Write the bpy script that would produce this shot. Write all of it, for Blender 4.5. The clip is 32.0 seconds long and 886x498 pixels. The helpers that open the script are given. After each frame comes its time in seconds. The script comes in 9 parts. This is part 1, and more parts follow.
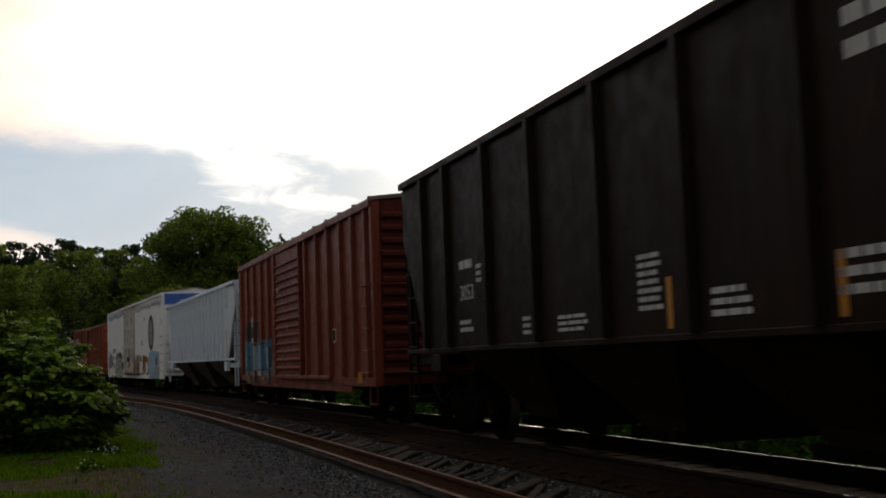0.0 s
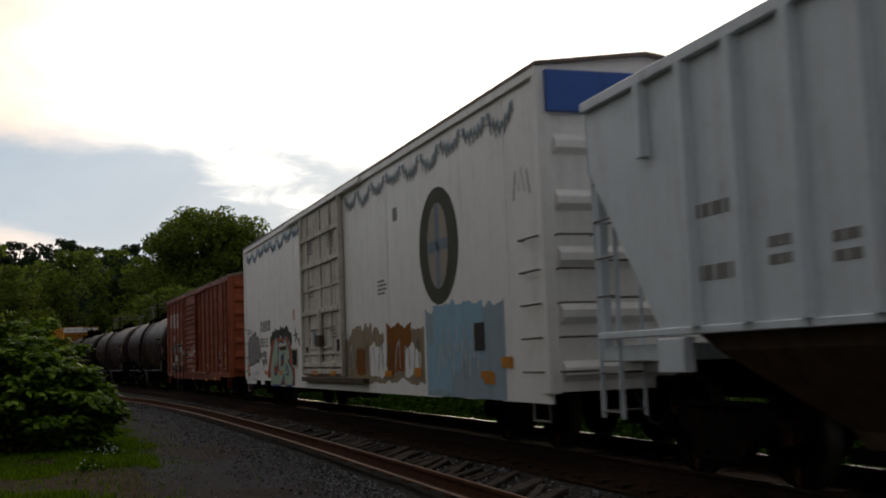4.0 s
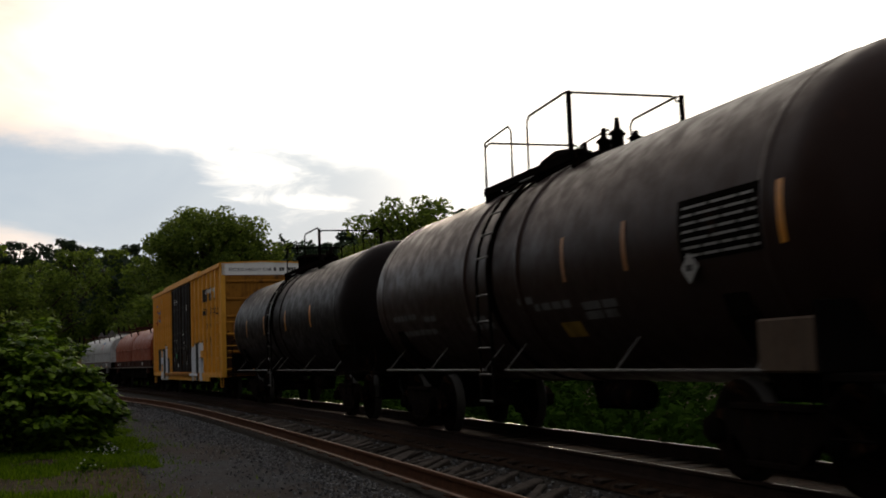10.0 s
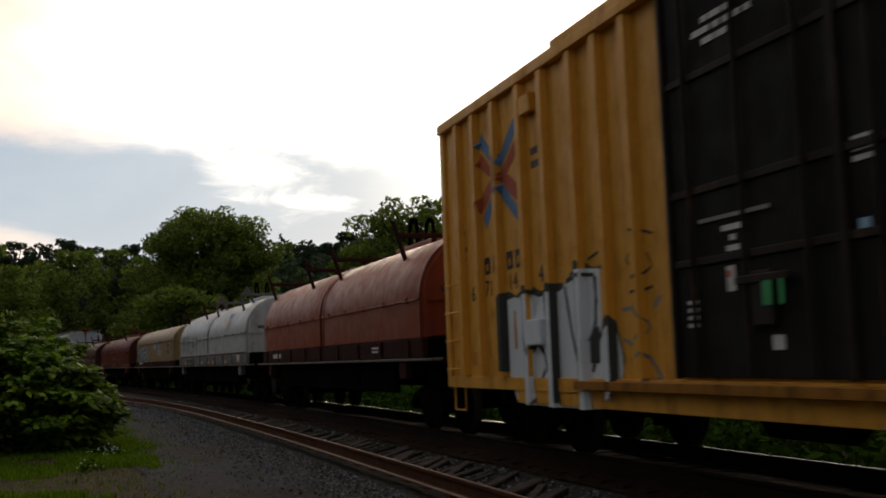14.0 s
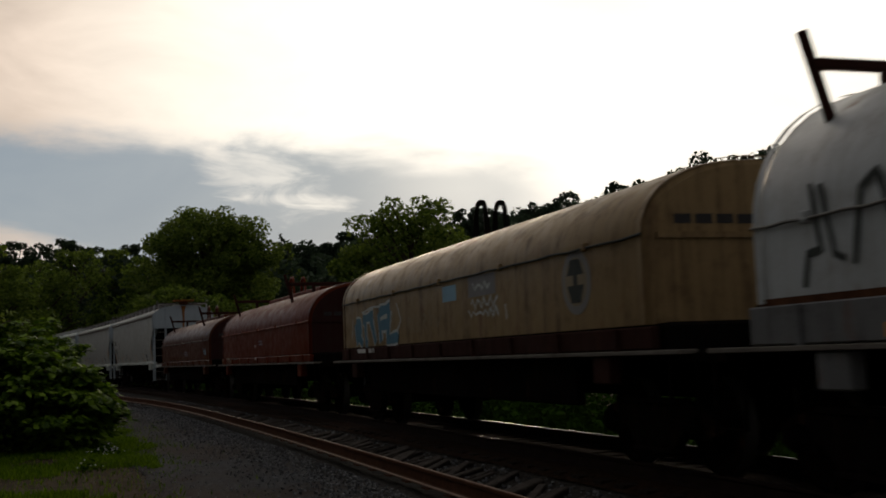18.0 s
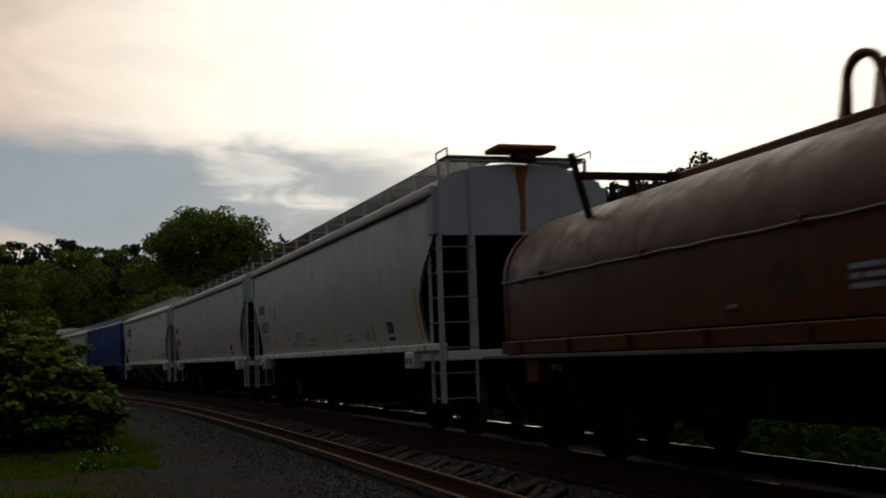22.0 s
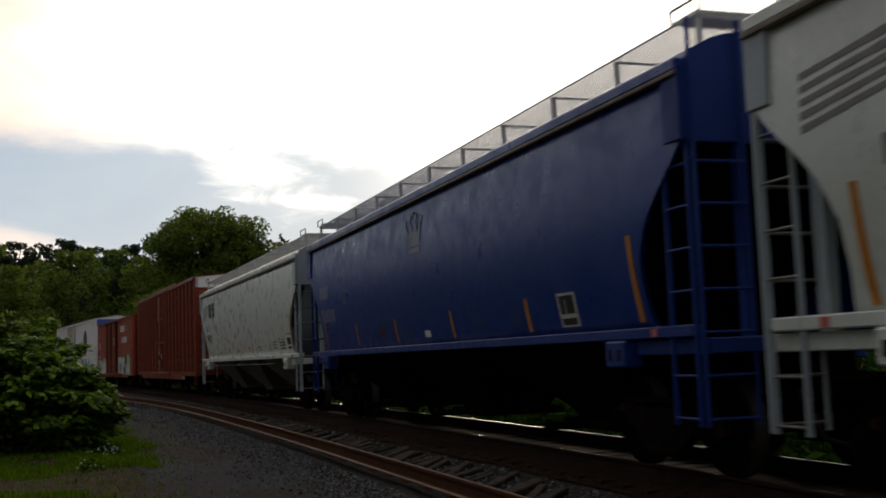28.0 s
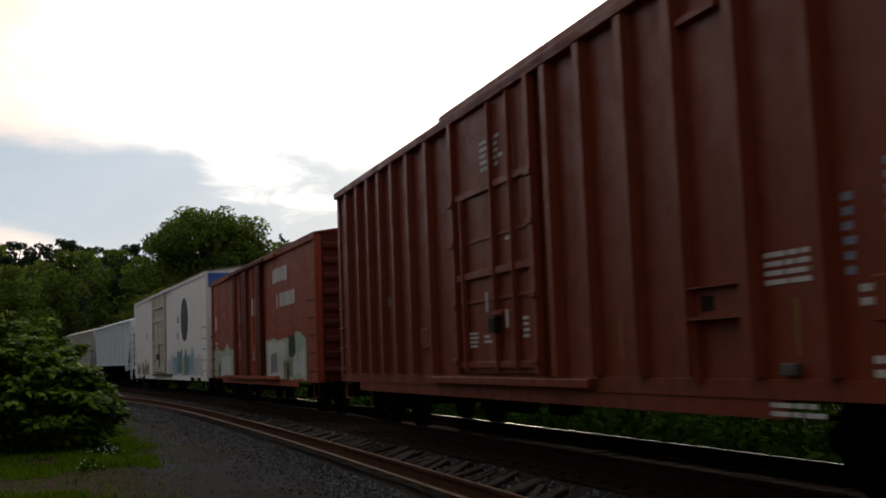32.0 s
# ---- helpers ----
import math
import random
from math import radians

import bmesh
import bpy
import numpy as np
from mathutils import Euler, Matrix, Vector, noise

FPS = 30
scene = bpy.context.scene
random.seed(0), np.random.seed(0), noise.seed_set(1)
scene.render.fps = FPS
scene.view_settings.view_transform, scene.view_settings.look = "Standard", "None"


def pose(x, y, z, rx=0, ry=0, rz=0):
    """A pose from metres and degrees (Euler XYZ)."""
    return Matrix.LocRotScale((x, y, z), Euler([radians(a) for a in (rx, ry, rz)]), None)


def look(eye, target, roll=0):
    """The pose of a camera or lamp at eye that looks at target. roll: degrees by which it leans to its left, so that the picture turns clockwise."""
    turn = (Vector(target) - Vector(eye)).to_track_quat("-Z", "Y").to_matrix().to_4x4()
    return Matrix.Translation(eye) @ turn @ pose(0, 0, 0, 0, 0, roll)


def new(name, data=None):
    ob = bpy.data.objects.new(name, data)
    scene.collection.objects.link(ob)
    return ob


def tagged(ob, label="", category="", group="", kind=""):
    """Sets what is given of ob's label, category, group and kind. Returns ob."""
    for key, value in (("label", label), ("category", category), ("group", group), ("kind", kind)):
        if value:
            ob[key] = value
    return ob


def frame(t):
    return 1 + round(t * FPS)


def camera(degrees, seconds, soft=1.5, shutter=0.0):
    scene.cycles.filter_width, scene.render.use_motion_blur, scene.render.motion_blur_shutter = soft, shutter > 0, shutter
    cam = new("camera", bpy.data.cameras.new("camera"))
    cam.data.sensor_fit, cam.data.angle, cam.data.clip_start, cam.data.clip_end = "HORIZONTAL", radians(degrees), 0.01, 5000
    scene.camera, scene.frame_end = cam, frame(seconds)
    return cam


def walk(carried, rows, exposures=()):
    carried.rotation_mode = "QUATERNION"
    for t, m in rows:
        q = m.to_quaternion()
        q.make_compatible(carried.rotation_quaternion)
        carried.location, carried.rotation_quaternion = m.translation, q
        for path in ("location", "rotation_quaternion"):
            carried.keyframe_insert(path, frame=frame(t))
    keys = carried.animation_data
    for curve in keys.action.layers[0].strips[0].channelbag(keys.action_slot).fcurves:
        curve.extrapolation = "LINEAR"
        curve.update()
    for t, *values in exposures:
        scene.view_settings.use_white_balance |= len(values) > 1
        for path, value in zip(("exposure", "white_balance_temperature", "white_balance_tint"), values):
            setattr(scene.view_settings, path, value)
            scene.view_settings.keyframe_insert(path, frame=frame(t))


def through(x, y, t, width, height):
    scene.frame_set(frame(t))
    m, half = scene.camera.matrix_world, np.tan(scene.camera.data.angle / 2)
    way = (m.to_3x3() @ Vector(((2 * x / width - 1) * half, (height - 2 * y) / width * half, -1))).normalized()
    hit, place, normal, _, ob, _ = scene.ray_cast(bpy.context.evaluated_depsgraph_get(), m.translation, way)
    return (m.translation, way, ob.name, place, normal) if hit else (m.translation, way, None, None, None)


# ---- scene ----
# ================= camera: stands still beside the line =================
RAIL_Z = 0.50          # height of the rail heads
EYE_Z = 1.6165
cam = camera(43.16, 32.0, soft=1.8, shutter=0.25)
VIEW = pose(0, 0, EYE_Z, 95.911, 0, 0) @ pose(0, 0, 0, 0, 0, -0.783)
walk(cam, [(0.0, VIEW), (32.0, VIEW)],
     exposures=[(0.0, 0.0, 6800, 12), (8.5, -0.02, 6800, 12), (14.5, 0.0, 6850, 12), (16.5, -0.50, 6800, 11), (19.0, -0.76, 6850, 10.5), (22.0, -0.80, 6850, 10.5), (25.5, -0.28, 6800, 11), (28.0, 0.0, 6750, 11.5), (32.0, 0.05, 6800, 12.5)])

# ================= light: low sun behind cloud, open sky =================
SUN_AZ, SUN_EL = radians(-1.5), radians(8.5)   # azimuth from +y towards +x
SUN_DIR = Vector((math.sin(SUN_AZ) * math.cos(SUN_EL), math.cos(SUN_AZ) * math.cos(SUN_EL), math.sin(SUN_EL)))
sun = new("sun", bpy.data.lights.new("sun", "SUN"))
sun.data.energy, sun.data.angle, sun.data.color = 1.0, radians(14), (1.0, 0.80, 0.58)
sun.matrix_world = look(SUN_DIR * 100, (0, 0, 0))


class Nodes:
    """Short hand for node trees."""

    def __init__(self, tree):
        self.t = tree
        tree.nodes.clear()

    def add(self, kind):
        return self.t.nodes.new(kind)

    def link(self, a, b):
        self.t.links.new(a, b)

    def put(self, socket, v):
        if isinstance(v, bpy.types.NodeSocket):
            self.link(v, socket)
        elif v is not None:
            socket.default_value = v

    def math(self, op, a, b=None, c=None, clamp=False):
        n = self.add("ShaderNodeMath")
        n.operation, n.use_clamp = op, clamp
        for i, v in enumerate((a, b, c)):
            self.put(n.inputs[i], v)
        return n.outputs[0]

    def mix(self, f, a, b, kind="MIX"):
        n = self.add("ShaderNodeMix")
        n.data_type, n.blend_type = "RGBA", kind
        self.put(n.inputs[0], f), self.put(n.inputs[6], a), self.put(n.inputs[7], b)
        return n.outputs[2]

    def noise(self, vec, scale, detail=4.0, rough=0.55, dist=0.0):
        n = self.add("ShaderNodeTexNoise")
        self.put(n.inputs["Vector"], vec)
        n.inputs["Scale"].default_value, n.inputs["Detail"].default_value = scale, detail
        n.inputs["Roughness"].default_value, n.inputs["Distortion"].default_value = rough, dist
        return n.outputs["Fac"]

    def ramp(self, f, lo, hi, a=0.0, b=1.0):
        n = self.add("ShaderNodeMapRange")
        n.interpolation_type = "SMOOTHSTEP"
        for i, v in enumerate((f, lo, hi, a, b)):
            self.put(n.inputs[i], v)
        return n.outputs[0]

    def stretch(self, vec, s):
        n = self.add("ShaderNodeMapping")
        self.put(n.inputs["Vector"], vec)
        n.inputs["Scale"].default_value = s
        return n.outputs[0]


def rgb(c):
    return (c[0], c[1], c[2], 1.0)


def build_world():
    world = bpy.data.worlds.new("sky")
    scene.world = world
    world.use_nodes = True
    N = Nodes(world.node_tree)
    co = N.add("ShaderNodeTexCoord").outputs["Generated"]
    sep = N.add("ShaderNodeSeparateXYZ")
    N.link(co, sep.inputs[0])
    x, y, z = sep.outputs
    sky = N.add("ShaderNodeTexSky")
    sky.sky_type, sky.sun_disc, sky.sun_elevation, sky.sun_rotation = "NISHITA", False, SUN_EL, SUN_AZ
    clear = N.mix(1.0, sky.outputs[0], (0.06, 0.06, 0.06, 1), "MULTIPLY")
    up = N.math("MAXIMUM", z, 0.0)
    flat = N.add("ShaderNodeCombineXYZ")
    den = N.math("ADD", up, 0.10)
    N.link(N.math("DIVIDE", x, den), flat.inputs[0]), N.link(N.math("DIVIDE", y, den), flat.inputs[1])
    big = N.noise(flat.outputs[0], 0.42, 5.0, 0.55, 0.3)
    fine = N.noise(N.stretch(co, (6.0, 6.0, 15.0)), 1.0, 7.0, 0.58, 0.5)
    # brightness of the cloud sheet grows towards the hidden sun
    glow_dir = Vector((0.17, 0.93, 0.27)).normalized()
    dot = N.math("ADD", N.math("ADD", N.math("MULTIPLY", x, glow_dir.x), N.math("MULTIPLY", y, glow_dir.y)), N.math("MULTIPLY", z, glow_dir.z))
    near = N.ramp(dot, 0.74, 1.0)
    mott = N.noise(N.stretch(co, (3.2, 3.2, 7.0)), 1.0, 5.0, 0.55, 0.6)
    rough = N.math("MULTIPLY", N.math("SUBTRACT", N.math("MULTIPLY_ADD", fine, 0.5, N.math("MULTIPLY", mott, 0.5)), 0.5), N.ramp(near, 1.0, 0.4, 0.5, 1.7))
    lit = N.math("MULTIPLY", N.math("MULTIPLY_ADD", near, 1.35, N.ramp(dot, -0.1, 0.62, 0.33, 0.74)), N.math("ADD", rough, 1.0))
    warm = N.mix(N.ramp(near, 0.4, 0.9), (1.0, 0.85, 0.73, 1), (1.0, 0.95, 0.86, 1))
    cloud = N.mix(N.ramp(near, 0.02, 0.30), (0.93, 0.94, 0.985, 1), warm)
    sheet = N.add("ShaderNodeVectorMath")
    sheet.operation = "SCALE"
    N.link(cloud, sheet.inputs[0]), N.link(lit, sheet.inputs["Scale"])
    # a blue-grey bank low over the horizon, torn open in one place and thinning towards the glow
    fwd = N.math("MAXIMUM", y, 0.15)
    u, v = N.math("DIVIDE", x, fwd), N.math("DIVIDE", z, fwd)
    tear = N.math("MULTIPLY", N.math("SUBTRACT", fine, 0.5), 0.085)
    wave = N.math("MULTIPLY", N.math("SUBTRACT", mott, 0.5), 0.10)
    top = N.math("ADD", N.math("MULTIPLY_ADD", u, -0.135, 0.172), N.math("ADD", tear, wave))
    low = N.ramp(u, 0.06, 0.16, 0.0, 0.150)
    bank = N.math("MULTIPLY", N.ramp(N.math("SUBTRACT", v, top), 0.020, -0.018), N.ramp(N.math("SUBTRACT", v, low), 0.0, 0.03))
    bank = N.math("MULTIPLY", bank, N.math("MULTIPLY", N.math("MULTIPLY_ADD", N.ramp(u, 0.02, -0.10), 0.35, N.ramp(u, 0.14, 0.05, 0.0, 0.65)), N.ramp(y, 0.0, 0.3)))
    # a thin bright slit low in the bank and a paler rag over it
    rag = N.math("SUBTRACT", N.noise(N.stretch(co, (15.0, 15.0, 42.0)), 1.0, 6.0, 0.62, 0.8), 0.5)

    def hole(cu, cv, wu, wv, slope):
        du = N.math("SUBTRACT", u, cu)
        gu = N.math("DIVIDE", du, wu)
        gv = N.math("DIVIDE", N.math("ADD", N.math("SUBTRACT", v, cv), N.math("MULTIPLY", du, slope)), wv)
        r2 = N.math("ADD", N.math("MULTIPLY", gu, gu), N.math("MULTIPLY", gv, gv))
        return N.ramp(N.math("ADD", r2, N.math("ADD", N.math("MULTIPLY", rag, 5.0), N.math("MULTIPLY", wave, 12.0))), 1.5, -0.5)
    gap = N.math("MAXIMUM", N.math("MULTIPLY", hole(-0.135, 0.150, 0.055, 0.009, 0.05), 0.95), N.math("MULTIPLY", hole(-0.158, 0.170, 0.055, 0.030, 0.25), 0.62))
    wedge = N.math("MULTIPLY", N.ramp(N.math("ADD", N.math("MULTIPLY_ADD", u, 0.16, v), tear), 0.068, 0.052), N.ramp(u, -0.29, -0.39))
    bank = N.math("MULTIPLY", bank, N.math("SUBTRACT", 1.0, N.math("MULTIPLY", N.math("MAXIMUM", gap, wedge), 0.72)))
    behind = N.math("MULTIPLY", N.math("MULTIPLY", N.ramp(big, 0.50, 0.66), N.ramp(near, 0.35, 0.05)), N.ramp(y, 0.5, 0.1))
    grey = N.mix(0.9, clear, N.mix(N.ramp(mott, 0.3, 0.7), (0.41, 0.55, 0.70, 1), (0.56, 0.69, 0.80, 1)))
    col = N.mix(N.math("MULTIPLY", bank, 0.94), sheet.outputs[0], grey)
    col = N.mix(N.math("MULTIPLY", behind, 0.9), col, N.mix(0.75, clear, (0.24, 0.26, 0.30, 1)))
    # haze at the foot of the sky
    col = N.mix(N.ramp(z, 0.09, 0.0, 0.0, 0.45), col, (0.62, 0.60, 0.62, 1))
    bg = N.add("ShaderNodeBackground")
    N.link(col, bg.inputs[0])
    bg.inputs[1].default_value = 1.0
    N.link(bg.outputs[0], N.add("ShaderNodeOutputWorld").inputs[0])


build_world()
# ================= materials =================
def material(name):
    m = bpy.data.materials.new(name)
    m.use_nodes = True
    N = Nodes(m.node_tree)
    b = N.add("ShaderNodeBsdfPrincipled")
    N.link(b.outputs[0], N.add("ShaderNodeOutputMaterial").inputs[0])
    return m, N, b


def paint(name, colour, rough=0.5, grime=0.45, dirt=(0.045, 0.036, 0.03), rust=0.0, dent=0.25, fade=0.15, streak=5.0, metal=0.0, spec=None, ripple=False):
    """Weathered steel paint: faded patches, rain streaks, specks of rust, dented sheet."""
    m, N, b = material(name)
    co = N.add("ShaderNodeTexCoord").outputs["Object"]
    big = N.noise(co, 0.7, 6.0, 0.6)
    mid = N.noise(co, 3.5, 6.0, 0.65)
    fine = N.noise(co, 38.0, 3.0, 0.6)
    run = N.noise(N.stretch(co, (streak, streak, 0.28)), 1.0, 5.0, 0.65, 0.2)
    base = N.mix(N.ramp(big, 0.35, 0.7, 0.0, fade), rgb(colour), rgb([min(1, c * 1.35 + 0.03) for c in colour]))
    g = N.math("MULTIPLY", N.ramp(run, 0.42, 0.75), N.ramp(mid, 0.2, 0.65))
    base = N.mix(N.math("MULTIPLY", g, grime), base, rgb(dirt))
    base = N.mix(N.ramp(mid, 0.52, 0.78, 0.0, grime * 0.6), base, rgb(dirt))
    if rust:
        r = N.math("MULTIPLY", N.ramp(N.noise(N.stretch(co, (2.2, 2.2, 0.9)), 1.6, 8.0, 0.7), 0.56, 0.72), rust)
        base = N.mix(r, base, (0.16, 0.065, 0.03, 1))
    base = N.mix(N.ramp(fine, 0.35, 0.75, 0.0, 0.14), base, rgb(dirt))
    N.link(base, b.inputs["Base Color"])
    N.link(N.ramp(mid, 0.3, 0.7, rough - 0.08, min(0.95, rough + 0.15)), b.inputs["Roughness"])
    b.inputs["Metallic"].default_value = metal
    b.inputs["Specular IOR Level"].default_value = spec if spec is not None else 0.32 if rough < 0.45 else (0.17 if rough < 0.56 else 0.09 if rough < 0.7 else 0.03)
    bump = N.add("ShaderNodeBump")
    bump.inputs["Strength"].default_value, bump.inputs["Distance"].default_value = dent, 0.03
    N.link(N.math("ADD", N.noise(N.stretch(co, (1.5, 1.5, 0.3)) if ripple else co, 1.3, 3.0, 0.5), N.math("MULTIPLY", fine, 0.06 if rough > 0.3 else 0.006)), bump.inputs["Height"])
    N.link(bump.outputs[0], b.inputs["Normal"])
    return m


def plain(name, colour, rough=0.6, metal=0.0, vary=0.25, scale=14.0, bump=0.0, dist=0.02, by="Object"):
    m, N, b = material(name)
    co = N.add("ShaderNodeTexCoord").outputs[by]
    a, c = N.noise(co, scale, 5.0, 0.6), N.noise(co, scale * 0.13, 4.0, 0.6)
    f = N.math("ADD", N.math("MULTIPLY", a, 0.5), N.math("MULTIPLY", c, 0.5))
    N.link(N.mix(N.ramp(f, 0.3, 0.7), rgb([v * (1 - vary) for v in colour]), rgb([min(1, v * (1 + vary)) for v in colour])), b.inputs["Base Color"])
    b.inputs["Roughness"].default_value, b.inputs["Metallic"].default_value = rough, metal
    b.inputs["Specular IOR Level"].default_value = 0.5 if rough < 0.7 else 0.06
    if bump:
        n = N.add("ShaderNodeBump")
        n.inputs["Strength"].default_value, n.inputs["Distance"].default_value = bump, dist
        N.link(a, n.inputs["Height"]), N.link(n.outputs[0], b.inputs["Normal"])
    return m


def leafy(name, dark, light, rough=0.5, through=0.35, gloss=0.12):
    """Leaves: colour varies from leaf to leaf, light passes through."""
    m, N, b = material(name)
    r = N.add("ShaderNodeNewGeometry").outputs["Random Per Island"]
    co = N.add("ShaderNodeTexCoord").outputs["Object"]
    f = N.math("ADD", N.math("MULTIPLY", r, 0.6), N.math("MULTIPLY", N.noise(co, 0.5, 3.0), 0.5))
    col = N.mix(N.ramp(f, 0.2, 0.9), rgb(dark), rgb(light))
    N.link(col, b.inputs["Base Color"])
    b.inputs["Roughness"].default_value, b.inputs["Specular IOR Level"].default_value = rough, gloss
    tr = N.add("ShaderNodeBsdfTranslucent")
    N.link(col, tr.inputs[0])
    mx = N.add("ShaderNodeMixShader")
    mx.inputs[0].default_value = through
    out = [n for n in N.t.nodes if n.bl_idname == "ShaderNodeOutputMaterial"][0]
    N.link(b.outputs[0], mx.inputs[1]), N.link(tr.outputs[0], mx.inputs[2]), N.link(mx.outputs[0], out.inputs[0])
    return m


def stony(name, dark, light, scale=18.0, bump=0.8, dist=0.03):
    """Crushed stone and dirt: cells of differing tone over large soft patches."""
    m, N, b = material(name)
    co = N.add("ShaderNodeTexCoord").outputs["Object"]
    v = N.add("ShaderNodeTexVoronoi")
    N.link(co, v.inputs["Vector"])
    v.inputs["Scale"].default_value = scale
    sep = N.add("ShaderNodeSeparateColor")
    N.link(v.outputs["Color"], sep.inputs[0])
    big, mid = N.noise(co, 0.45, 5.0, 0.6), N.noise(co, 5.0, 6.0, 0.65)
    f = N.math("ADD", N.math("MULTIPLY", sep.outputs[0], 0.45), N.math("ADD", N.math("MULTIPLY", big, 0.35), N.math("MULTIPLY", mid, 0.35)))
    col = N.mix(N.ramp(f, 0.25, 0.85), rgb(dark), rgb(light))
    N.link(col, b.inputs["Base Color"])
    b.inputs["Roughness"].default_value, b.inputs["Specular IOR Level"].default_value = 0.95, 0.05
    n = N.add("ShaderNodeBump")
    n.inputs["Strength"].default_value, n.inputs["Distance"].default_value = bump, dist
    N.link(N.math("SUBTRACT", mid, v.outputs["Distance"]), n.inputs["Height"]), N.link(n.outputs[0], b.inputs["Normal"])
    return m


def stone_piece(name, dark, light):
    m, N, b = material(name)
    r = N.add("ShaderNodeNewGeometry").outputs["Random Per Island"]
    co = N.add("ShaderNodeTexCoord").outputs["Object"]
    f = N.math("ADD", N.math("MULTIPLY", r, 0.7), N.math("MULTIPLY", N.noise(co, 9.0), 0.4))
    N.link(N.mix(N.ramp(f, 0.2, 0.95), rgb(dark), rgb(light)), b.inputs["Base Color"])
    b.inputs["Roughness"].default_value, b.inputs["Specular IOR Level"].default_value = 0.9, 0.1
    return m


def road_surface():
    """Packed dirt and fine gravel: brown worn patches, grey stony ones, scattered chips."""
    m, N, b = material("gravel_road")
    co = N.add("ShaderNodeTexCoord").outputs["Object"]
    big, mid, fine = N.noise(co, 0.32, 4.0, 0.6, 0.6), N.noise(co, 2.2, 7.0, 0.68), N.noise(co, 34.0, 4.0, 0.7)
    v = N.add("ShaderNodeTexVoronoi")
    N.link(co, v.inputs["Vector"])
    v.inputs["Scale"].default_value = 26.0
    sep = N.add("ShaderNodeSeparateColor")
    N.link(v.outputs["Color"], sep.inputs[0])
    earth = N.mix(N.ramp(mid, 0.3, 0.7), (0.019, 0.014, 0.011, 1), (0.050, 0.038, 0.030, 1))
    grit = N.mix(N.ramp(sep.outputs[0], 0.1, 1.0), (0.017, 0.018, 0.021, 1), (0.068, 0.069, 0.073, 1))
    col = N.mix(N.ramp(N.math("ADD", N.math("MULTIPLY", big, 0.65), N.math("MULTIPLY", mid, 0.35)), 0.40, 0.60), earth, grit)
    col = N.mix(N.ramp(fine, 0.45, 0.8, 0.0, 0.5), col, (0.10, 0.098, 0.094, 1))
    N.link(col, b.inputs["Base Color"])
    b.inputs["Roughness"].default_value, b.inputs["Specular IOR Level"].default_value = 0.95, 0.05
    n = N.add("ShaderNodeBump")
    n.inputs["Strength"].default_value, n.inputs["Distance"].default_value = 0.7, 0.025
    N.link(N.math("ADD", mid, N.math("MULTIPLY", fine, 0.4)), n.inputs["Height"]), N.link(n.outputs[0], b.inputs["Normal"])
    return m


M = {}
M["oxide"] = paint("oxide_red_paint", (0.205, 0.038, 0.0145), 0.48, 0.5, dirt=(0.045, 0.014, 0.008), rust=0.5, fade=0.35, spec=0.24)
M["oxide_dark"] = paint("dark_brown_paint", (0.074, 0.023, 0.017), 0.6, 0.4, rust=0.3)
M["brown_box"] = paint("brown_red_paint", (0.215, 0.042, 0.0110), 0.46, 0.5, dirt=(0.042, 0.013, 0.006), rust=0.5, fade=0.3, spec=0.28)
M["tall_red"] = paint("rust_red_paint", (0.215, 0.036, 0.0120), 0.46, 0.4, dirt=(0.055, 0.014, 0.007), rust=0.3, fade=0.3, spec=0.26)
M["dim_amber"] = plain("grimy_amber_reflector", (0.24, 0.088, 0.010), 0.5, 0.0, 0.2, 8)
# Dark red of doors and posts; also paints the shade on boxcar ends.
M["door_and_shade"] = paint("dark_red_paint_and_shade", (0.105, 0.022, 0.013), 0.6, 0.4, dirt=(0.03, 0.012, 0.008), rust=0.2)
M["emblem_olive"] = paint("dark_olive_emblem_paint", (0.060, 0.062, 0.045), 0.6, 0.5, dirt=(0.12, 0.11, 0.09), dent=0.0)
M["emblem_tan"] = paint("tan_grey_emblem_paint", (0.36, 0.32, 0.27), 0.6, 0.4, dirt=(0.24, 0.21, 0.18), dent=0.0)
M["red_box"] = paint("faded_red_paint", (0.300, 0.058, 0.026), 0.55, 0.3, rust=0.2)
M["black_car"] = paint("dusty_black_paint", (0.0150, 0.0080, 0.0048), 0.48, 0.6, dirt=(0.036, 0.019, 0.012), rust=0.25, dent=0.2, spec=0.055)
M["white_car"] = paint("dirty_white_paint", (0.90, 0.89, 0.86), 0.42, 0.22, dirt=(0.40, 0.37, 0.33), fade=0.1)
M["white_door"] = paint("grimy_white_paint", (0.60, 0.57, 0.50), 0.55, 0.85, dirt=(0.17, 0.115, 0.075), rust=0.6, streak=9.0)
M["pale_blue"] = paint("pale_grey_blue_paint", (0.68, 0.75, 0.80), 0.44, 0.35, dirt=(0.32, 0.31, 0.30), rust=0.12, ripple=True)
M["grey_hop"] = paint("warm_grey_paint", (0.44, 0.44, 0.41), 0.42, 0.4, dirt=(0.22, 0.20, 0.165), dent=0.35, ripple=True)
M["ns_hop"] = paint("light_grey_paint", (0.62, 0.66, 0.61), 0.29, 0.14, dirt=(0.26, 0.26, 0.22), dent=0.16, spec=0.50, ripple=True)
M["blue_hop"] = paint("royal_blue_paint", (0.0030, 0.0360, 0.230), 0.34, 0.12, dirt=(0.006, 0.024, 0.11), dent=0.12, spec=0.32, ripple=True)
M["blue_frame"] = paint("blue_frame_paint", (0.006, 0.034, 0.200), 0.45, 0.2)
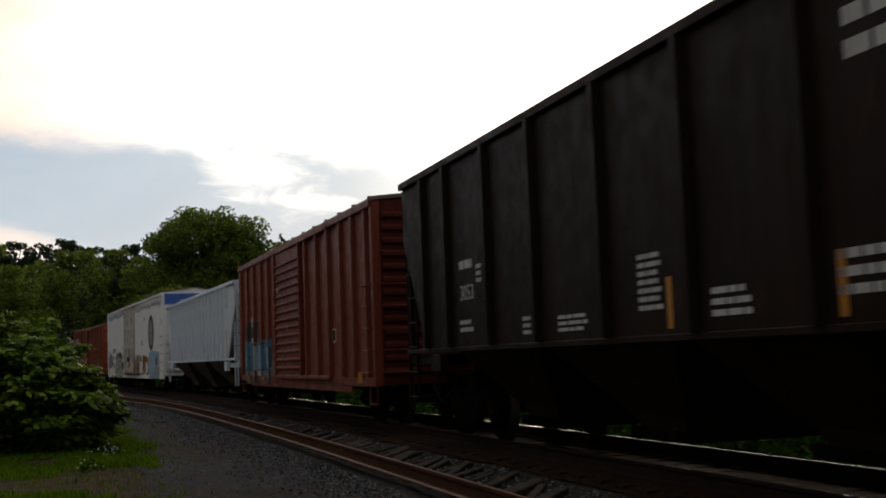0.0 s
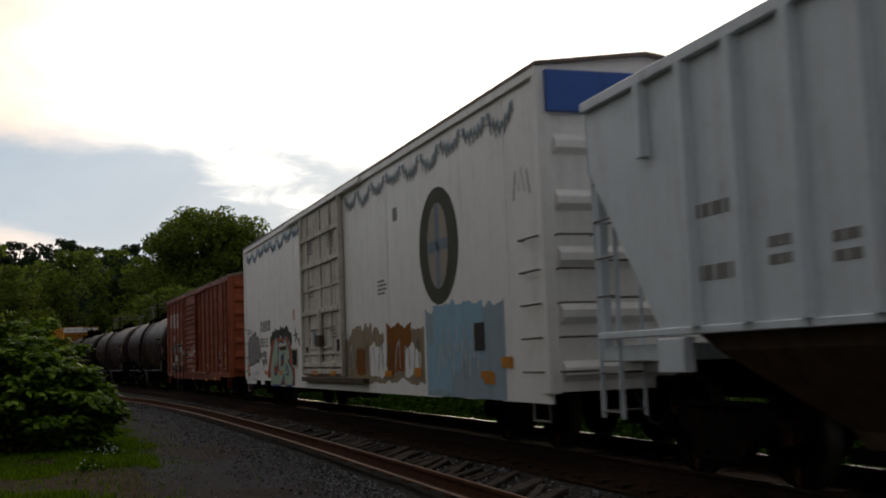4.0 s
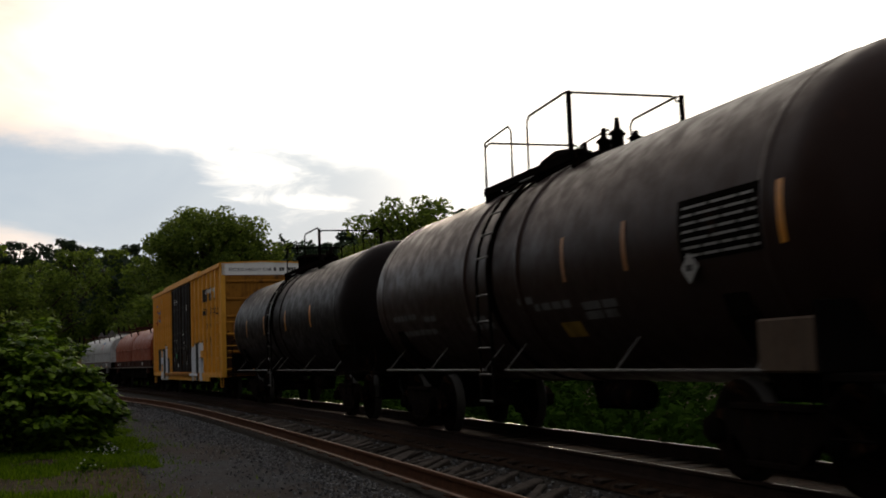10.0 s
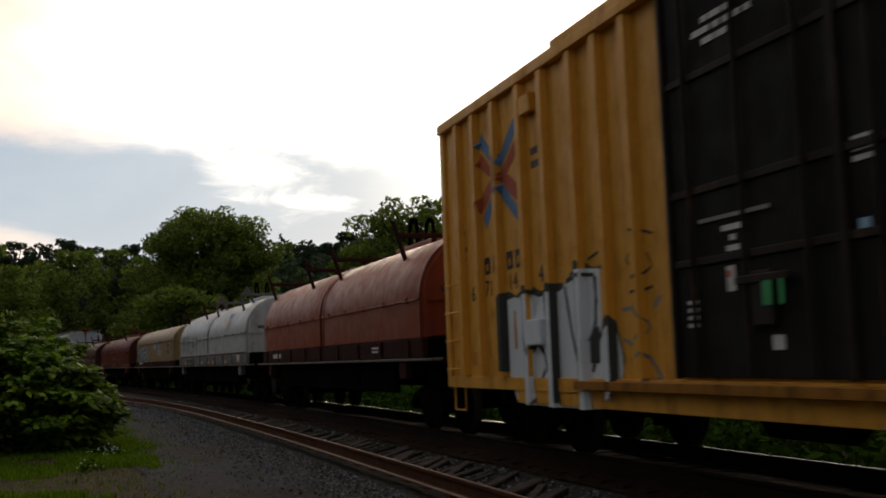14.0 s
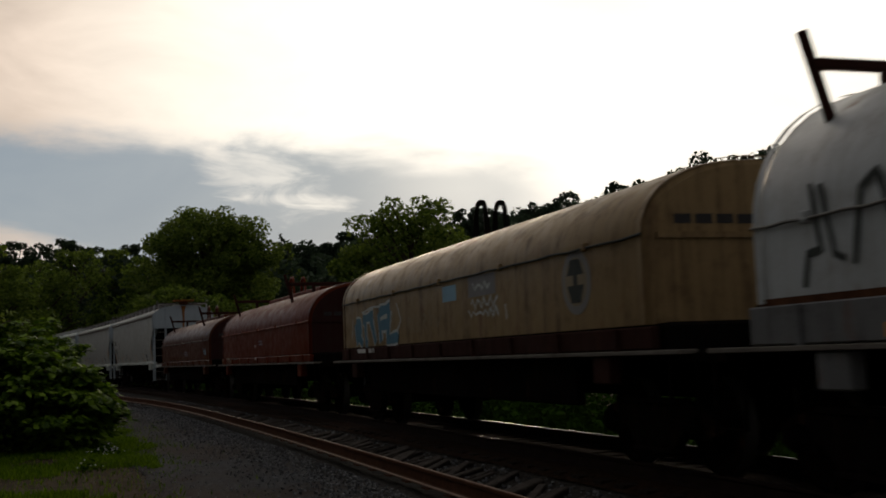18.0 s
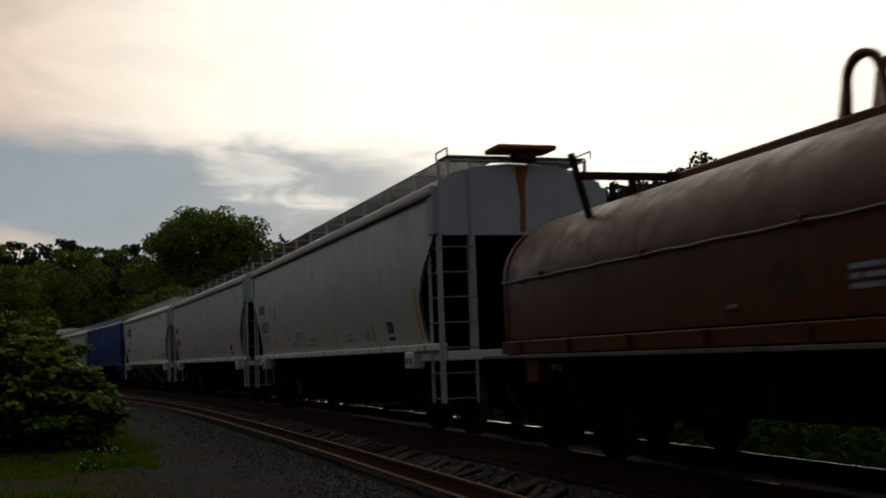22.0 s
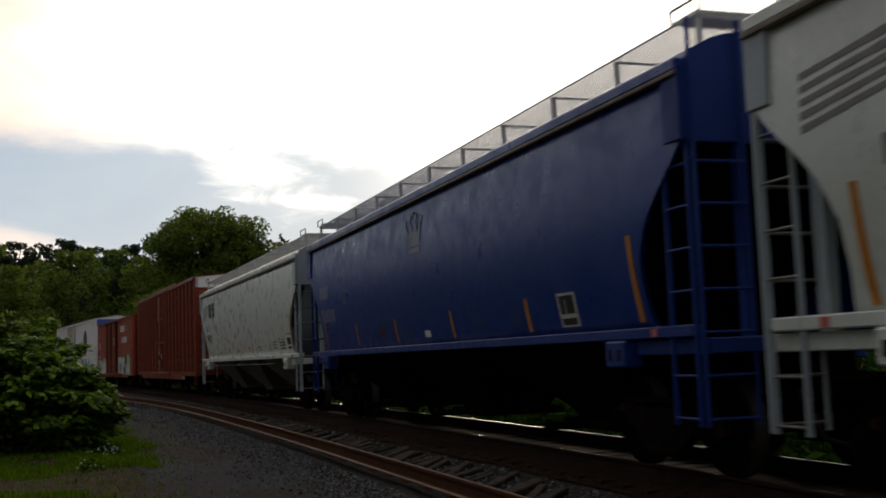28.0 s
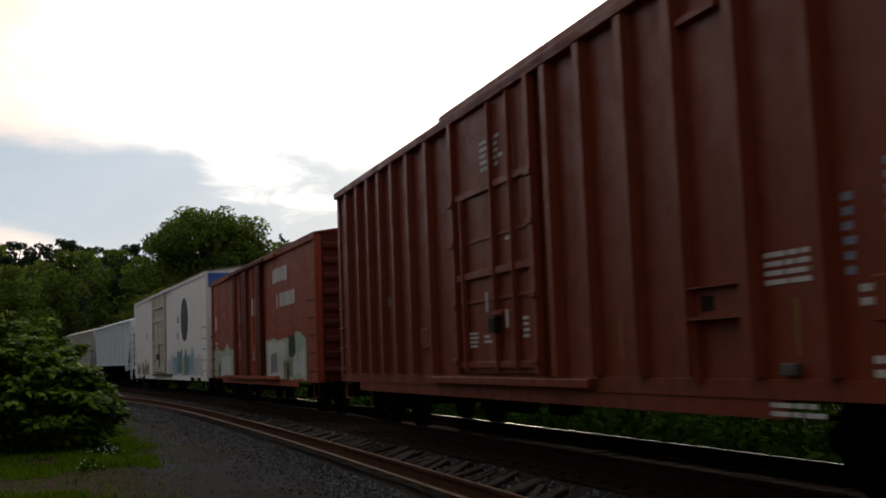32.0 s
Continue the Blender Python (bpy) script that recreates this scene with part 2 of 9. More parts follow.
M["aqua_steel"] = paint("pale_grey_end_paint", (0.36, 0.41, 0.44), 0.5, 0.35, dirt=(0.2, 0.2, 0.19))
M["tank"] = paint("sooty_black_tank_paint", (0.024, 0.0125, 0.0100), 0.38, 0.3, dirt=(0.036, 0.018, 0.013), rust=0.10, dent=0.015, fade=0.10, streak=2.6, spec=0.07)
M["tank_black"] = paint("dull_black_tank_paint", (0.0085, 0.0055, 0.0052), 0.40, 0.3, dirt=(0.014, 0.0085, 0.0075), rust=0.05, dent=0.015, fade=0.10, streak=2.6, spec=0.045)
M["yellow"] = paint("rail_yellow_paint", (0.740, 0.350, 0.042), 0.5, 0.5, dirt=(0.15, 0.070, 0.022), rust=0.35, fade=0.25)
M["coil_red"] = paint("coil_hood_red_paint", (0.260, 0.058, 0.022), 0.42, 0.5, dirt=(0.10, 0.036, 0.017), rust=0.35, spec=0.12)
M["coil_brick"] = paint("coil_hood_brick_paint", (0.120, 0.0175, 0.0045), 0.42, 0.5, dirt=(0.036, 0.009, 0.0035), rust=0.35, dent=0.12, spec=0.06)
M["bay_grey"] = paint("dirty_grey_bay", (0.14, 0.13, 0.12), 0.6, 0.6, dirt=(0.04, 0.032, 0.026), rust=0.4)
M["dim_white"] = paint("worn_white_emblem", (0.26, 0.29, 0.36), 0.5, 0.4, dirt=(0.08, 0.09, 0.14), dent=0.0)
M["coil_brown"] = paint("coil_hood_brown_paint", (0.085, 0.021, 0.0065), 0.38, 0.5, dirt=(0.030, 0.0095, 0.004), rust=0.3, dent=0.10, spec=0.12)
M["coil_grey"] = paint("coil_hood_grey_paint", (0.42, 0.44, 0.44), 0.42, 0.6, dirt=(0.20, 0.16, 0.12), rust=0.85, spec=0.2)
M["coil_tan"] = paint("coil_hood_tan_paint", (0.290, 0.195, 0.092), 0.40, 0.95, dirt=(0.085, 0.048, 0.024), rust=0.7, spec=0.10)
M["sill_grime"] = paint("grimy_maroon_sill", (0.040, 0.014, 0.010), 0.72, 0.6, dirt=(0.012, 0.009, 0.007), rust=0.3)
M["walk_edge"] = paint("worn_walkway_edge", (0.15, 0.13, 0.11), 0.6, 0.6)
M["coil_grey_low"] = paint("grimy_grey_sill", (0.16, 0.16, 0.16), 0.6, 0.8, dirt=(0.03, 0.024, 0.018), rust=0.5)
# Hood ends of the brick and brown coil cars, darker than their hoods.
M["coil_end"] = paint("dark_maroon_end", (0.036, 0.010, 0.009), 0.7, 0.4)
# Darker than bare black steel: shade under the cars is in both colours.
M["frame_dark"] = paint("dark_underframe_shade", (0.0040, 0.0030, 0.0026), 0.8, 0.5, dirt=(0.011, 0.008, 0.006), rust=0.2, spec=0.0)
M["truck"] = paint("rusty_truck_steel_shade", (0.0072, 0.0045, 0.0034), 0.75, 0.5, dirt=(0.012, 0.009, 0.0075), rust=0.35, spec=0.0)
M["tread"] = plain("worn_wheel_tread", (0.030, 0.026, 0.023), 0.55, 0.3, 0.3, 20)
M["bright_white"] = paint("fresh_white_stencil", (0.80, 0.80, 0.78), 0.5, 0.1, dent=0.0)
# Grimy yellow, lowered further to hold the shade on the car's end.
M["yellow_end"] = paint("grimy_shaded_yellow_paint", (0.32, 0.135, 0.018), 0.6, 0.95, dirt=(0.045, 0.020, 0.010), rust=0.6, fade=0.1)
# Brown-black for the grime and painted shade low on the yellow car's end.
M["shade_grime"] = paint("grime_and_shade", (0.035, 0.016, 0.009), 0.85, 0.6, dirt=(0.10, 0.045, 0.014), rust=0.3, dent=0.0)
M["old_board"] = plain("rusty_brown_grating", (0.075, 0.056, 0.044), 0.65, 0.1, 0.3, 20)
M["sp_rust"] = paint("orange_rust_stain", (0.26, 0.10, 0.025), 0.75, 0.6, dirt=(0.10, 0.04, 0.018), dent=0.0)
M["old_blue"] = paint("chalky_blue_emblem", (0.20, 0.27, 0.33), 0.65, 0.7, dirt=(0.10, 0.11, 0.11), dent=0.0)
M["old_lblue"] = paint("chalky_pale_blue_spray", (0.30, 0.40, 0.46), 0.65, 0.7, dirt=(0.24, 0.24, 0.22), dent=0.0)
M["grey_dark"] = paint("dark_grey_emblem_paint", (0.07, 0.08, 0.10), 0.6, 0.5, dent=0.0)
M["galv"] = plain("galvanised_grating", (0.46, 0.46, 0.45), 0.5, 0.4, 0.2, 20)
M["rung"] = plain("worn_steel_rung", (0.15, 0.138, 0.12), 0.55, 0.2, 0.25, 25)
M["rung_dim"] = plain("sooty_steel_pipe", (0.07, 0.062, 0.055), 0.6, 0.0, 0.25, 25)
M["spare_head"] = plain("dull_head_and_lit_foot", (0.17, 0.088, 0.048), 0.6, 0.0, 0.3, 14)
M["roof"] = paint("weathered_galvanised_roof", (0.204, 0.162, 0.132), 0.55, 0.5, rust=0.5)
M["black_door"] = paint("black_door_paint", (0.0095, 0.0080, 0.0072), 0.72, 0.3, dirt=(0.022, 0.018, 0.015), spec=0.10)
# Worn black, lighter than the door panel: rim light put into the colour.
M["black_trim"] = paint("worn_rim_lit_door_frame", (0.019, 0.013, 0.010), 0.6, 0.5, dirt=(0.036, 0.022, 0.014), rust=0.5)
M["white_mark"] = paint("white_stencil", (0.62, 0.61, 0.58), 0.6, 0.45, dirt=(0.25, 0.2, 0.17), dent=0.0)
M["grey_mark"] = paint("grey_stencil", (0.26, 0.25, 0.24), 0.6, 0.4, dirt=(0.14, 0.13, 0.12), dent=0.0)
M["dim_mark"] = paint("worn_dim_stencil", (0.105, 0.100, 0.100), 0.6, 0.5, dirt=(0.02, 0.018, 0.016), dent=0.0)
M["faint_mark"] = paint("soot_covered_stencil", (0.045, 0.042, 0.042), 0.6, 0.5, dirt=(0.014, 0.012, 0.011), dent=0.0)
M["dim_yellow"] = paint("sooty_yellow_label", (0.24, 0.14, 0.020), 0.6, 0.5, dirt=(0.03, 0.022, 0.014), dent=0.0)
M["black_mark"] = paint("black_stencil", (0.035, 0.033, 0.032), 0.6, 0.3, dirt=(0.14, 0.13, 0.12), dent=0.0)
M["amber"] = plain("amber_reflector", (0.560, 0.215, 0.014), 0.4, 0.0, 0.18, 8)
M["red_mark"] = plain("red_stencil", (0.50, 0.10, 0.07), 0.6, 0.0, 0.25, 12)
M["blue_paint"] = paint("blue_panel", (0.05, 0.13, 0.42), 0.45, 0.2, dent=0.0)
M["sp_silver"] = paint("silver_spray", (0.68, 0.73, 0.79), 0.45, 0.3, dirt=(0.40, 0.40, 0.40), dent=0.0)
M["faint_blue_mark"] = paint("worn_pale_blue_stencil", (0.030, 0.070, 0.17), 0.5, 0.4, dirt=(0.01, 0.03, 0.10), dent=0.0)
M["sp_green"] = paint("sage_spray", (0.36, 0.46, 0.34), 0.6, 0.3, dirt=(0.30, 0.33, 0.25), dent=0.0)
M["sp_blue"] = paint("blue_spray", (0.035, 0.084, 0.231), 0.6, 0.3, dent=0.0)
M["sp_lblue"] = paint("sky_blue_spray", (0.28, 0.47, 0.60), 0.6, 0.35, dirt=(0.25, 0.3, 0.32), dent=0.0)
M["sp_orange"] = paint("orange_spray", (0.364, 0.084, 0.025), 0.6, 0.3, dent=0.0)
M["sp_black"] = paint("black_spray", (0.045, 0.05, 0.045), 0.6, 0.2, dirt=(0.1, 0.1, 0.09), dent=0.0)
M["sp_dark_green"] = paint("dark_green_spray", (0.030, 0.040, 0.028), 0.6, 0.2, dirt=(0.08, 0.08, 0.07), dent=0.0)
M["sp_grey"] = paint("grey_spray", (0.23, 0.22, 0.22), 0.6, 0.35, dirt=(0.35, 0.34, 0.33), dent=0.0)
M["sp_white"] = paint("white_spray", (0.56, 0.58, 0.56), 0.6, 0.35, dirt=(0.3, 0.28, 0.25), dent=0.0)
M["hose"] = plain("black_rubber", (0.02, 0.02, 0.02), 0.7)
M["rail_rust"] = plain("rusted_rail", (0.066, 0.025, 0.011), 0.85, 0.0, 0.35, 26, 0.5, 0.01)
M["rail_dark"] = plain("dark_brown_rail", (0.020, 0.011, 0.008), 0.85, 0.0, 0.35, 26, 0.5, 0.01)
M["rust_patch"] = plain("rust_stain", (0.085, 0.034, 0.015), 0.85, 0.0, 0.4, 9)
M["sp_tan"] = paint("tan_spray", (0.30, 0.24, 0.16), 0.6, 0.45, dirt=(0.12, 0.09, 0.06), dent=0.0)
M["sp_teal"] = paint("grey_teal_spray", (0.13, 0.24, 0.24), 0.6, 0.3, dirt=(0.2, 0.22, 0.2), dent=0.0)
M["sp_steel"] = paint("steel_blue_spray", (0.085, 0.20, 0.28), 0.6, 0.35, dirt=(0.15, 0.17, 0.16), dent=0.0)
M["emblem_blue"] = paint("sky_blue_emblem_paint", (0.10, 0.20, 0.36), 0.55, 0.25, dent=0.0)
M["emblem_red"] = paint("orange_red_emblem_paint", (0.42, 0.085, 0.03), 0.55, 0.25, dent=0.0)
M["green_tag"] = plain("green_plastic_tag", (0.01, 0.26, 0.07), 0.5)
M["bay_rust"] = paint("rust_stained_bay", (0.085, 0.057, 0.038), 0.6, 0.6, dirt=(0.020, 0.012, 0.009), rust=0.7)
M["rail_head"] = plain("polished_rail_head", (0.62, 0.58, 0.53), 0.22, 1.0, 0.1, 6)
# Ties and bed of the running line, darker than those of the siding.
M["tie_main"] = plain("dark_tie_wood", (0.016, 0.010, 0.007), 0.9, 0.0, 0.45, 22, 0.8, 0.02)
M["bed_dark"] = stony("dark_brown_ballast", (0.010, 0.005, 0.0028), (0.033, 0.016, 0.008), 20)
M["tie"] = plain("weathered_tie_wood", (0.070, 0.058, 0.050), 0.9, 0.0, 0.45, 22, 0.8, 0.02)
M["ballast"] = stony("ballast", (0.014, 0.0112, 0.0092), (0.053, 0.048, 0.042), 22)
M["road"] = road_surface()
M["soil"] = stony("grassy_soil", (0.016, 0.014, 0.007), (0.058, 0.041, 0.024), 9, 0.5)
M["stone"] = stone_piece("ballast_stone", (0.045, 0.045, 0.049), (0.24, 0.242, 0.246))
M["pale_stone"] = stone_piece("pale_limestone", (0.35, 0.34, 0.33), (0.62, 0.61, 0.60))
M["bush"] = leafy("bush_leaf", (0.022, 0.058, 0.003), (0.18, 0.29, 0.020), 0.5, 0.42, 0.08)
M["tree"] = leafy("tree_leaf", (0.042, 0.076, 0.010), (0.165, 0.225, 0.030), 0.6, 0.5)
M["tree_light"] = leafy("broad_tree_leaf", (0.044, 0.078, 0.010), (0.165, 0.22, 0.032), 0.6, 0.5)
# Distant haze is put into the leaf colour, darker and bluer than the near trees.
M["tree_far"] = leafy("hazed_far_leaf", (0.022, 0.038, 0.022), (0.052, 0.080, 0.042), 0.7, 0.35)
M["weed"] = leafy("weed_leaf", (0.010, 0.026, 0.003), (0.032, 0.066, 0.009), 0.7, 0.15, 0.0)
M["grass"] = leafy("grass_blade", (0.046, 0.105, 0.003), (0.160, 0.25, 0.010), 0.6, 0.4, 0.05)
M["straw"] = leafy("dry_grass", (0.10, 0.075, 0.04), (0.24, 0.19, 0.11), 0.7, 0.3)
M["petal"] = plain("white_petal", (0.75, 0.75, 0.70), 0.6)
M["bark"] = plain("dark_bark", (0.06, 0.045, 0.034), 0.9, 0.0, 0.4, 8, 0.8, 0.03)
# ================= mesh helpers =================
class MB:
    """Collects the faces of one mesh."""

    def __init__(self):
        self.v, self.f, self.s = [], [], []

    def face(self, pts, smooth=False):
        n = len(self.v)
        self.v += [tuple(p) for p in pts]
        self.f.append(tuple(range(n, n + len(pts))))
        self.s.append(smooth)

    def grid(self, rows, smooth=True, closed=False):
        """A skin over rows of points."""
        n, w = len(self.v), len(rows[0])
        for r in rows:
            self.v += [tuple(p) for p in r]
        for i in range(len(rows) - 1):
            for j in range(w if closed else w - 1):
                k = (j + 1) % w
                self.f.append((n + i * w + j, n + i * w + k, n + (i + 1) * w + k, n + (i + 1) * w + j))
                self.s.append(smooth)

    def box(self, x0, x1, y0, y1, z0, z1, b=0.0):
        x0, x1, y0, y1, z0, z1 = min(x0, x1), max(x0, x1), min(y0, y1), max(y0, y1), min(z0, z1), max(z0, z1)
        n = len(self.v)
        if b <= 0:
            self.v += [(x, y, z) for x in (x0, x1) for y in (y0, y1) for z in (z0, z1)]
            for q in ((0, 1, 3, 2), (4, 6, 7, 5), (0, 4, 5, 1), (2, 3, 7, 6), (0, 2, 6, 4), (1, 5, 7, 3)):
                self.f.append(tuple(n + i for i in q)), self.s.append(False)
            return
        b = min(b, (x1 - x0) / 3, (y1 - y0) / 3, (z1 - z0) / 3)
        X, Y, Z = (x0, x1), (y0, y1), (z0, z1)
        ids = {}
        for i in (0, 1):
            for j in (0, 1):
                for k in (0, 1):
                    sx, sy, sz = (b, -b)[i], (b, -b)[j], (b, -b)[k]
                    for a, p in enumerate(((X[i], Y[j] + sy, Z[k] + sz), (X[i] + sx, Y[j], Z[k] + sz), (X[i] + sx, Y[j] + sy, Z[k]))):
                        ids[i, j, k, a] = len(self.v)
                        self.v.append(p)
        F = []
        for i in (0, 1):
            F.append([ids[i, 0, 0, 0], ids[i, 1, 0, 0], ids[i, 1, 1, 0], ids[i, 0, 1, 0]][::1 if i else -1])
            F.append([ids[0, i, 0, 1], ids[1, i, 0, 1], ids[1, i, 1, 1], ids[0, i, 1, 1]][::-1 if i else 1])
            F.append([ids[0, 0, i, 2], ids[1, 0, i, 2], ids[1, 1, i, 2], ids[0, 1, i, 2]][::1 if i else -1])
        for p in (0, 1):
            for q in (0, 1):
                F.append([ids[p, q, 0, 0], ids[p, q, 1, 0], ids[p, q, 1, 1], ids[p, q, 0, 1]])
                F.append([ids[p, 0, q, 0], ids[p, 1, q, 0], ids[p, 1, q, 2], ids[p, 0, q, 2]])
                F.append([ids[0, p, q, 1], ids[1, p, q, 1], ids[1, p, q, 2], ids[0, p, q, 2]])
        for i in (0, 1):
            for j in (0, 1):
                for k in (0, 1):
                    F.append([ids[i, j, k, 0], ids[i, j, k, 1], ids[i, j, k, 2]])
        self.f += [tuple(q) for q in F]
        self.s += [False] * len(F)

    def prism(self, pts, c0, c1, axis="y"):
        """A flat outline drawn out from c0 to c1. axis y: points are (x, z); x: (y, z); z: (x, y)."""
        def at(p, c):
            return {"y": (p[0], c, p[1]), "x": (c, p[0], p[1]), "z": (p[0], p[1], c)}[axis]
        n = len(pts)
        k = len(self.v)
        self.v += [at(p, c0) for p in pts] + [at(p, c1) for p in pts]
        self.f.append(tuple(range(k, k + n))), self.f.append(tuple(range(k + 2 * n - 1, k + n - 1, -1)))
        for i in range(n):
            j = (i + 1) % n
            self.f.append((k + j, k + i, k + n + i, k + n + j))
        self.s += [False] * (n + 2)

    def tube(self, pts, r, n=6, cap=True):
        pts = [Vector(p) for p in pts]
        rings = []
        side = None
        for i, p in enumerate(pts):
            d = (pts[min(i + 1, len(pts) - 1)] - pts[max(i - 1, 0)]).normalized()
            if side is None:
                side = d.orthogonal().normalized()
            side = (side - d * side.dot(d)).normalized()
            up = d.cross(side)
            rings.append([p + r * (math.cos(a) * side + math.sin(a) * up) for a in [2 * math.pi * k / n for k in range(n)]])
        self.grid(rings, True, True)
        if cap:
            self.face(rings[0][::-1]), self.face(rings[-1])

    def disc_body(self, prof, axis="y", n=24, c=(0, 0, 0)):
        """A turned body: prof is (offset along the axis, radius)."""
        rows = []
        for o, r in prof:
            ring = []
            for k in range(n):
                a = 2 * math.pi * k / n
                u, w = r * math.cos(a), r * math.sin(a)
                p = {"y": (u, o, w), "x": (o, u, w), "z": (u, w, o)}[axis]
                ring.append((p[0] + c[0], p[1] + c[1], p[2] + c[2]))
            rows.append(ring)
        self.grid(rows, True, True)

    def mesh(self, name, mat, fix=True):
        me = bpy.data.meshes.new(name)
        me.from_pydata(self.v, [], self.f)
        me.polygons.foreach_set("use_smooth", self.s)
        if fix:
            bm = bmesh.new()
            bm.from_mesh(me)
            bmesh.ops.recalc_face_normals(bm, faces=bm.faces)
            bm.to_mesh(me)
            bm.free()
        me.materials.append(M[mat])
        me.update()
        return me


def part(name, mb, mat, parent, label="", at=None, fix=True):
    """Links a mesh as one part under a thing or a part."""
    me = mb.mesh(name, mat, fix) if isinstance(mb, MB) else mb
    ob = new(name, me)
    ob.parent = parent
    if at is not None:
        ob.matrix_basis = at if isinstance(at, Matrix) else Matrix.Translation(at)
    if label:
        ob["label"] = label
    return ob


def quads_mesh(name, P, mat):
    """A mesh of loose four-cornered leaves: P has the shape (n, 4, 3)."""
    n = len(P)
    me = bpy.data.meshes.new(name)
    me.vertices.add(4 * n), me.loops.add(4 * n), me.polygons.add(n)
    me.vertices.foreach_set("co", np.asarray(P, np.float32).ravel())
    me.loops.foreach_set("vertex_index", np.arange(4 * n, dtype=np.int32))
    me.polygons.foreach_set("loop_start", np.arange(0, 4 * n, 4, dtype=np.int32))
    me.materials.append(M[mat])
    me.update(), me.validate()
    return me


# ================= the line of the track =================
Y0, TH, K0, K1, CANT = 22.2089, 1.898416, 1.644477e-3, -2.33348e-6, 0.0249364
_ds = 0.25
_s = np.arange(-120, 520, _ds)
_h = TH + K0 * _s + K1 * _s * _s / 2
_x = np.concatenate([[0], np.cumsum(np.cos((_h[1:] + _h[:-1]) / 2)) * _ds])
_y = np.concatenate([[0], np.cumsum(np.sin((_h[1:] + _h[:-1]) / 2)) * _ds])
_i0 = int(round(120 / _ds))
_x, _y = _x - _x[_i0], _y - _y[_i0] + Y0


def line(s):
    return float(np.interp(s, _s, _x)), float(np.interp(s, _s, _y)), float(np.interp(s, _s, _h))


def on(s, lat, z=0.0):
    """World place at s along the line, lat towards the camera's side, z above the rail heads."""
    x, y, h = line(s)
    return Vector((x - math.sin(h) * lat, y + math.cos(h) * lat, RAIL_Z + z - lat * CANT * (1 if abs(lat) < 3.2 else 0)))


def spot(s, lat, z, tilted):
    """Like on(); rails of the level siding keep one height."""
    p = on(s, lat, z)
    if not tilted:
        p.z = RAIL_Z + z
    return p


def track_place(X, Y):
    """s and lat of points of the plan (arrays)."""
    k = np.argmin((np.asarray(X)[:, None] - _x[None, ::8]) ** 2 + (np.asarray(Y)[:, None] - _y[None, ::8]) ** 2, axis=1) * 8
    return _s[k], -(X - _x[k]) * np.sin(_h[k]) + (Y - _y[k]) * np.cos(_h[k])


# ================= ground =================
def sm(v, a, b):
    t = np.clip((np.asarray(v, float) - a) / (b - a), 0, 1)
    return t * t * (3 - 2 * t)


def hill(X, Y):
    """Height of the land: flat by the line, a wooded slope beyond that climbs to the right."""
    D = np.hypot(X, Y)
    az = np.degrees(np.arctan2(X, Y))
    s, lat = track_place(X, Y)
    h = sm(D, 120, 300) * (15 + 28 * sm(az, -8, 24) * sm(az, 120, 50)) * sm(-lat, 8, 60)
    h = h - 0.35 * sm(-lat, 2.2, 4.5) * sm(D, 80, 40)
    return h + 0.05 * np.sin(X * 0.9 + 1.3 * np.sin(Y * 0.6)) * sm(D, 2, 8) * sm(np.abs(lat - 5), 2, 4)


def make_ground():
    az = np.concatenate([np.radians(np.arange(-30, 30, 0.4)), np.radians(np.arange(30, 330, 4.0))])
    R = [0.0]
    r = 0.8
    while r < 4200:
        R.append(r)
        r *= 1.035
    R = np.array(R[1:])
    A, RR = np.meshgrid(az, R)
    X, Y = (RR * np.sin(A)).ravel(), (RR * np.cos(A)).ravel()
    Z = np.concatenate([hill(X[i:i + 4000], Y[i:i + 4000]) for i in range(0, len(X), 4000)])
    w = len(az)
    V = np.column_stack([X, Y, Z])
    F = [(i * w + j, i * w + (j + 1) % w, (i + 1) * w + (j + 1) % w, (i + 1) * w + j) for i in range(len(R) - 1) for j in range(w)]
    F.append(tuple(range(w))[::-1])
    me = bpy.data.meshes.new("ground")
    me.from_pydata(V.tolist(), [], F)
    me.polygons.foreach_set("use_smooth", [True] * len(F))
    me.materials.append(M["soil"])
    me.update()
    if me.polygons[0].normal.z < 0:
        me.flip_normals()
    tagged(new("ground", me), "uneven grassy soil running to a wooded hillside", "ground", kind="structure")


def strip(name, mat, lats, s0, s1, step, wob=0.0, label="", seed=1):
    """A strip of ground along the line; lats: pairs of (lat, height above the ground's zero)."""
    rng = random.Random(seed)
    mb = MB()
    rows = []
    s = s0
    while s <= s1:
        row = []
        for i, (lat, z) in enumerate(lats):
            edge = wob if i in (0, len(lats) - 1) else wob * 0.3
            l2 = lat + edge * (noise.noise((s * 0.35, lat, seed)) + 0.5 * noise.noise((s * 1.7, lat, seed)))
            p = on(s, l2)
            row.append((p.x, p.y, z + 0.025 * noise.noise((s * 1.1, lat * 2.1, 3.3)) * (0 if i in (0, len(lats) - 1) else 1)))
        rows.append(row)
        s += step if abs(s) < 60 else step * 4
    mb.grid(rows, True)
    ob = new(name, mb.mesh(name, mat))
    if ob.data.polygons[0].normal.z < 0:
        ob.data.flip_normals()
    return tagged(ob, label, name.replace("_", " "), kind="structure")


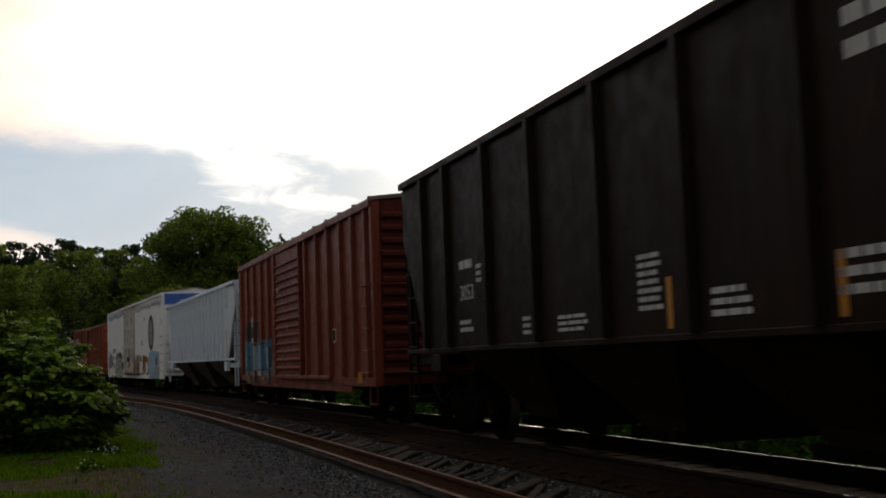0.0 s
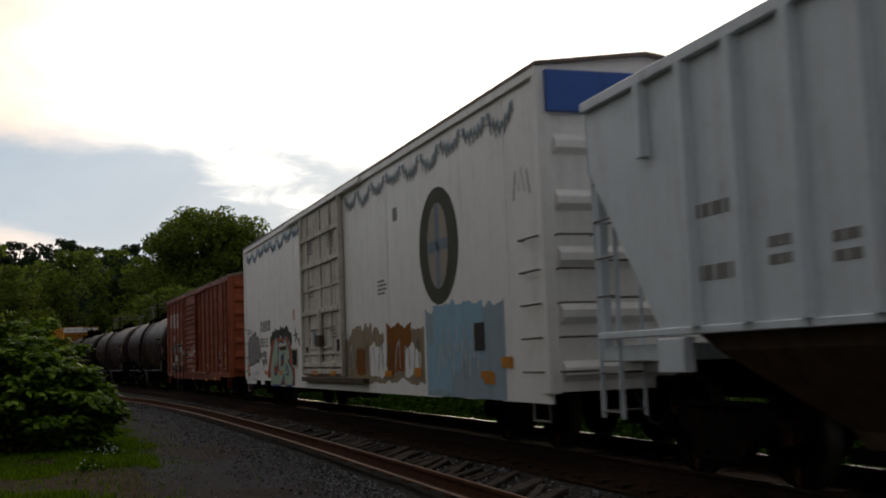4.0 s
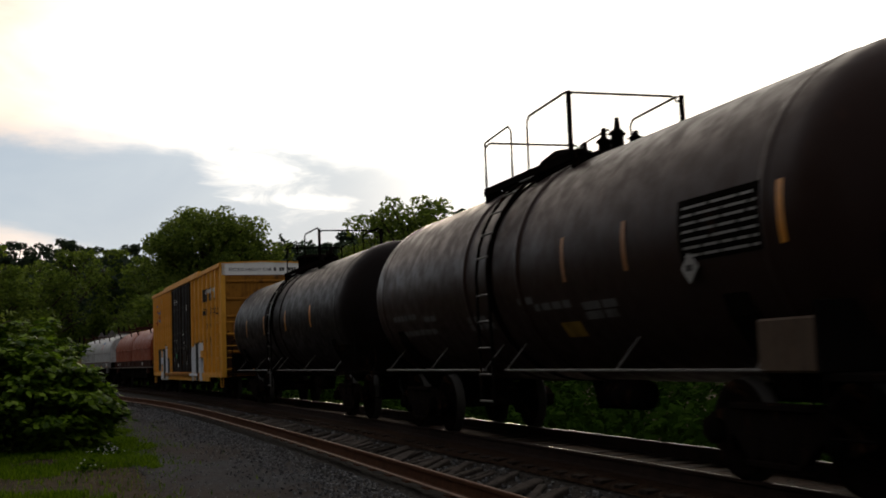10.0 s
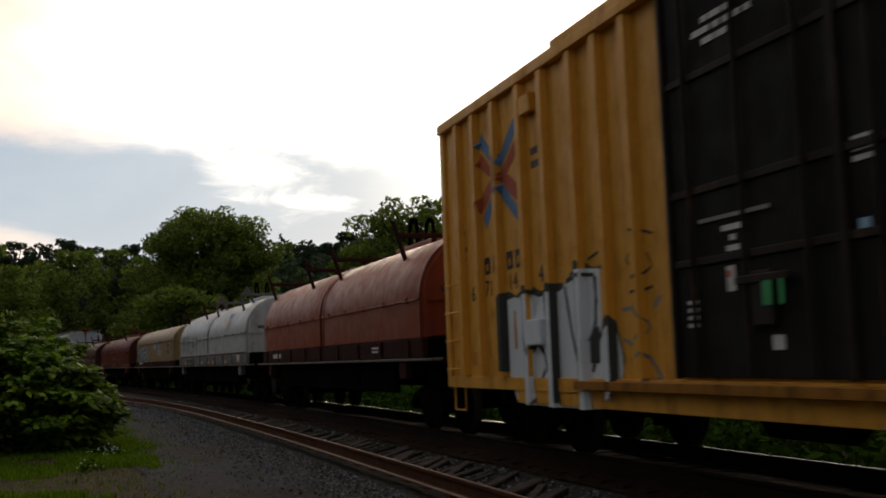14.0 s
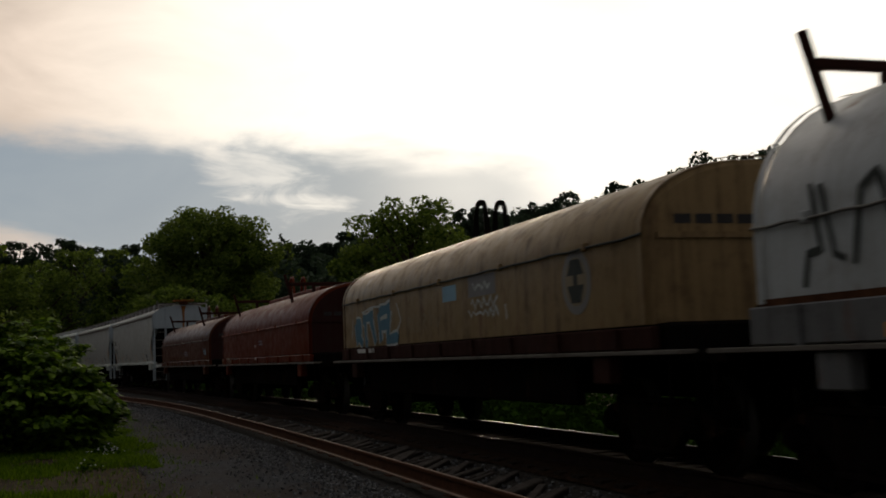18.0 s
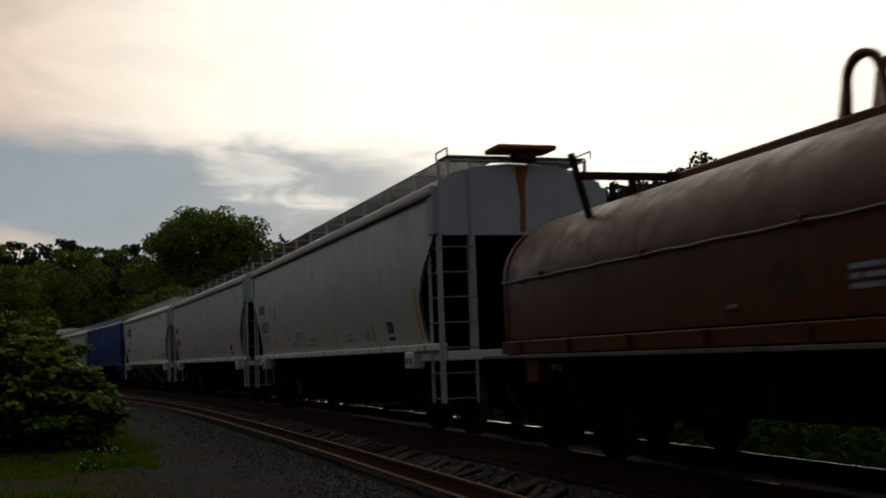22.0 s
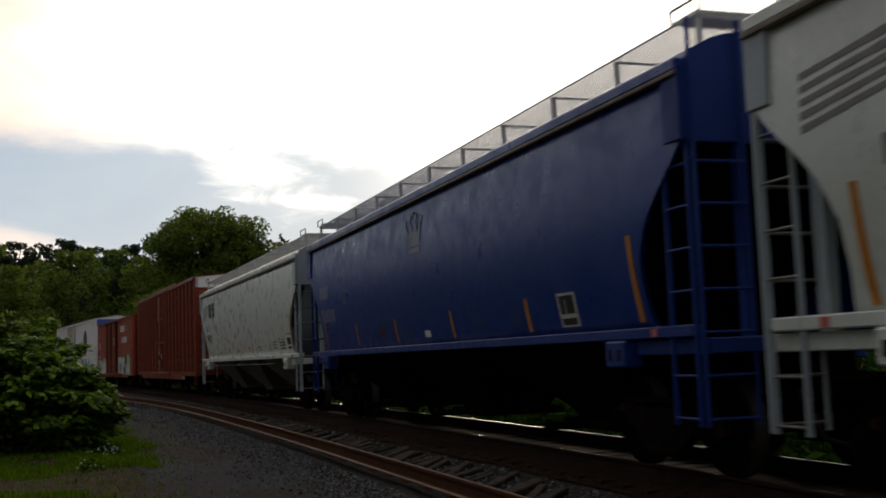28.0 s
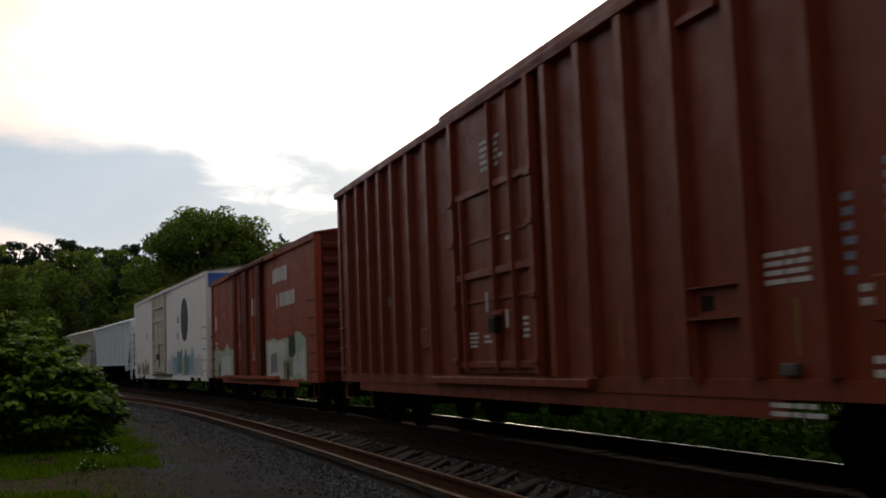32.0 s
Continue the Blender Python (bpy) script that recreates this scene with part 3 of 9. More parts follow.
def make_track():
    strip("ballast_bed", "ballast", [(-3.6, -0.42), (-2.6, 0.12), (-1.9, 0.27), (-0.9, 0.30), (0, 0.30), (0.9, 0.28), (1.5, 0.17), (2.3, 0.11), (2.7, 0.10), (3.1, 0.11), (3.7, 0.05), (4.3, -0.03)],
          -60, 420, 0.5, 0.25, "dark grey crushed stone under the railway line", 2)
    strip("track_bed", "bed_dark", [(-1.7, 0.26), (-1.3, 0.312), (-0.6, 0.318), (0, 0.315), (0.6, 0.314), (1.05, 0.300), (1.38, 0.222)],
          -60, 420, 0.5, 0.12, "dark brown ballast between the running rails", 9)
    strip("gravel_road", "road", [(3.2, 0.0), (3.6, 0.07), (4.0, 0.04), (4.3, 0.045), (4.7, 0.03), (5.1, 0.05), (5.5, 0.035), (5.9, 0.03), (6.3, -0.05)],
          -30, 420, 0.3, 0.75, "worn grey gravel track beside the railway", 5)
    track = tagged(new("railway_track"), "railway line of rusted rails on weathered wooden ties", "railway track", kind="structure")
    prof = [(-0.070, -0.18), (0.070, -0.18), (0.070, -0.168), (0.015, -0.150), (0.010, -0.045), (0.036, -0.032), (0.036, -0.004), (0.028, 0.0), (-0.028, 0.0), (-0.036, -0.004), (-0.036, -0.032), (-0.010, -0.045), (-0.015, -0.150), (-0.070, -0.168)]

    def rail(lat, dz, s0, s1, shiny, label, worn=0.2, bend=0.0):
        rail_mat = "rail_dark" if shiny else "rail_rust"
        mb = MB()
        rows = []
        s = s0
        while s <= s1:
            swing = bend * max(0.0, s - 12.0) ** 2
            rows.append([spot(s, lat + swing + a, dz + b, not bend) for a, b in prof])
            s += 1.0 if s < 80 else 4.0
        mb.grid(rows, False, True)
        ob = part("rail", mb, rail_mat, track, label)
        mb = MB()
        mb.grid([[r[7].lerp(r[8], worn) + Vector((0, 0, 0.003)), r[7].lerp(r[8], 1 - worn) + Vector((0, 0, 0.003))] for r in rows], False)
        if not shiny:
            # Paler strip over the foot paints the light along its edge.
            ft = MB()
            ft.grid([[r[1] + Vector((-0.003, -0.001, 0.004)), r[2] + Vector((-0.003, -0.001, 0.003)), r[2].lerp(r[3], 0.45) + Vector((0, 0, 0.003))] for r in rows], False)
            part("rail_foot", ft, "spare_head", ob, "rail foot with its lit edge painted paler", fix=False)
        h = part("running_surface", mb, "rail_head" if shiny else "spare_head", ob, "bright worn rail head" if shiny else "dull brown rail head")
        if h.data.polygons[0].normal.z < 0:
            h.data.flip_normals()

    rail(0.755, 0.0, -60, 420, True, "", 0.42)
    rail(-0.755, 0.0, -60, 420, True, "", 0.3)
    rail(3.06, -0.081, -40, 66, False, "thickly rusted unused rail", bend=0.0022)
    rng = random.Random(4)
    tie, far = MB(), MB()
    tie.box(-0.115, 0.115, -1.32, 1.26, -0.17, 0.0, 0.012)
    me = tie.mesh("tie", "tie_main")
    s = -16.0
    while s < 300:
        x, y, h = line(s)
        m = pose(x, y, RAIL_Z - 0.182 + rng.uniform(-0.012, 0.0), -math.degrees(CANT), 0, math.degrees(h) + rng.uniform(-2, 2))
        if s < 110:
            part("tie", me, "tie", track, at=m)
        else:
            n = len(far.v)
            b = MB()
            b.box(-0.115, 0.115, -1.32, 1.26, -0.17, 0.0)
            far.v += [tuple(m @ Vector(p)) for p in b.v]
            far.f += [tuple(i + n for i in q) for q in b.f]
            far.s += b.s
        s += 0.56 + rng.uniform(-0.05, 0.05)
    # old weathered ties of the unused track, lying askew under its one rail
    kinds = []
    for k in range(4):
        b = MB()
        w = 0.030 + 0.008 * k
        b.box(-w, w, -0.72 - 0.06 * k, 0.70 - 0.05 * k, -0.15, 0.0, 0.015)
        kinds.append(b.mesh("tie", "tie"))
    s = -15.0
    while s < 44:
        x, y, h = line(s)
        lat = 2.12 + rng.uniform(-0.12, 0.08) + 0.0022 * max(0.0, s - 12.0) ** 2
        p = on(s, lat)
        part("tie", rng.choice(kinds), "tie", track, at=pose(p.x, p.y, 0.205 + rng.uniform(-0.03, 0.012), -1.5 + rng.uniform(-1.5, 1.5), rng.uniform(-4, 4), math.degrees(h) + 55 + rng.uniform(-7, 7)))
        s += rng.choice((0.22, 0.27, 0.32, 0.38, 0.48))
    part("ties_far", far, "tie_main", track, fix=False)["kind"] = "stuff"
    # plates and spikes that hold the near rail
    pl = MB()
    pl.box(-0.10, 0.10, -0.10, 0.085, -0.012, 0.004)
    for dx, dy in ((0.06, -0.085), (-0.06, -0.085)):
        pl.box(dx - 0.014, dx + 0.014, dy - 0.014, dy + 0.014, 0.014, 0.04)
    me = pl.mesh("tie_plate", "rail_rust")
    for i in range(44):
        s = -15.4 + i * 0.84
        x, y, h = line(s)
        p = on(s, 3.06 + 0.0022 * max(0.0, s - 12.0) ** 2, -0.200)
        part("tie_plate", me, "rail_rust", track, at=pose(p.x, p.y, p.z, 0, 0, math.degrees(h)))


make_ground()
make_track()


def rocks(n, place, size, seed):
    """Small broken stones in one mesh."""
    rng = np.random.default_rng(seed)
    base = np.array([(-1, -1, -1), (1, -1, -1), (1, 1, -1), (-1, 1, -1), (-1, -1, 1), (1, -1, 1), (1, 1, 1), (-1, 1, 1)], float) * 0.6
    V = base[None] * (1 + rng.uniform(-0.45, 0.45, (n, 8, 3)))
    sc = rng.uniform(size[0], size[1], (n, 1, 1)) * rng.uniform(0.7, 1.2, (n, 1, 3))
    V = V * sc
    a = rng.uniform(0, 2 * np.pi, n)
    c, s = np.cos(a)[:, None], np.sin(a)[:, None]
    X, Y = V[..., 0] * c - V[..., 1] * s, V[..., 0] * s + V[..., 1] * c
    P = np.array([place(rng) for _ in range(n)])
    V = np.stack([X, Y, V[..., 2]], -1) + P[:, None]
    q = np.array([(0, 3, 2, 1), (4, 5, 6, 7), (0, 1, 5, 4), (1, 2, 6, 5), (2, 3, 7, 6), (3, 0, 4, 7)])
    F = (np.arange(n)[:, None, None] * 8 + q[None]).reshape(-1, 4)
    me = bpy.data.meshes.new("stones")
    me.from_pydata(V.reshape(-1, 3).tolist(), [], F.tolist())
    return me


def bed_z(lat):
    return float(np.interp(lat, [1.5, 2.3, 3.1, 3.7, 4.3, 5.0, 7.0], [0.17, 0.11, 0.11, 0.06, 0.055, 0.045, 0.045]))


def near_rail(rng):
    lat = 3.22 + abs(rng.normal(0, 0.42)) + (rng.uniform(0, 1.2) if rng.uniform() < 0.15 else 0)
    s = rng.uniform(-13, 26) if rng.uniform() < 0.8 else rng.uniform(20, 60)
    p = on(s, min(lat, 6.8))
    return (p.x, p.y, bed_z(lat) + 0.008)


def between(rng):
    lat = rng.uniform(1.25, 2.75)
    p = on(rng.uniform(-13, 30), lat)
    return (p.x, p.y, bed_z(lat) + 0.012)


def on_road(rng):
    lat = rng.uniform(3.8, 6.1)
    p = on(rng.uniform(-14, 18), lat)
    return (p.x, p.y, bed_z(lat) + 0.004)


for place, n, size, seed, mat, label in ((near_rail, 9000, (0.010, 0.026), 1, "stone", "loose grey crushed stone beside the rusted rail"),
                                         (between, 3000, (0.015, 0.035), 2, "stone", "crushed stone between the wooden ties"),
                                         (on_road, 1800, (0.005, 0.014), 3, "stone", "fine gravel scattered over the track")):
    me = rocks(n, place, size, seed)
    me.materials.append(M[mat])
    tagged(new("gravel", me), label, "gravel", kind="stuff")


def pale_heap(c, r, n, size, seed, label):
    def place(rng):
        a, d = rng.uniform(0, 6.28), r * rng.uniform() ** 0.7
        return (c[0] + d * math.cos(a) * 1.5, c[1] + d * math.sin(a), c[2] + 0.05 * (1 - d / r))
    me = rocks(n, place, size, seed)
    me.materials.append(M["pale_stone"])
    tagged(new("rubble_heap", me), label, "rubble", kind="stuff")


p = on(-9.4, 3.9)
pale_heap((p.x, p.y, 0.07), 0.22, 60, (0.015, 0.04), 7, "patch of pale limestone chips on the gravel")
p = on(-12.6, -2.7)
pale_heap((p.x, p.y, 0.16), 0.16, 14, (0.05, 0.10), 8, "small heap of pale stones beside the far rail")
# ================= freight cars: pieces =================
# In a car's own space x runs towards the rear of the train, y towards the camera's side, z up from the rail heads.
CARS = []
KEEP = {}
WHEEL_R = 0.483


def shared(key, make):
    if key not in KEEP:
        KEEP[key] = make()
    return KEEP[key]


def start_car(kind, label, a):
    car = tagged(new(kind), label, "freight car", "freight cars of the train")
    CARS.append([car, a, []])
    return car


def bx(*a, b=0.0):
    mb = MB()
    mb.box(*a, b)
    return mb


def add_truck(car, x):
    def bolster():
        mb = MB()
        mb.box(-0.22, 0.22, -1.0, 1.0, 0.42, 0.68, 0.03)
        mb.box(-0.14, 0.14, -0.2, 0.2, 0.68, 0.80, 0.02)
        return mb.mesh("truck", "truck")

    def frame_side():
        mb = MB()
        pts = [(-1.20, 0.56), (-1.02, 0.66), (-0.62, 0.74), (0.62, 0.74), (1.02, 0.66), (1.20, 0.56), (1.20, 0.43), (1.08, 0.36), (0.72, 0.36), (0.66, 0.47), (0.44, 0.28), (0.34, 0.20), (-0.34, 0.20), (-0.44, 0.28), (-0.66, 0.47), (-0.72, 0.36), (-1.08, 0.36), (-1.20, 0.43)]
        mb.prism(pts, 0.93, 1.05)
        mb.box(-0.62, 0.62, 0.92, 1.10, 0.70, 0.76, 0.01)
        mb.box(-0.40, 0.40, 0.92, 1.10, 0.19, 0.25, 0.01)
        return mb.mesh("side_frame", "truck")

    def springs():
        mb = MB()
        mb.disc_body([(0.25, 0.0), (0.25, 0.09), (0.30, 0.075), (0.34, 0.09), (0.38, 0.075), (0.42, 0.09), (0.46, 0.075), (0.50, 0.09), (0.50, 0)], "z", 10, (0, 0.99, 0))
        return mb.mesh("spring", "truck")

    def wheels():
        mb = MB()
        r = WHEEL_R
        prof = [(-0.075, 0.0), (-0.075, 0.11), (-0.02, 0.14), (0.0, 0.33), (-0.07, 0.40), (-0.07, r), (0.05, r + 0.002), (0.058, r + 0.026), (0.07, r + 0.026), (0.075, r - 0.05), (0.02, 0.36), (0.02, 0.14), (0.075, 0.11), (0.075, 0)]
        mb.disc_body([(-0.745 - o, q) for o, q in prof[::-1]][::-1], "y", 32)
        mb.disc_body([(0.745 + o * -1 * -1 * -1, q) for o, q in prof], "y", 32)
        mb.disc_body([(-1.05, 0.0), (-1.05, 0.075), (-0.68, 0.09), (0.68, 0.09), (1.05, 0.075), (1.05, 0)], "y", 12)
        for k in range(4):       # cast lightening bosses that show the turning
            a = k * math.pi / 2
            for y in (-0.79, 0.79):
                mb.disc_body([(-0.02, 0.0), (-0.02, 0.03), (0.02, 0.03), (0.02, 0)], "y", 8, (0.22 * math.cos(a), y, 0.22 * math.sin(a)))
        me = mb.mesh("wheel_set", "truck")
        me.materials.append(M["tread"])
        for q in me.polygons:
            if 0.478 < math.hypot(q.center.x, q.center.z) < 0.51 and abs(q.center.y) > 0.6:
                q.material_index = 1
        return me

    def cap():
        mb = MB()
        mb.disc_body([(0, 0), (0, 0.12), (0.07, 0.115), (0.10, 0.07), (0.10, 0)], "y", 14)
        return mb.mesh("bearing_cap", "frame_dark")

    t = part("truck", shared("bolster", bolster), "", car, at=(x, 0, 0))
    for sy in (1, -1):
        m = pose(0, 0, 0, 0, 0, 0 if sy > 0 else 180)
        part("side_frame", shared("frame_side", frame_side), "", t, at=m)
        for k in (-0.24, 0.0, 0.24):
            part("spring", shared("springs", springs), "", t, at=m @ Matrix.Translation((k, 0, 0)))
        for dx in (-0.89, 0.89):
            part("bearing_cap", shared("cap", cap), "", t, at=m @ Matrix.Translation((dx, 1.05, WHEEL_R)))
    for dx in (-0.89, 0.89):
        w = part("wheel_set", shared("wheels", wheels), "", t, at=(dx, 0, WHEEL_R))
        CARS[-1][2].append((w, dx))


def add_coupler(car, x_body, x_mid):
    """Draft gear from the car's end to half way to its neighbour, with an air hose."""
    d = 1 if x_mid > 0 else -1
    L = abs(x_mid - x_body)
    mb = MB()
    mb.box(x_body - d * 0.5, x_mid - d * 0.22, -0.09, 0.09, 0.77, 0.95, 0.02)
    mb.box(x_mid - d * 0.28, x_mid + d * 0.04, -0.17, 0.05, 0.72, 1.0, 0.04)
    mb.box(x_mid - d * 0.14, x_mid + d * 0.08, 0.05, 0.17, 0.74, 0.98, 0.04)
    part("coupler", mb, "truck", car)
    mb = MB()
    mb.tube([(x_body - d * 0.1, 0.35, 0.85), (x_body + d * 0.15 * L, 0.42, 0.70), (x_body + d * 0.55 * L, 0.40, 0.40), (x_mid - d * 0.06, 0.25, 0.33), (x_mid, 0.1, 0.36)], 0.026, 7)
    part("air_hose", mb, "hose", car, "black rubber air hose")


def add_ladder(car, x0, x1, y, zs, mat="rung", z0=None, z1=None, stile=None, out=0.07):
    """Rungs that stand off the side between two stiles; x0 == x1 puts the ladder on an end, between y[0] and y[1]."""
    mb = MB()
    z0 = min(zs) - 0.12 if z0 is None else z0
    z1 = max(zs) + 0.12 if z1 is None else z1
    if x0 != x1:
        for x in (x0, x1):
            mb.box(x - 0.010, x + 0.010, y, y + out, z0, z1)
        lad = part("ladder", mb, stile or mat, car)
        r = MB()
        r.tube([(x0, 0, 0), (x1, 0, 0)], 0.014, 6)
        me = r.mesh("rung", mat)
        for z in zs:
            part("rung", me, "", lad, at=(0, y + out - 0.015, z))
    else:
        d = 1 if x0 > 0 else -1
        for yy in y:
            mb.box(x0, x0 + d * min(out, 0.035), yy - 0.014, yy + 0.014, z0, z1)
        lad = part("ladder", mb, stile or mat, car)
        r = MB()
        r.tube([(0, y[0], 0), (0, y[1], 0)], 0.014, 6)
        me = r.mesh("rung", mat)
        for z in zs:
            part("rung", me, "", lad, at=(x0 + d * (out - 0.015), 0, z))


def add_step(car, x0, x1, y, z0, z1, mat="rung"):
    mb = MB()
    mb.tube([(x0, y, z1), (x0, y, z0), (x1, y, z0), (x1, y, z1)], 0.018, 6)
    part("stirrup_step", mb, mat, car)


def mark(car, x, z, w, h, mat, y, name="stencil_bar"):
    part(name, bx(x - w / 2, x + w / 2, y + 0.001, y + 0.005, z - h / 2, z + h / 2), mat, car)


def bars(car, x, z, w, h, rows, mat, y, seed=0):
    """Unreadable lines of stencilling: short bars, line under line."""
    rng = random.Random(seed + int(x * 10))
    step = h / rows
    for i in range(rows):
        u = x + w / 2
        zz = z + h / 2 - (i + 0.5) * step
        end = x - w / 2 + rng.uniform(0, 0.25) * w
        while u > end + 0.03:
            q = min(rng.uniform(0.12, 0.45) * w, u - end)
            part("stencil_bar", bx(u - q, u, y + 0.001, y + 0.005, zz - step * 0.28, zz + step * 0.28), mat, car)
            u -= q + 0.05 * w


def letters(car, me, mat):
    """Links each character of a line of writing as a part of its own."""
    root = list(range(len(me.vertices)))

    def top(i):
        while root[i] != i:
            root[i] = root[root[i]]
            i = root[i]
        return i
    for ed in me.edges:
        root[top(ed.vertices[0])] = top(ed.vertices[1])
    groups = {}
    for f in me.polygons:
        groups.setdefault(top(f.vertices[0]), []).append(tuple(f.vertices))
    for faces in groups.values():
        idx = {v: k for k, v in enumerate(sorted({v for f in faces for v in f}))}
        one = bpy.data.meshes.new("letter")
        one.from_pydata([me.vertices[v].co[:] for v in idx], [], [[idx[v] for v in f] for f in faces])
        one.materials.append(M[mat])
        part("letter", one, "", car)
    bpy.data.meshes.remove(me)


def lettering(car, text, x, z, h, mat, y, wide=1.0, surf=None):
    """Readable characters; x is where the line begins, as read from the side."""
    cu = bpy.data.curves.new("lettering", "FONT")
    cu.body, cu.size, cu.extrude = text, h / 0.7, 0.0015
    cu.resolution_u = 3
    ob = bpy.data.objects.new("lettering", cu)
    me = bpy.data.meshes.new_from_object(ob)
    bpy.data.objects.remove(ob)
    m = Matrix(((-wide, 0, 0, x), (0, 0, 1, y + 0.004), (0, 1, 0, z), (0, 0, 0, 1)))
    me.transform(m)
    if surf:
        for v in me.vertices:
            v.co.y = v.co.y - y - 0.004 + surf(v.co.x, v.co.z) + 0.005
    letters(car, me, mat)


def spray(car, mat, x0, x1, lo, hi, surf, lift=0.004, step=0.06, name="spray_paint"):
    """Sprayed paint that follows the side's own relief between the heights lo(x) and hi(x)."""
    n = max(2, int(abs(x1 - x0) / step))
    rows = []
    for i in range(n + 1):
        x = x0 + (x1 - x0) * i / n
        rows.append([(x, surf(x, z) + lift, z) for z in np.linspace(lo(x), hi(x), 7)])
    mb = MB()
    mb.grid(rows, False)
    part(name, mb, mat, car, fix=False)


def ribbon(mb, pts, w, y):
    """A thick flat stroke through points (x, z)."""
    P = [Vector((p[0], p[1])) for p in pts]
    L = []
    for i, p in enumerate(P):
        d = (P[min(i + 1, len(P) - 1)] - P[max(i - 1, 0)]).normalized()
        nrm = Vector((-d.y, d.x))
        ww = w[i] if isinstance(w, (list, tuple)) else w
        L.append((p + nrm * ww / 2, p - nrm * ww / 2))
    for (a, b), (c, d) in zip(L, L[1:]):
        mb.face([(a.x, y, a.y), (b.x, y, b.y), (d.x, y, d.y), (c.x, y, c.y)])


def strokes(car, mat, lines, w, y, name="spray_line"):
    for i, l in enumerate(lines):
        mb = MB()
        ribbon(mb, l, w, y + 0.0003 * i)
        part(name, mb, mat, car, fix=False)


def trace(car, mat, lines, w, surf, lift=0.006, name="spray_line"):
    """Strokes that follow the side's relief; lines of points (x, z)."""
    for l in lines:
        P = [Vector(l[0])]
        for q in l[1:]:
            q, r = Vector(q), P[-1].copy()
            n = max(1, int((q - r).length / 0.07))
            P += [r.lerp(q, (k + 1) / n) for k in range(n)]
        rows = []
        for i, q in enumerate(P):
            d = (P[min(i + 1, len(P) - 1)] - P[max(i - 1, 0)]).normalized()
            o = Vector((-d.y, d.x)) * (w / 2) * (0.75 + 0.35 * noise.noise((q.x * 3, q.y * 3, w)))
            rows.append([(v.x, surf(v.x, v.y) + lift, v.y) for v in (q + o, q, q - o)])
        mb = MB()
        mb.grid(rows, False)
        part(name, mb, mat, car, fix=False)
        lift += 0.0003


def throwup(car, surf, x0, x1, z0, z1, n, fills, seed, edge="sp_black", shine="sp_white", back=None, lift=0.004, power=3.2):
    """A sprayed piece of bulging letters with dark edges, inner lines, shine and runs of paint."""
    rng = random.Random(seed)
    w = (x0 - x1) / n
    H = z1 - z0
    if back:
        spray(car, back, x0 + 0.15, x1 - 0.15, lambda x: z0 - 0.03 + 0.10 * noise.noise((x * 2.1, seed, 0)), lambda x: z1 + 0.05 + 0.16 * noise.noise((x * 2.6, seed, 5)), surf, lift, 0.04)
    for i in range(n):
        c, half = x0 - (i + 0.5) * w, w * rng.uniform(0.50, 0.62)
        hi0, lo0, tilt = z1 - H * rng.uniform(0.0, 0.16), z0 + H * rng.uniform(0.0, 0.10), rng.uniform(-0.25, 0.25)
        k = rng.uniform(0.25, 0.5) if power < 5 else rng.uniform(0.08, 0.2)
        def top(x, g=0.0):
            u = max(-1, min(1, (x - c) / (half + g)))
            return hi0 + g + tilt * (x - c) - k * H * abs(u) ** power
        def low(x, g=0.0):
            u = max(-1, min(1, (x - c) / (half + g)))
            return lo0 - g + 0.18 * H * abs(u) ** 4
        q = lift + 0.0016 * (i % 4) + 0.001
        spray(car, edge, c + half + 0.04, c - half - 0.04, lambda x: low(x, 0.04), lambda x: top(x, 0.045), surf, q, 0.035)
        spray(car, fills[i % len(fills)], c + half, c - half, low, top, surf, q + 0.0007, 0.035)
        for j in range(rng.choice((1, 2, 2))):
            xx, za, zb = c + rng.uniform(-0.5, 0.5) * half, z0 + H * rng.uniform(0.05, 0.35), z0 + H * rng.uniform(0.55, 0.85)
            trace(car, edge, [[(xx, za), (xx + rng.uniform(-0.15, 0.15) * w, (za + zb) / 2), (xx + rng.uniform(-0.3, 0.3) * w, zb)]], 0.05, surf, q + 0.0011)
        if rng.random() < 0.7:
            xx, za = c + rng.uniform(-0.4, 0.4) * half, z0 + H * rng.uniform(0.5, 0.8)
            trace(car, shine, [[(xx, za), (xx - 0.2 * w, za + 0.10 * H)]], 0.04, surf, q + 0.0015)
    for j in range(n):
        xx = rng.uniform(x1, x0)
        trace(car, fills[j % len(fills)], [[(xx, z0 + 0.1), (xx, z0 - rng.uniform(0.02, 0.10))]], 0.025, surf, lift + 0.0008)


def end_lettering(car, text, y, z, h, mat, x):
    """Characters on the front end of a car, reading from outside."""
    cu = bpy.data.curves.new("lettering", "FONT")
    cu.body, cu.size, cu.extrude = text, h / 0.7, 0.0015
    cu.resolution_u = 3
    ob = bpy.data.objects.new("lettering", cu)
    me = bpy.data.meshes.new_from_object(ob)
    bpy.data.objects.remove(ob)
    me.transform(Matrix(((0, 0, -1, x - 0.004), (-1, 0, 0, y), (0, 1, 0, z), (0, 0, 0, 1))))
    letters(car, me, mat)


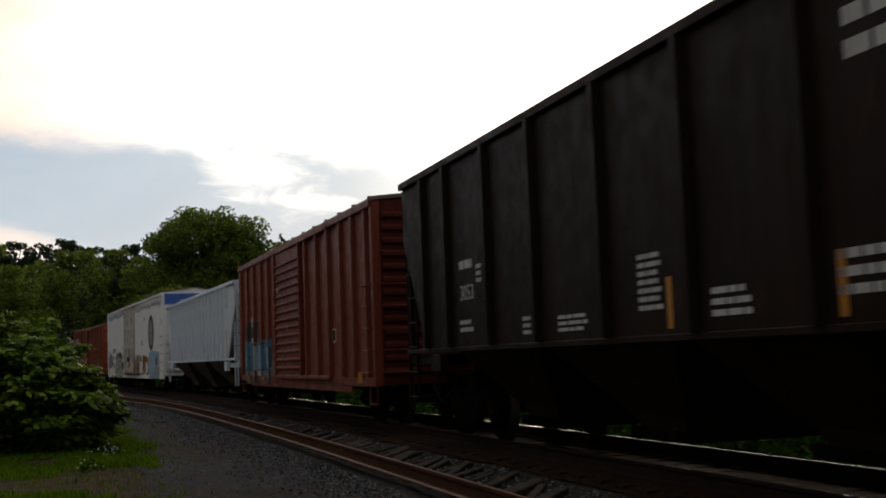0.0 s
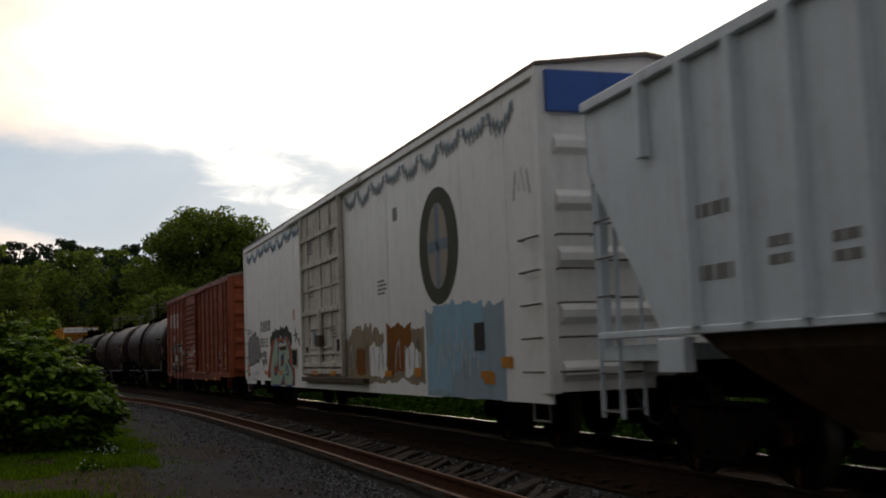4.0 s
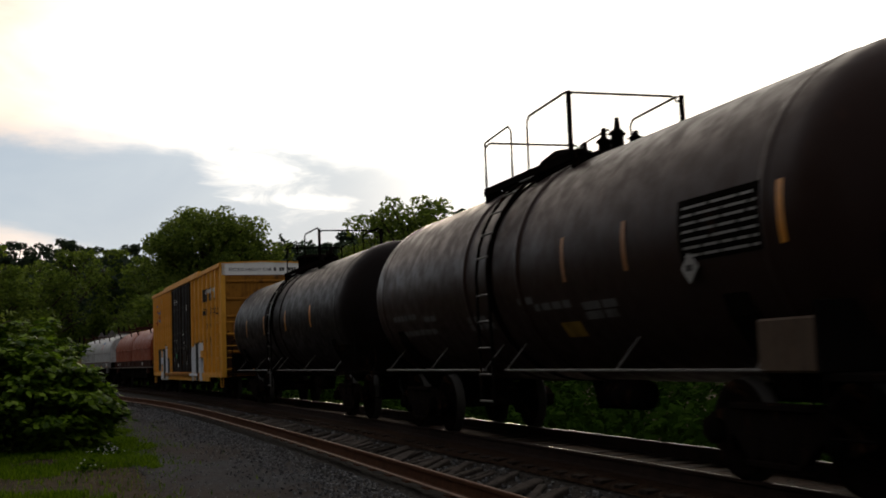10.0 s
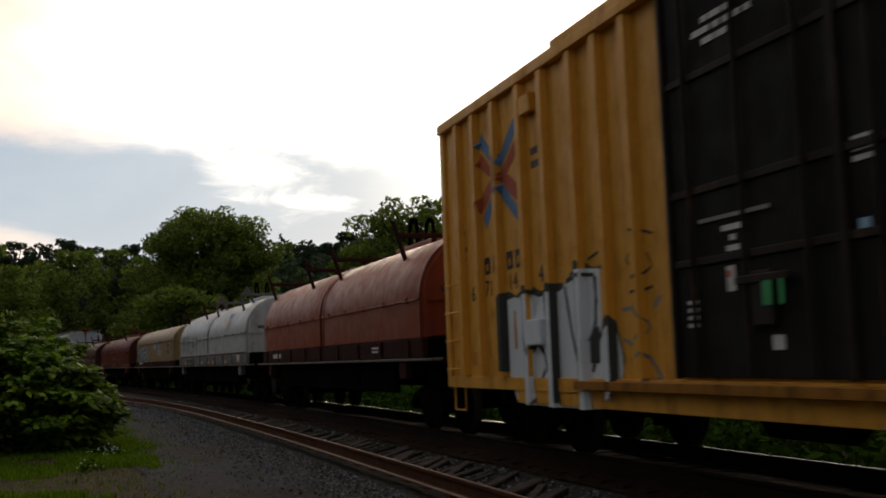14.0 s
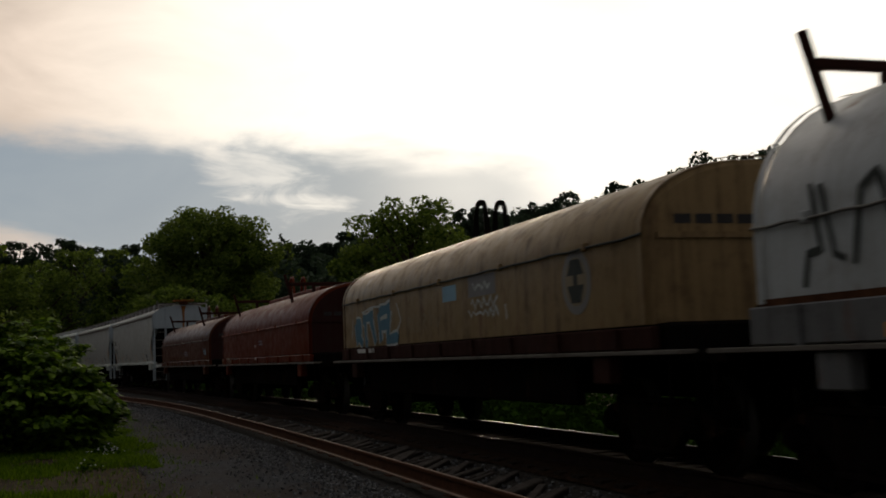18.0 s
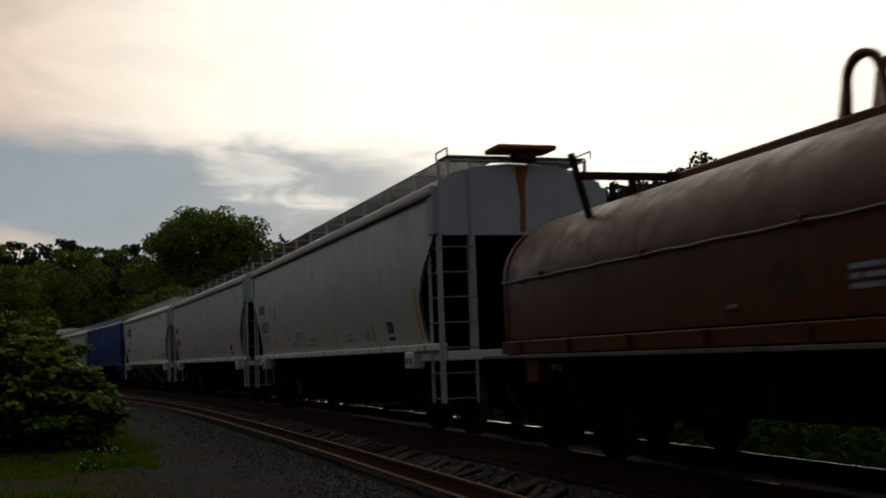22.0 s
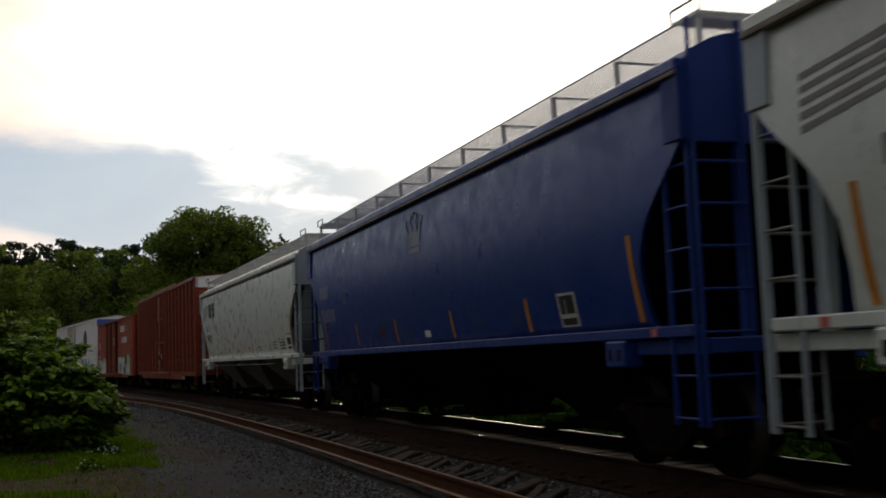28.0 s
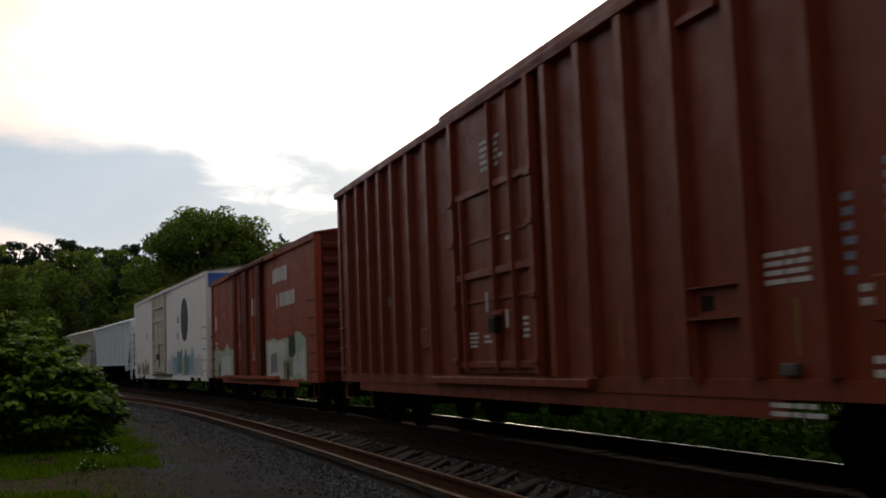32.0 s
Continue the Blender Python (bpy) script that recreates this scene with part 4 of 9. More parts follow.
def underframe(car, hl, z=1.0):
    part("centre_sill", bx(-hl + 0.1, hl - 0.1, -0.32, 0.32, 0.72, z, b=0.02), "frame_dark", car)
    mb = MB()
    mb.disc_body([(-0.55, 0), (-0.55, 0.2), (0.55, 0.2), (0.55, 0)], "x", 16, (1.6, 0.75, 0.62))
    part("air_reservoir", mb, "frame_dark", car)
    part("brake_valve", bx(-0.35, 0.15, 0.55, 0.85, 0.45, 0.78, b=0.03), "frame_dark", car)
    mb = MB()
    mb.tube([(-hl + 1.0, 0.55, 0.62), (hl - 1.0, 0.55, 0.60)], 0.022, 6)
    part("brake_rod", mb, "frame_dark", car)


# ---------------- boxcar ----------------
def boxcar(label, a, hl, z0, z1, zp, mat, ribs, door, ends, trucks, mids, roof="roof", W=1.50, rib_w=0.15, rib_d=0.085, skirt=None, end_rows=7, end_top=None, jog=None, smooth_side=False, end_mat=None, lad_mat="rung", shift=0.0, end_deep=0.075, end_high=0.13, seams=True):
    """door: (kind, x_left, x_right). mids: couplings at the front and the rear. Returns the car and its side relief."""
    car = start_car("boxcar", label, a)
    body = MB()
    body.prism([(-W, z0), (W, z0), (W, z1), (0, zp - 0.03), (-W, z1)], -hl + 0.04, hl - 0.04, "x")
    body = part("body", body, mat, car)
    # side sill and skirt
    for sy in (1, -1):
        part("side_sill", bx(-hl, hl, sy * (W - 0.02), sy * (W + (0.003 if smooth_side else 0.035)), z0 - 0.02, z0 + 0.14, b=0.002), mat, car)
        if skirt:
            part("skirt", bx(skirt[0], skirt[1], sy * (W - 0.03), sy * (W + (0.002 if smooth_side else 0.02)), skirt[2], z0 + 0.01, b=0.002), mat, car)
        part("top_chord", bx(-hl, hl, sy * (W - 0.02), sy * (W + (0.05 if smooth_side else rib_d)), z1 - 0.13, z1, b=0.01), mat, car)
    # posts of the side
    if not smooth_side:
        def rib():
            mb = MB()
            mb.prism([(-rib_w / 2, 0.0), (-rib_w * 0.40, rib_d), (rib_w * 0.40, rib_d), (rib_w / 2, 0.0)], z0 + 0.16, z1 - 0.15, "z")
            return mb.mesh("side_post", mat)
        me = rib()
        for x in ribs:
            for sy in (1, -1):
                part("side_post", me, "", car, at=pose(x, sy * W, 0, 0, 0, 0 if sy > 0 else 180))
    else:
        for x in ribs:
            for sy in (1, -1):
                part("panel_seam", bx(x - 0.03, x + 0.03, sy * (W - 0.01), sy * (W + 0.006), z0 + 0.15, z1 - 0.14), mat, car)
    # corner posts
    for sx in (1, -1):
        for sy in (1, -1):
            part("corner_post", bx(sx * (hl - 0.16), sx * (hl + 0.03), sy * (W - 0.12), sy * (W + 0.045), z0 - 0.02, z1 - 0.02, b=0.012), mat, car)
    # roof of seamed sheets
    rf = MB()
    rf.prism([(-W - 0.06, z1 - 0.01), (-W - 0.06, z1 + 0.035), (0, zp + 0.02), (W + 0.06, z1 + 0.035), (W + 0.06, z1 - 0.01), (0, zp - 0.03)], -hl - 0.05, hl + 0.05, "x")
    rf = part("roof", rf, roof, car)
    sl = MB()
    sl.prism([(-W - 0.065, z1 + 0.03), (-W - 0.065, z1 + 0.075), (0, zp + 0.06), (W + 0.065, z1 + 0.075), (W + 0.065, z1 + 0.03), (0, zp + 0.015)], -0.035, 0.035, "x")
    me = sl.mesh("roof_seam", roof)
    n = int(2 * hl / 1.2)
    for i in range(n + 1 if seams else 0):
        part("roof_seam", me, "", rf, at=(-hl + 0.1 + i * (2 * hl - 0.2) / n, 0, 0))
    if jog:
        for sy in (1, -1):
            part("eave_plate", bx(jog[0], jog[1], sy * (W - 0.01), sy * (W + 0.085), z1 - 0.05, z1 + 0.10, b=0.01), mat, car)
    # pressed ends
    em = end_mat or mat
    for sx in (1, -1):
        part("end_wall", bx(sx * (hl - 0.05), sx * (hl + 0.0), -W + 0.05, W - 0.05, z0, z1 + 0.02, b=0.006), em, car)
        def press():
            mb = MB()
            mb.prism([(0.0, -end_high), (end_deep, -end_high * 0.35), (end_deep, end_high * 0.35), (0.0, end_high)], -W + 0.16, W - 0.16, "y")
            return mb.mesh("end_corrugation", em)
        me = press()
        top = z1 - (0.55 if end_top else 0.2)
        for i in range(end_rows):
            z = z0 + 0.25 + (top - z0 - 0.35) * i / (end_rows - 1)
            part("end_corrugation", me, "", car, at=pose(sx * hl, 0, z, 0, 0, 0 if sx > 0 else 180))
        if end_top:
            mb = MB()
            mb.prism([(-W, z1 - 0.42), (W, z1 - 0.42), (W, z1 + 0.01), (0, zp - 0.01), (-W, z1 + 0.01)], sx * hl, sx * (hl + 0.03), "x")
            part("end_top_panel", mb, end_top, car)
        part("end_platform", bx(sx * (hl + 0.03), sx * (hl + 0.32), -0.55, 0.55, 1.18, 1.22), "galv", car)
        # side and end ladders at the near corner
        lz = [z0 + 0.25 + 0.42 * i for i in range(4 if sx > 0 else 5)]
        for i, z in enumerate(lz):
            mb = MB()
            mb.tube([(sx * (hl - 0.66), W, z), (sx * (hl - 0.66), W + 0.09, z), (sx * (hl - 0.10), W + 0.09, z), (sx * (hl - 0.10), W, z)], 0.014, 6)
            part("grab_iron", mb, lad_mat, car)
            mb = MB()
            mb.tube([(sx * hl, W - 0.12, z), (sx * (hl + 0.14), W - 0.12, z), (sx * (hl + 0.14), W - 0.62, z), (sx * hl, W - 0.62, z)], 0.014, 6)
            part("grab_iron", mb, lad_mat, car)
        add_step(car, sx * (hl - 0.62), sx * (hl - 0.12), W - 0.02, z0 - 0.36, z0 + 0.02, lad_mat)
    add_door(car, door, z0, z1, W, mat)
    underframe(car, hl, z0 + 0.12)
    for x in trucks:
        add_truck(car, x)
    for x, e in zip(mids, (-hl, hl)):
        add_coupler(car, e, x - a - shift)
    if shift:
        for ob in car.children:
            ob.matrix_basis = Matrix.Translation((shift, 0, 0)) @ ob.matrix_basis

    def surf(x, z):
        return W + (rib_d if (not smooth_side and any(abs(x - shift - r) < rib_w * 0.44 for r in ribs)) else 0.0)
    return car, surf


def framed_leaf(d, B, la, lb, y, z0, z1):
    """Rails, stiles, lock bar and handles of the wide insulated door."""
    w = la - lb
    for z, h, deep in ((3.50, 0.055, 0.075), (2.93, 0.025, 0.05), (2.40, 0.055, 0.075), (1.45, 0.03, 0.055), (1.20, 0.055, 0.08), (4.15, 0.055, 0.075)):
        part("door_rail", B(lb + 0.04, la - 0.06, y + 0.012, y + deep, z - h, z + h), "white_door", d)
    for f, h in ((0.17, 0.035), (0.50, 0.065), (0.76, 0.035)):
        part("door_stile", B(la - f * w - h, la - f * w + h, y + 0.010, y + 0.06, z0 + 0.20, z1 - 0.2), "white_door", d)
    for x in (la - 0.02, lb + 0.02):
        part("door_frame", B(x - 0.06, x + 0.06, y, y + 0.09, z0 + 0.16, z1 - 0.14), "white_door", d)
    for x0, x1 in ((0.20, 0.44), (0.53, 0.73)):
        for z in (2.03, 1.58):
            part("door_grip", B(la - x1 * w, la - x0 * w, y + 0.012, y + 0.055, z - 0.03, z + 0.03), "white_door", d)
    part("lock_bar", B(la - 0.535 * w, la - 0.475 * w, y + 0.06, y + 0.13, 1.25, 2.45), "white_door", d)
    part("lock_case", B(la - 0.56 * w, la - 0.45 * w, y + 0.06, y + 0.15, 1.60, 1.86), "bay_rust", d, "rusty lock case")
    # Raised black plates paint the shade of two door recesses.
    for f, z, ww, hh in ((0.10, 1.55, 0.30, 0.14), (0.90, 1.60, 0.34, 0.26)):
        part("door_pocket", B(la - f * w - ww / 2, la - f * w + ww / 2, y + 0.02, y + 0.035, z - hh / 2, z + hh / 2), "black_door", d, "dark plate for the shade in a recess")
    part("fork_plate", B(lb + 0.08, la - 0.10, y + 0.012, y + 0.06, z0 + 0.17, z0 + 0.30), "white_door", d)
    part("rust_band", B(lb + 0.08, la - 0.10, y + 0.062, y + 0.066, z0 + 0.17, z0 + 0.20), "rust_patch", d, "line of rust along the door foot")


def railed_leaf(d, B, la, lb, y, z0, z1):
    """Cross rails, lock rods, crank and catches of the tall plug door."""
    for z, h, deep in ((3.57, 0.05, 0.07), (2.88, 0.022, 0.045), (2.40, 0.05, 0.08), (2.03, 0.022, 0.05), (1.15, 0.045, 0.07)):
        part("door_rail", B(lb + 0.06, la - 0.06, y + 0.012, y + deep, z - h, z + h), "tall_red", d)
    for x, r in ((la - 0.40, 0.030), (lb + 0.70, 0.026), (lb + 1.40, 0.034)):
        part("lock_rod", B(x - r, x + r, y + 0.03, y + 0.11, z0 + 0.20, 3.52 if x > la - 1.0 else z1 - 0.18), "tall_red", d)
    for x in (la - 0.02, lb + 0.02):
        part("door_frame", B(x - 0.07, x + 0.07, y, y + 0.11, z0 + 0.16, z1 - 0.14), "tall_red", d)
        for z in (3.5, 2.9, 2.0, 1.2):
            part("rod_guide", B(x - 0.10, x + 0.10, y + 0.09, y + 0.14, z - 0.04, z + 0.04), "tall_red", d)
    part("lock_case", B(lb + 1.28, lb + 1.52, y + 0.05, y + 0.15, 1.58, 1.78), "black_trim", d, "grimy black lock case")
    part("door_crank", B(lb + 1.10, lb + 1.62, y + 0.08, y + 0.12, 1.80, 1.86), "tall_red", d)
    for x, za, zb in ((lb + 1.56, 1.86, 2.12), (lb + 0.84, 1.62, 1.86)):
        part("door_handle", B(x - 0.028, x + 0.028, y + 0.12, y + 0.15, za, zb), "white_mark", d, "white-painted grip")


def add_door(car, spec, z0, z1, W, mat):
    if not spec:
        return
    kind, xl, xr, dm = spec
    for sy in (1, -1):
        y = W + 0.03
        def B(x0, x1, ya, yb, za, zb, b=0.008):
            return bx(x0, x1, sy * ya, sy * yb, za, zb, b=b)
        if kind == "slide":
            d = part("door", B(xr, xl, W - 0.01, y + 0.04, z0 + 0.18, z1 - 0.16), dm, car)
            mb = MB()
            mb.prism([(0, -0.055), (0.062, -0.022), (0.062, 0.010), (0, 0.040)], xr + 0.09, xl - 0.09, "x")
            me = mb.mesh("door_corrugation", dm)
            n = 14
            for i in range(n):
                z = z0 + 0.36 + (z1 - z0 - 0.86) * i / (n - 1)
                part("door_corrugation", me, "", d, at=pose(0, sy * (y + 0.04), z) if sy > 0 else pose(xl + xr, sy * (y + 0.04), z, 0, 0, 180))
            part("door_edge", B(xl - 0.08, xl, y, y + 0.10, z0 + 0.16, z1 - 0.14), dm, d)
            part("door_edge", B(xr, xr + 0.08, y, y + 0.10, z0 + 0.16, z1 - 0.14), dm, d)
            for q in (0.16, 0.40, 0.62):
                part("door_stop", B(xl - 0.02, xl + 0.12, W, y + 0.12, z0 + (z1 - z0) * q, z0 + (z1 - z0) * q + 0.09), dm, d)
                part("door_stop", B(xr - 0.10, xr + 0.02, W, y + 0.12, z0 + (z1 - z0) * q, z0 + (z1 - z0) * q + 0.09), dm, d)
            part("door_track", B(xr - (xl - xr) * 0.9, xl + 0.1, W, y + 0.09, z0 + 0.09, z0 + 0.17), mat, car)
            part("door_track", B(xr - (xl - xr) * 0.9, xl + 0.1, W, y + 0.09, z1 - 0.16, z1 - 0.09), mat, car)
        else:
            leaves = [(xl, (xl + xr) / 2 + 0.02), ((xl + xr) / 2 - 0.02, xr)] if kind == "plug2" else [(xl, xr)]
            for la, lb in leaves:
                d = part("door", B(lb, la, W - 0.01, y + 0.02, z0 + 0.17, z1 - 0.15), dm, car)
                w = la - lb
                trim = "black_trim" if dm == "black_door" else dm
                if dm == "white_door":
                    framed_leaf(d, B, la, lb, y, z0, z1)
                    continue
                if dm == "tall_red":
                    railed_leaf(d, B, la, lb, y, z0, z1)
                    continue
                for f in ((0.16, 0.5, 0.84) if kind == "plug2" else (0.10, 0.36, 0.64, 0.90)):
                    mb = MB()
                    mb.tube([(la - f * w, sy * (y + 0.06), z0 + 0.20), (la - f * w, sy * (y + 0.06), z1 - 0.20)], 0.022, 6)
                    part("lock_rod", mb, trim, d)
                for f in (0.30, 0.46, 0.72):
                    part("door_rail", B(lb + 0.04, la - 0.04, y + 0.01, y + 0.045, z0 + (z1 - z0) * f - 0.035, z0 + (z1 - z0) * f + 0.035), trim, d)
                for x in (la, lb):
                    part("door_frame", B(x - 0.035, x + 0.035, y, y + 0.06, z0 + 0.16, z1 - 0.14), trim, d)
                part("door_crank", B(lb + 0.25 * w, lb + 0.55 * w, y + 0.05, y + 0.10, z0 + 0.95, z0 + 1.02), trim, d)
                part("lock_plate", B(lb + 0.35 * w, lb + 0.47 * w, y + 0.03, y + 0.08, z0 + 0.60, z0 + 1.05), trim, d)
            sp = xl - xr
            part("door_track", B(xr - sp * 0.45, xl + sp * (0.02 if dm == "white_door" else 0.45), W, y + 0.10, z0 + 0.02, z0 + 0.12), "bay_rust" if dm == "white_door" else "yellow_end" if mat == "yellow" else mat, car)
            part("door_track", B(xr - sp * 0.45, xl + sp * 0.45, W, y + 0.09, z1 - 0.14, z1 - 0.04), mat, car)


# ---------------- covered hopper with curved sides ----------------
def curved_hopper(label, a, hl, mat, frame_mat, end_mat, mids, marks, seed, bay_mat="frame_dark", board="galv"):
    car = start_car("covered_hopper", label, a)
    zb, zt = 1.50, 3.93

    def edge(z):
        return hl - float(np.interp(z, [1.5, 1.85, 2.2, 2.5, 2.75, 3.0, 3.22, 3.255], [0.98, 1.05, 1.02, 0.86, 0.62, 0.30, 0.07, 0.0]))

    def surf(x, z):
        return 1.535 - 0.055 * ((z - 2.9) / 1.4) ** 2 * (1 if z > 2.9 else 3.1)
    zs = [1.50, 1.62, 1.80, 2.0, 2.2, 2.35, 2.5, 2.65, 2.8, 2.95, 3.1, 3.22, 3.26, 3.5, 3.75, 3.93]
    for sy in (1, -1):
        rows = []
        for i in range(25):
            f = -1 + i / 12
            ring = [(f * edge(z), sy * surf(0, z), z) for z in zs] + [(f * edge(z), sy * (surf(0, z) - 0.05), z) for z in zs[::-1]]
            rows.append(ring)
        mb = MB()
        mb.grid(rows, True, True)
        part("side_sheet", mb, mat, car)
        part("side_sill", bx(-hl + 0.05, hl - 0.05, sy * 1.36, sy * 1.50, 1.385, 1.50, b=0.012), frame_mat, car)
        part("eave_rail", bx(-hl, hl, sy * 1.42, sy * 1.575, 3.91, 4.03, b=0.015), mat, car)
        part("drip_rail", bx(-hl, hl, sy * 1.50, sy * 1.59, 3.86, 3.905, b=0.008), "roof", car)
        for sx in (1, -1):
            mb = MB()
            mb.box(sx * (hl - 1.82), sx * (hl - 1.38), sy * 1.30, sy * 1.53, 1.10, 1.38, 0.02)
            for dx in (1.70, 1.50):
                # No hole is cut: a black plate paints its inner shade.
                part("pad_hole", bx(sx * (hl - dx - 0.04), sx * (hl - dx + 0.04), sy * 1.531, sy * 1.534, 1.17, 1.29), "black_door", car, "dark plate for the shade in a hole")
            part("jacking_pad", mb, frame_mat, car)
    n = 9
    arch = [(1.52 * math.cos(t), 3.95 + 0.45 * math.sin(t)) for t in [math.pi * k / n for k in range(n + 1)]]
    rf = MB()
    rf.prism(arch, -hl, hl, "x")
    rf = part("roof", rf, mat, car)
    part("hatch_trough", bx(-hl + 0.5, hl - 0.5, -0.32, 0.32, 4.36, 4.46, b=0.03), mat, rf)
    # running boards on brackets
    for sy in (1, -1):
        mb = MB()
        for k in range(21):
            y = 0.36 + 0.044 * k
            mb.box(-hl + 0.05, hl - 0.05, sy * y, sy * (y + (0.02 if k in (0, 20) else (0.019 if board == "old_board" else 0.012))), 4.475, 4.500 if k in (0, 20) else 4.484)
        for k in range(181):
            x = -hl + 0.1 + k * (2 * hl - 0.2) / 180
            mb.box(x - 0.004, x + 0.004, sy * 0.36, sy * 1.255, 4.475, 4.483)
        rb = part("running_board", mb, board, car, "open steel grating walkway")
        br = MB()
        br.box(-0.02, 0.02, sy * 1.20, sy * 1.25, 4.15, 4.475)
        br.box(-0.02, 0.02, sy * 0.36, sy * 1.25, 4.45, 4.475)
        me = br.mesh("bracket", "galv")
        k = 11
        for i in range(k):
            part("bracket", me, "", rb, at=(-hl + 0.08 + i * (2 * hl - 0.16) / (k - 1), 0, 0))
    for sx in (1, -1):
        mb = MB()
        for k in range(6):
            x = hl - 0.55 + 0.09 * k
            mb.box(sx * x, sx * (x + 0.035), -1.25, 1.25, 4.51, 4.535)
        part("end_walkway", mb, board, car, "open steel grating walkway")["kind"] = "stuff"
        for sy in (1, -1):
            mb = MB()
            mb.tube([(sx * (hl - 0.5), sy * 1.28, 4.50), (sx * (hl - 0.5), sy * 1.28, 4.63), (sx * (hl + 0.05), sy * 1.28, 4.63), (sx * (hl + 0.05), sy * 1.28, 4.50)], 0.014, 6)
            part("corner_grab", mb, "rung", car)
        mb = MB()
        mb.prism([(-1.50, 3.22)] + [(1.50, 3.22)] + arch, sx * (hl - 0.03), sx * (hl + 0.03), "x")
        part("end_plate", mb, end_mat, car)
        for sy in (1, -1):
            part("corner_plate", bx(sx * (hl - 0.30), sx * (hl + 0.02), sy * 1.46, sy * 1.56, 3.24, 3.95, b=0.006), end_mat, car)
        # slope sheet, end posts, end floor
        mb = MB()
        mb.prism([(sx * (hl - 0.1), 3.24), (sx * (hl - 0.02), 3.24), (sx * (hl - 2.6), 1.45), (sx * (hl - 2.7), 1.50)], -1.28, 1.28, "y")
        # frame_dark, with shade in its colour, fills the end recess on most cars
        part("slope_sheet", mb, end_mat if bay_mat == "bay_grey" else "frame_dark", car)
        for y in (-0.9, 0.9):
            part("end_post", bx(sx * (hl - 0.10), sx * (hl + 0.02), y - 0.05, y + 0.05, 1.36, 3.25), end_mat, car)
        part("end_sill", bx(sx * (hl - 1.3), sx * (hl + 0.12), -1.42, 1.42, 1.22, 1.37, b=0.012), frame_mat, car)
        rungs = [0.62 + 0.40 * i for i in range(7)]
        add_ladder(car, sx * (hl - 0.46), sx * (hl - 0.02), 1.45, rungs, "rung" if frame_mat != "blue_frame" else frame_mat, 0.55, 3.30, end_mat, 0.05)
        add_ladder(car, sx * (hl + 0.06), sx * (hl + 0.06), (1.46, 0.92), rungs, "rung" if frame_mat != "blue_frame" else frame_mat, 0.55, 4.40 if sx < 0 else 3.30, end_mat, 0.05)
        mb = MB()
        mb.disc_body([(0, 0), (0, 0.06), (0.02, 0.28), (0.04, 0.28), (0.04, 0.25), (0.02, 0.05), (0.05, 0)], "x", 20, (sx * (hl + 0.10), -0.55, 2.25))
        part("brake_wheel", mb, frame_mat, car)
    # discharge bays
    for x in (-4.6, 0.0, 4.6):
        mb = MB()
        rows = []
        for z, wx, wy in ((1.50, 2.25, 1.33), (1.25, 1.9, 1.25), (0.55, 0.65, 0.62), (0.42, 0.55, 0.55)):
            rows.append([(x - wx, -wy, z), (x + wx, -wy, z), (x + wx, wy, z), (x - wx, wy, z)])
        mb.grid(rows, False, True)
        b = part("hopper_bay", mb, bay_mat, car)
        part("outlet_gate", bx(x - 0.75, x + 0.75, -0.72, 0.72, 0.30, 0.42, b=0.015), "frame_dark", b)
        mb = MB()
        mb.tube([(x, 0.72, 0.36), (x, 1.25, 0.36)], 0.05, 8)
        mb.disc_body([(1.2, 0), (1.2, 0.09), (1.28, 0.09), (1.28, 0)], "y", 10, (x, 0, 0.36))
        part("gate_capstan", mb, "truck", b)
    for sx in (1, -1):
        mark(car, sx * (hl - 0.78), 1.44, 0.12, 0.08, "red_mark", 1.50, "sill_mark")
    part("centre_sill", bx(-hl, hl, -0.28, 0.28, 0.76, 1.24, b=0.02), "frame_dark", car)
    for x in (-hl + 1.55, hl - 1.55):
        add_truck(car, x)
    for x, e in zip(mids, (-hl, hl)):
        add_coupler(car, e, x - a)
    # amber markers along the foot of the side, a dark data panel
    for x, zlo, zhi in marks:
        spray(car, "amber", x - 0.05, x + 0.05, lambda q: zlo, lambda q: zhi, surf, 0.006, 0.1, "reflector")
    grey = bay_mat == "bay_grey"
    if grey:
        for x0, x1, z0, z1, m2 in ((1.16, 1.70, 1.60, 1.98, "bright_white"), (1.22, 1.64, 1.745, 1.93, "black_mark"), (1.22, 1.64, 1.635, 1.70, "black_mark"), (1.05, 1.68, 2.01, 2.035, "grey_mark")):
            spray(car, m2, -hl + x0, -hl + x1, lambda q: z0, lambda q: z1, surf, 0.005 if m2 != "black_mark" else 0.009, 0.3, "data_panel" if m2 == "bright_white" else "data_field")
        for sy in (1, -1):
            mb = MB()
            mb.tube([(hl - 1.2, sy * 1.40, 1.24), (-hl + 3.6, sy * 1.40, 1.24)], 0.014, 6)
            for k in range(5):
                x = hl - 2.6 - k * 2.7
                mb.box(x - 0.012, x + 0.012, sy * 1.385, sy * 1.405, 1.24, 1.40)
            part("brake_rod", mb, "rung", car, "thin steel rod on hangers")
    else:
        spray(car, "white_mark", -hl + 2.68, -hl + 3.18, lambda q: 1.58, lambda q: 1.98, surf, 0.005, 0.5, "data_panel")
        spray(car, "black_mark", -hl + 2.73, -hl + 3.13, lambda q: 1.73, lambda q: 1.95, surf, 0.009, 0.4, "data_field")
        spray(car, "black_mark", -hl + 2.73, -hl + 3.13, lambda q: 1.60, lambda q: 1.68, surf, 0.009, 0.4, "data_field")
        spray(car, "white_mark", -hl + 2.96, -hl + 2.98, lambda q: 1.73, lambda q: 1.90, surf, 0.012, 0.4, "data_rule")
    rng = random.Random(seed)
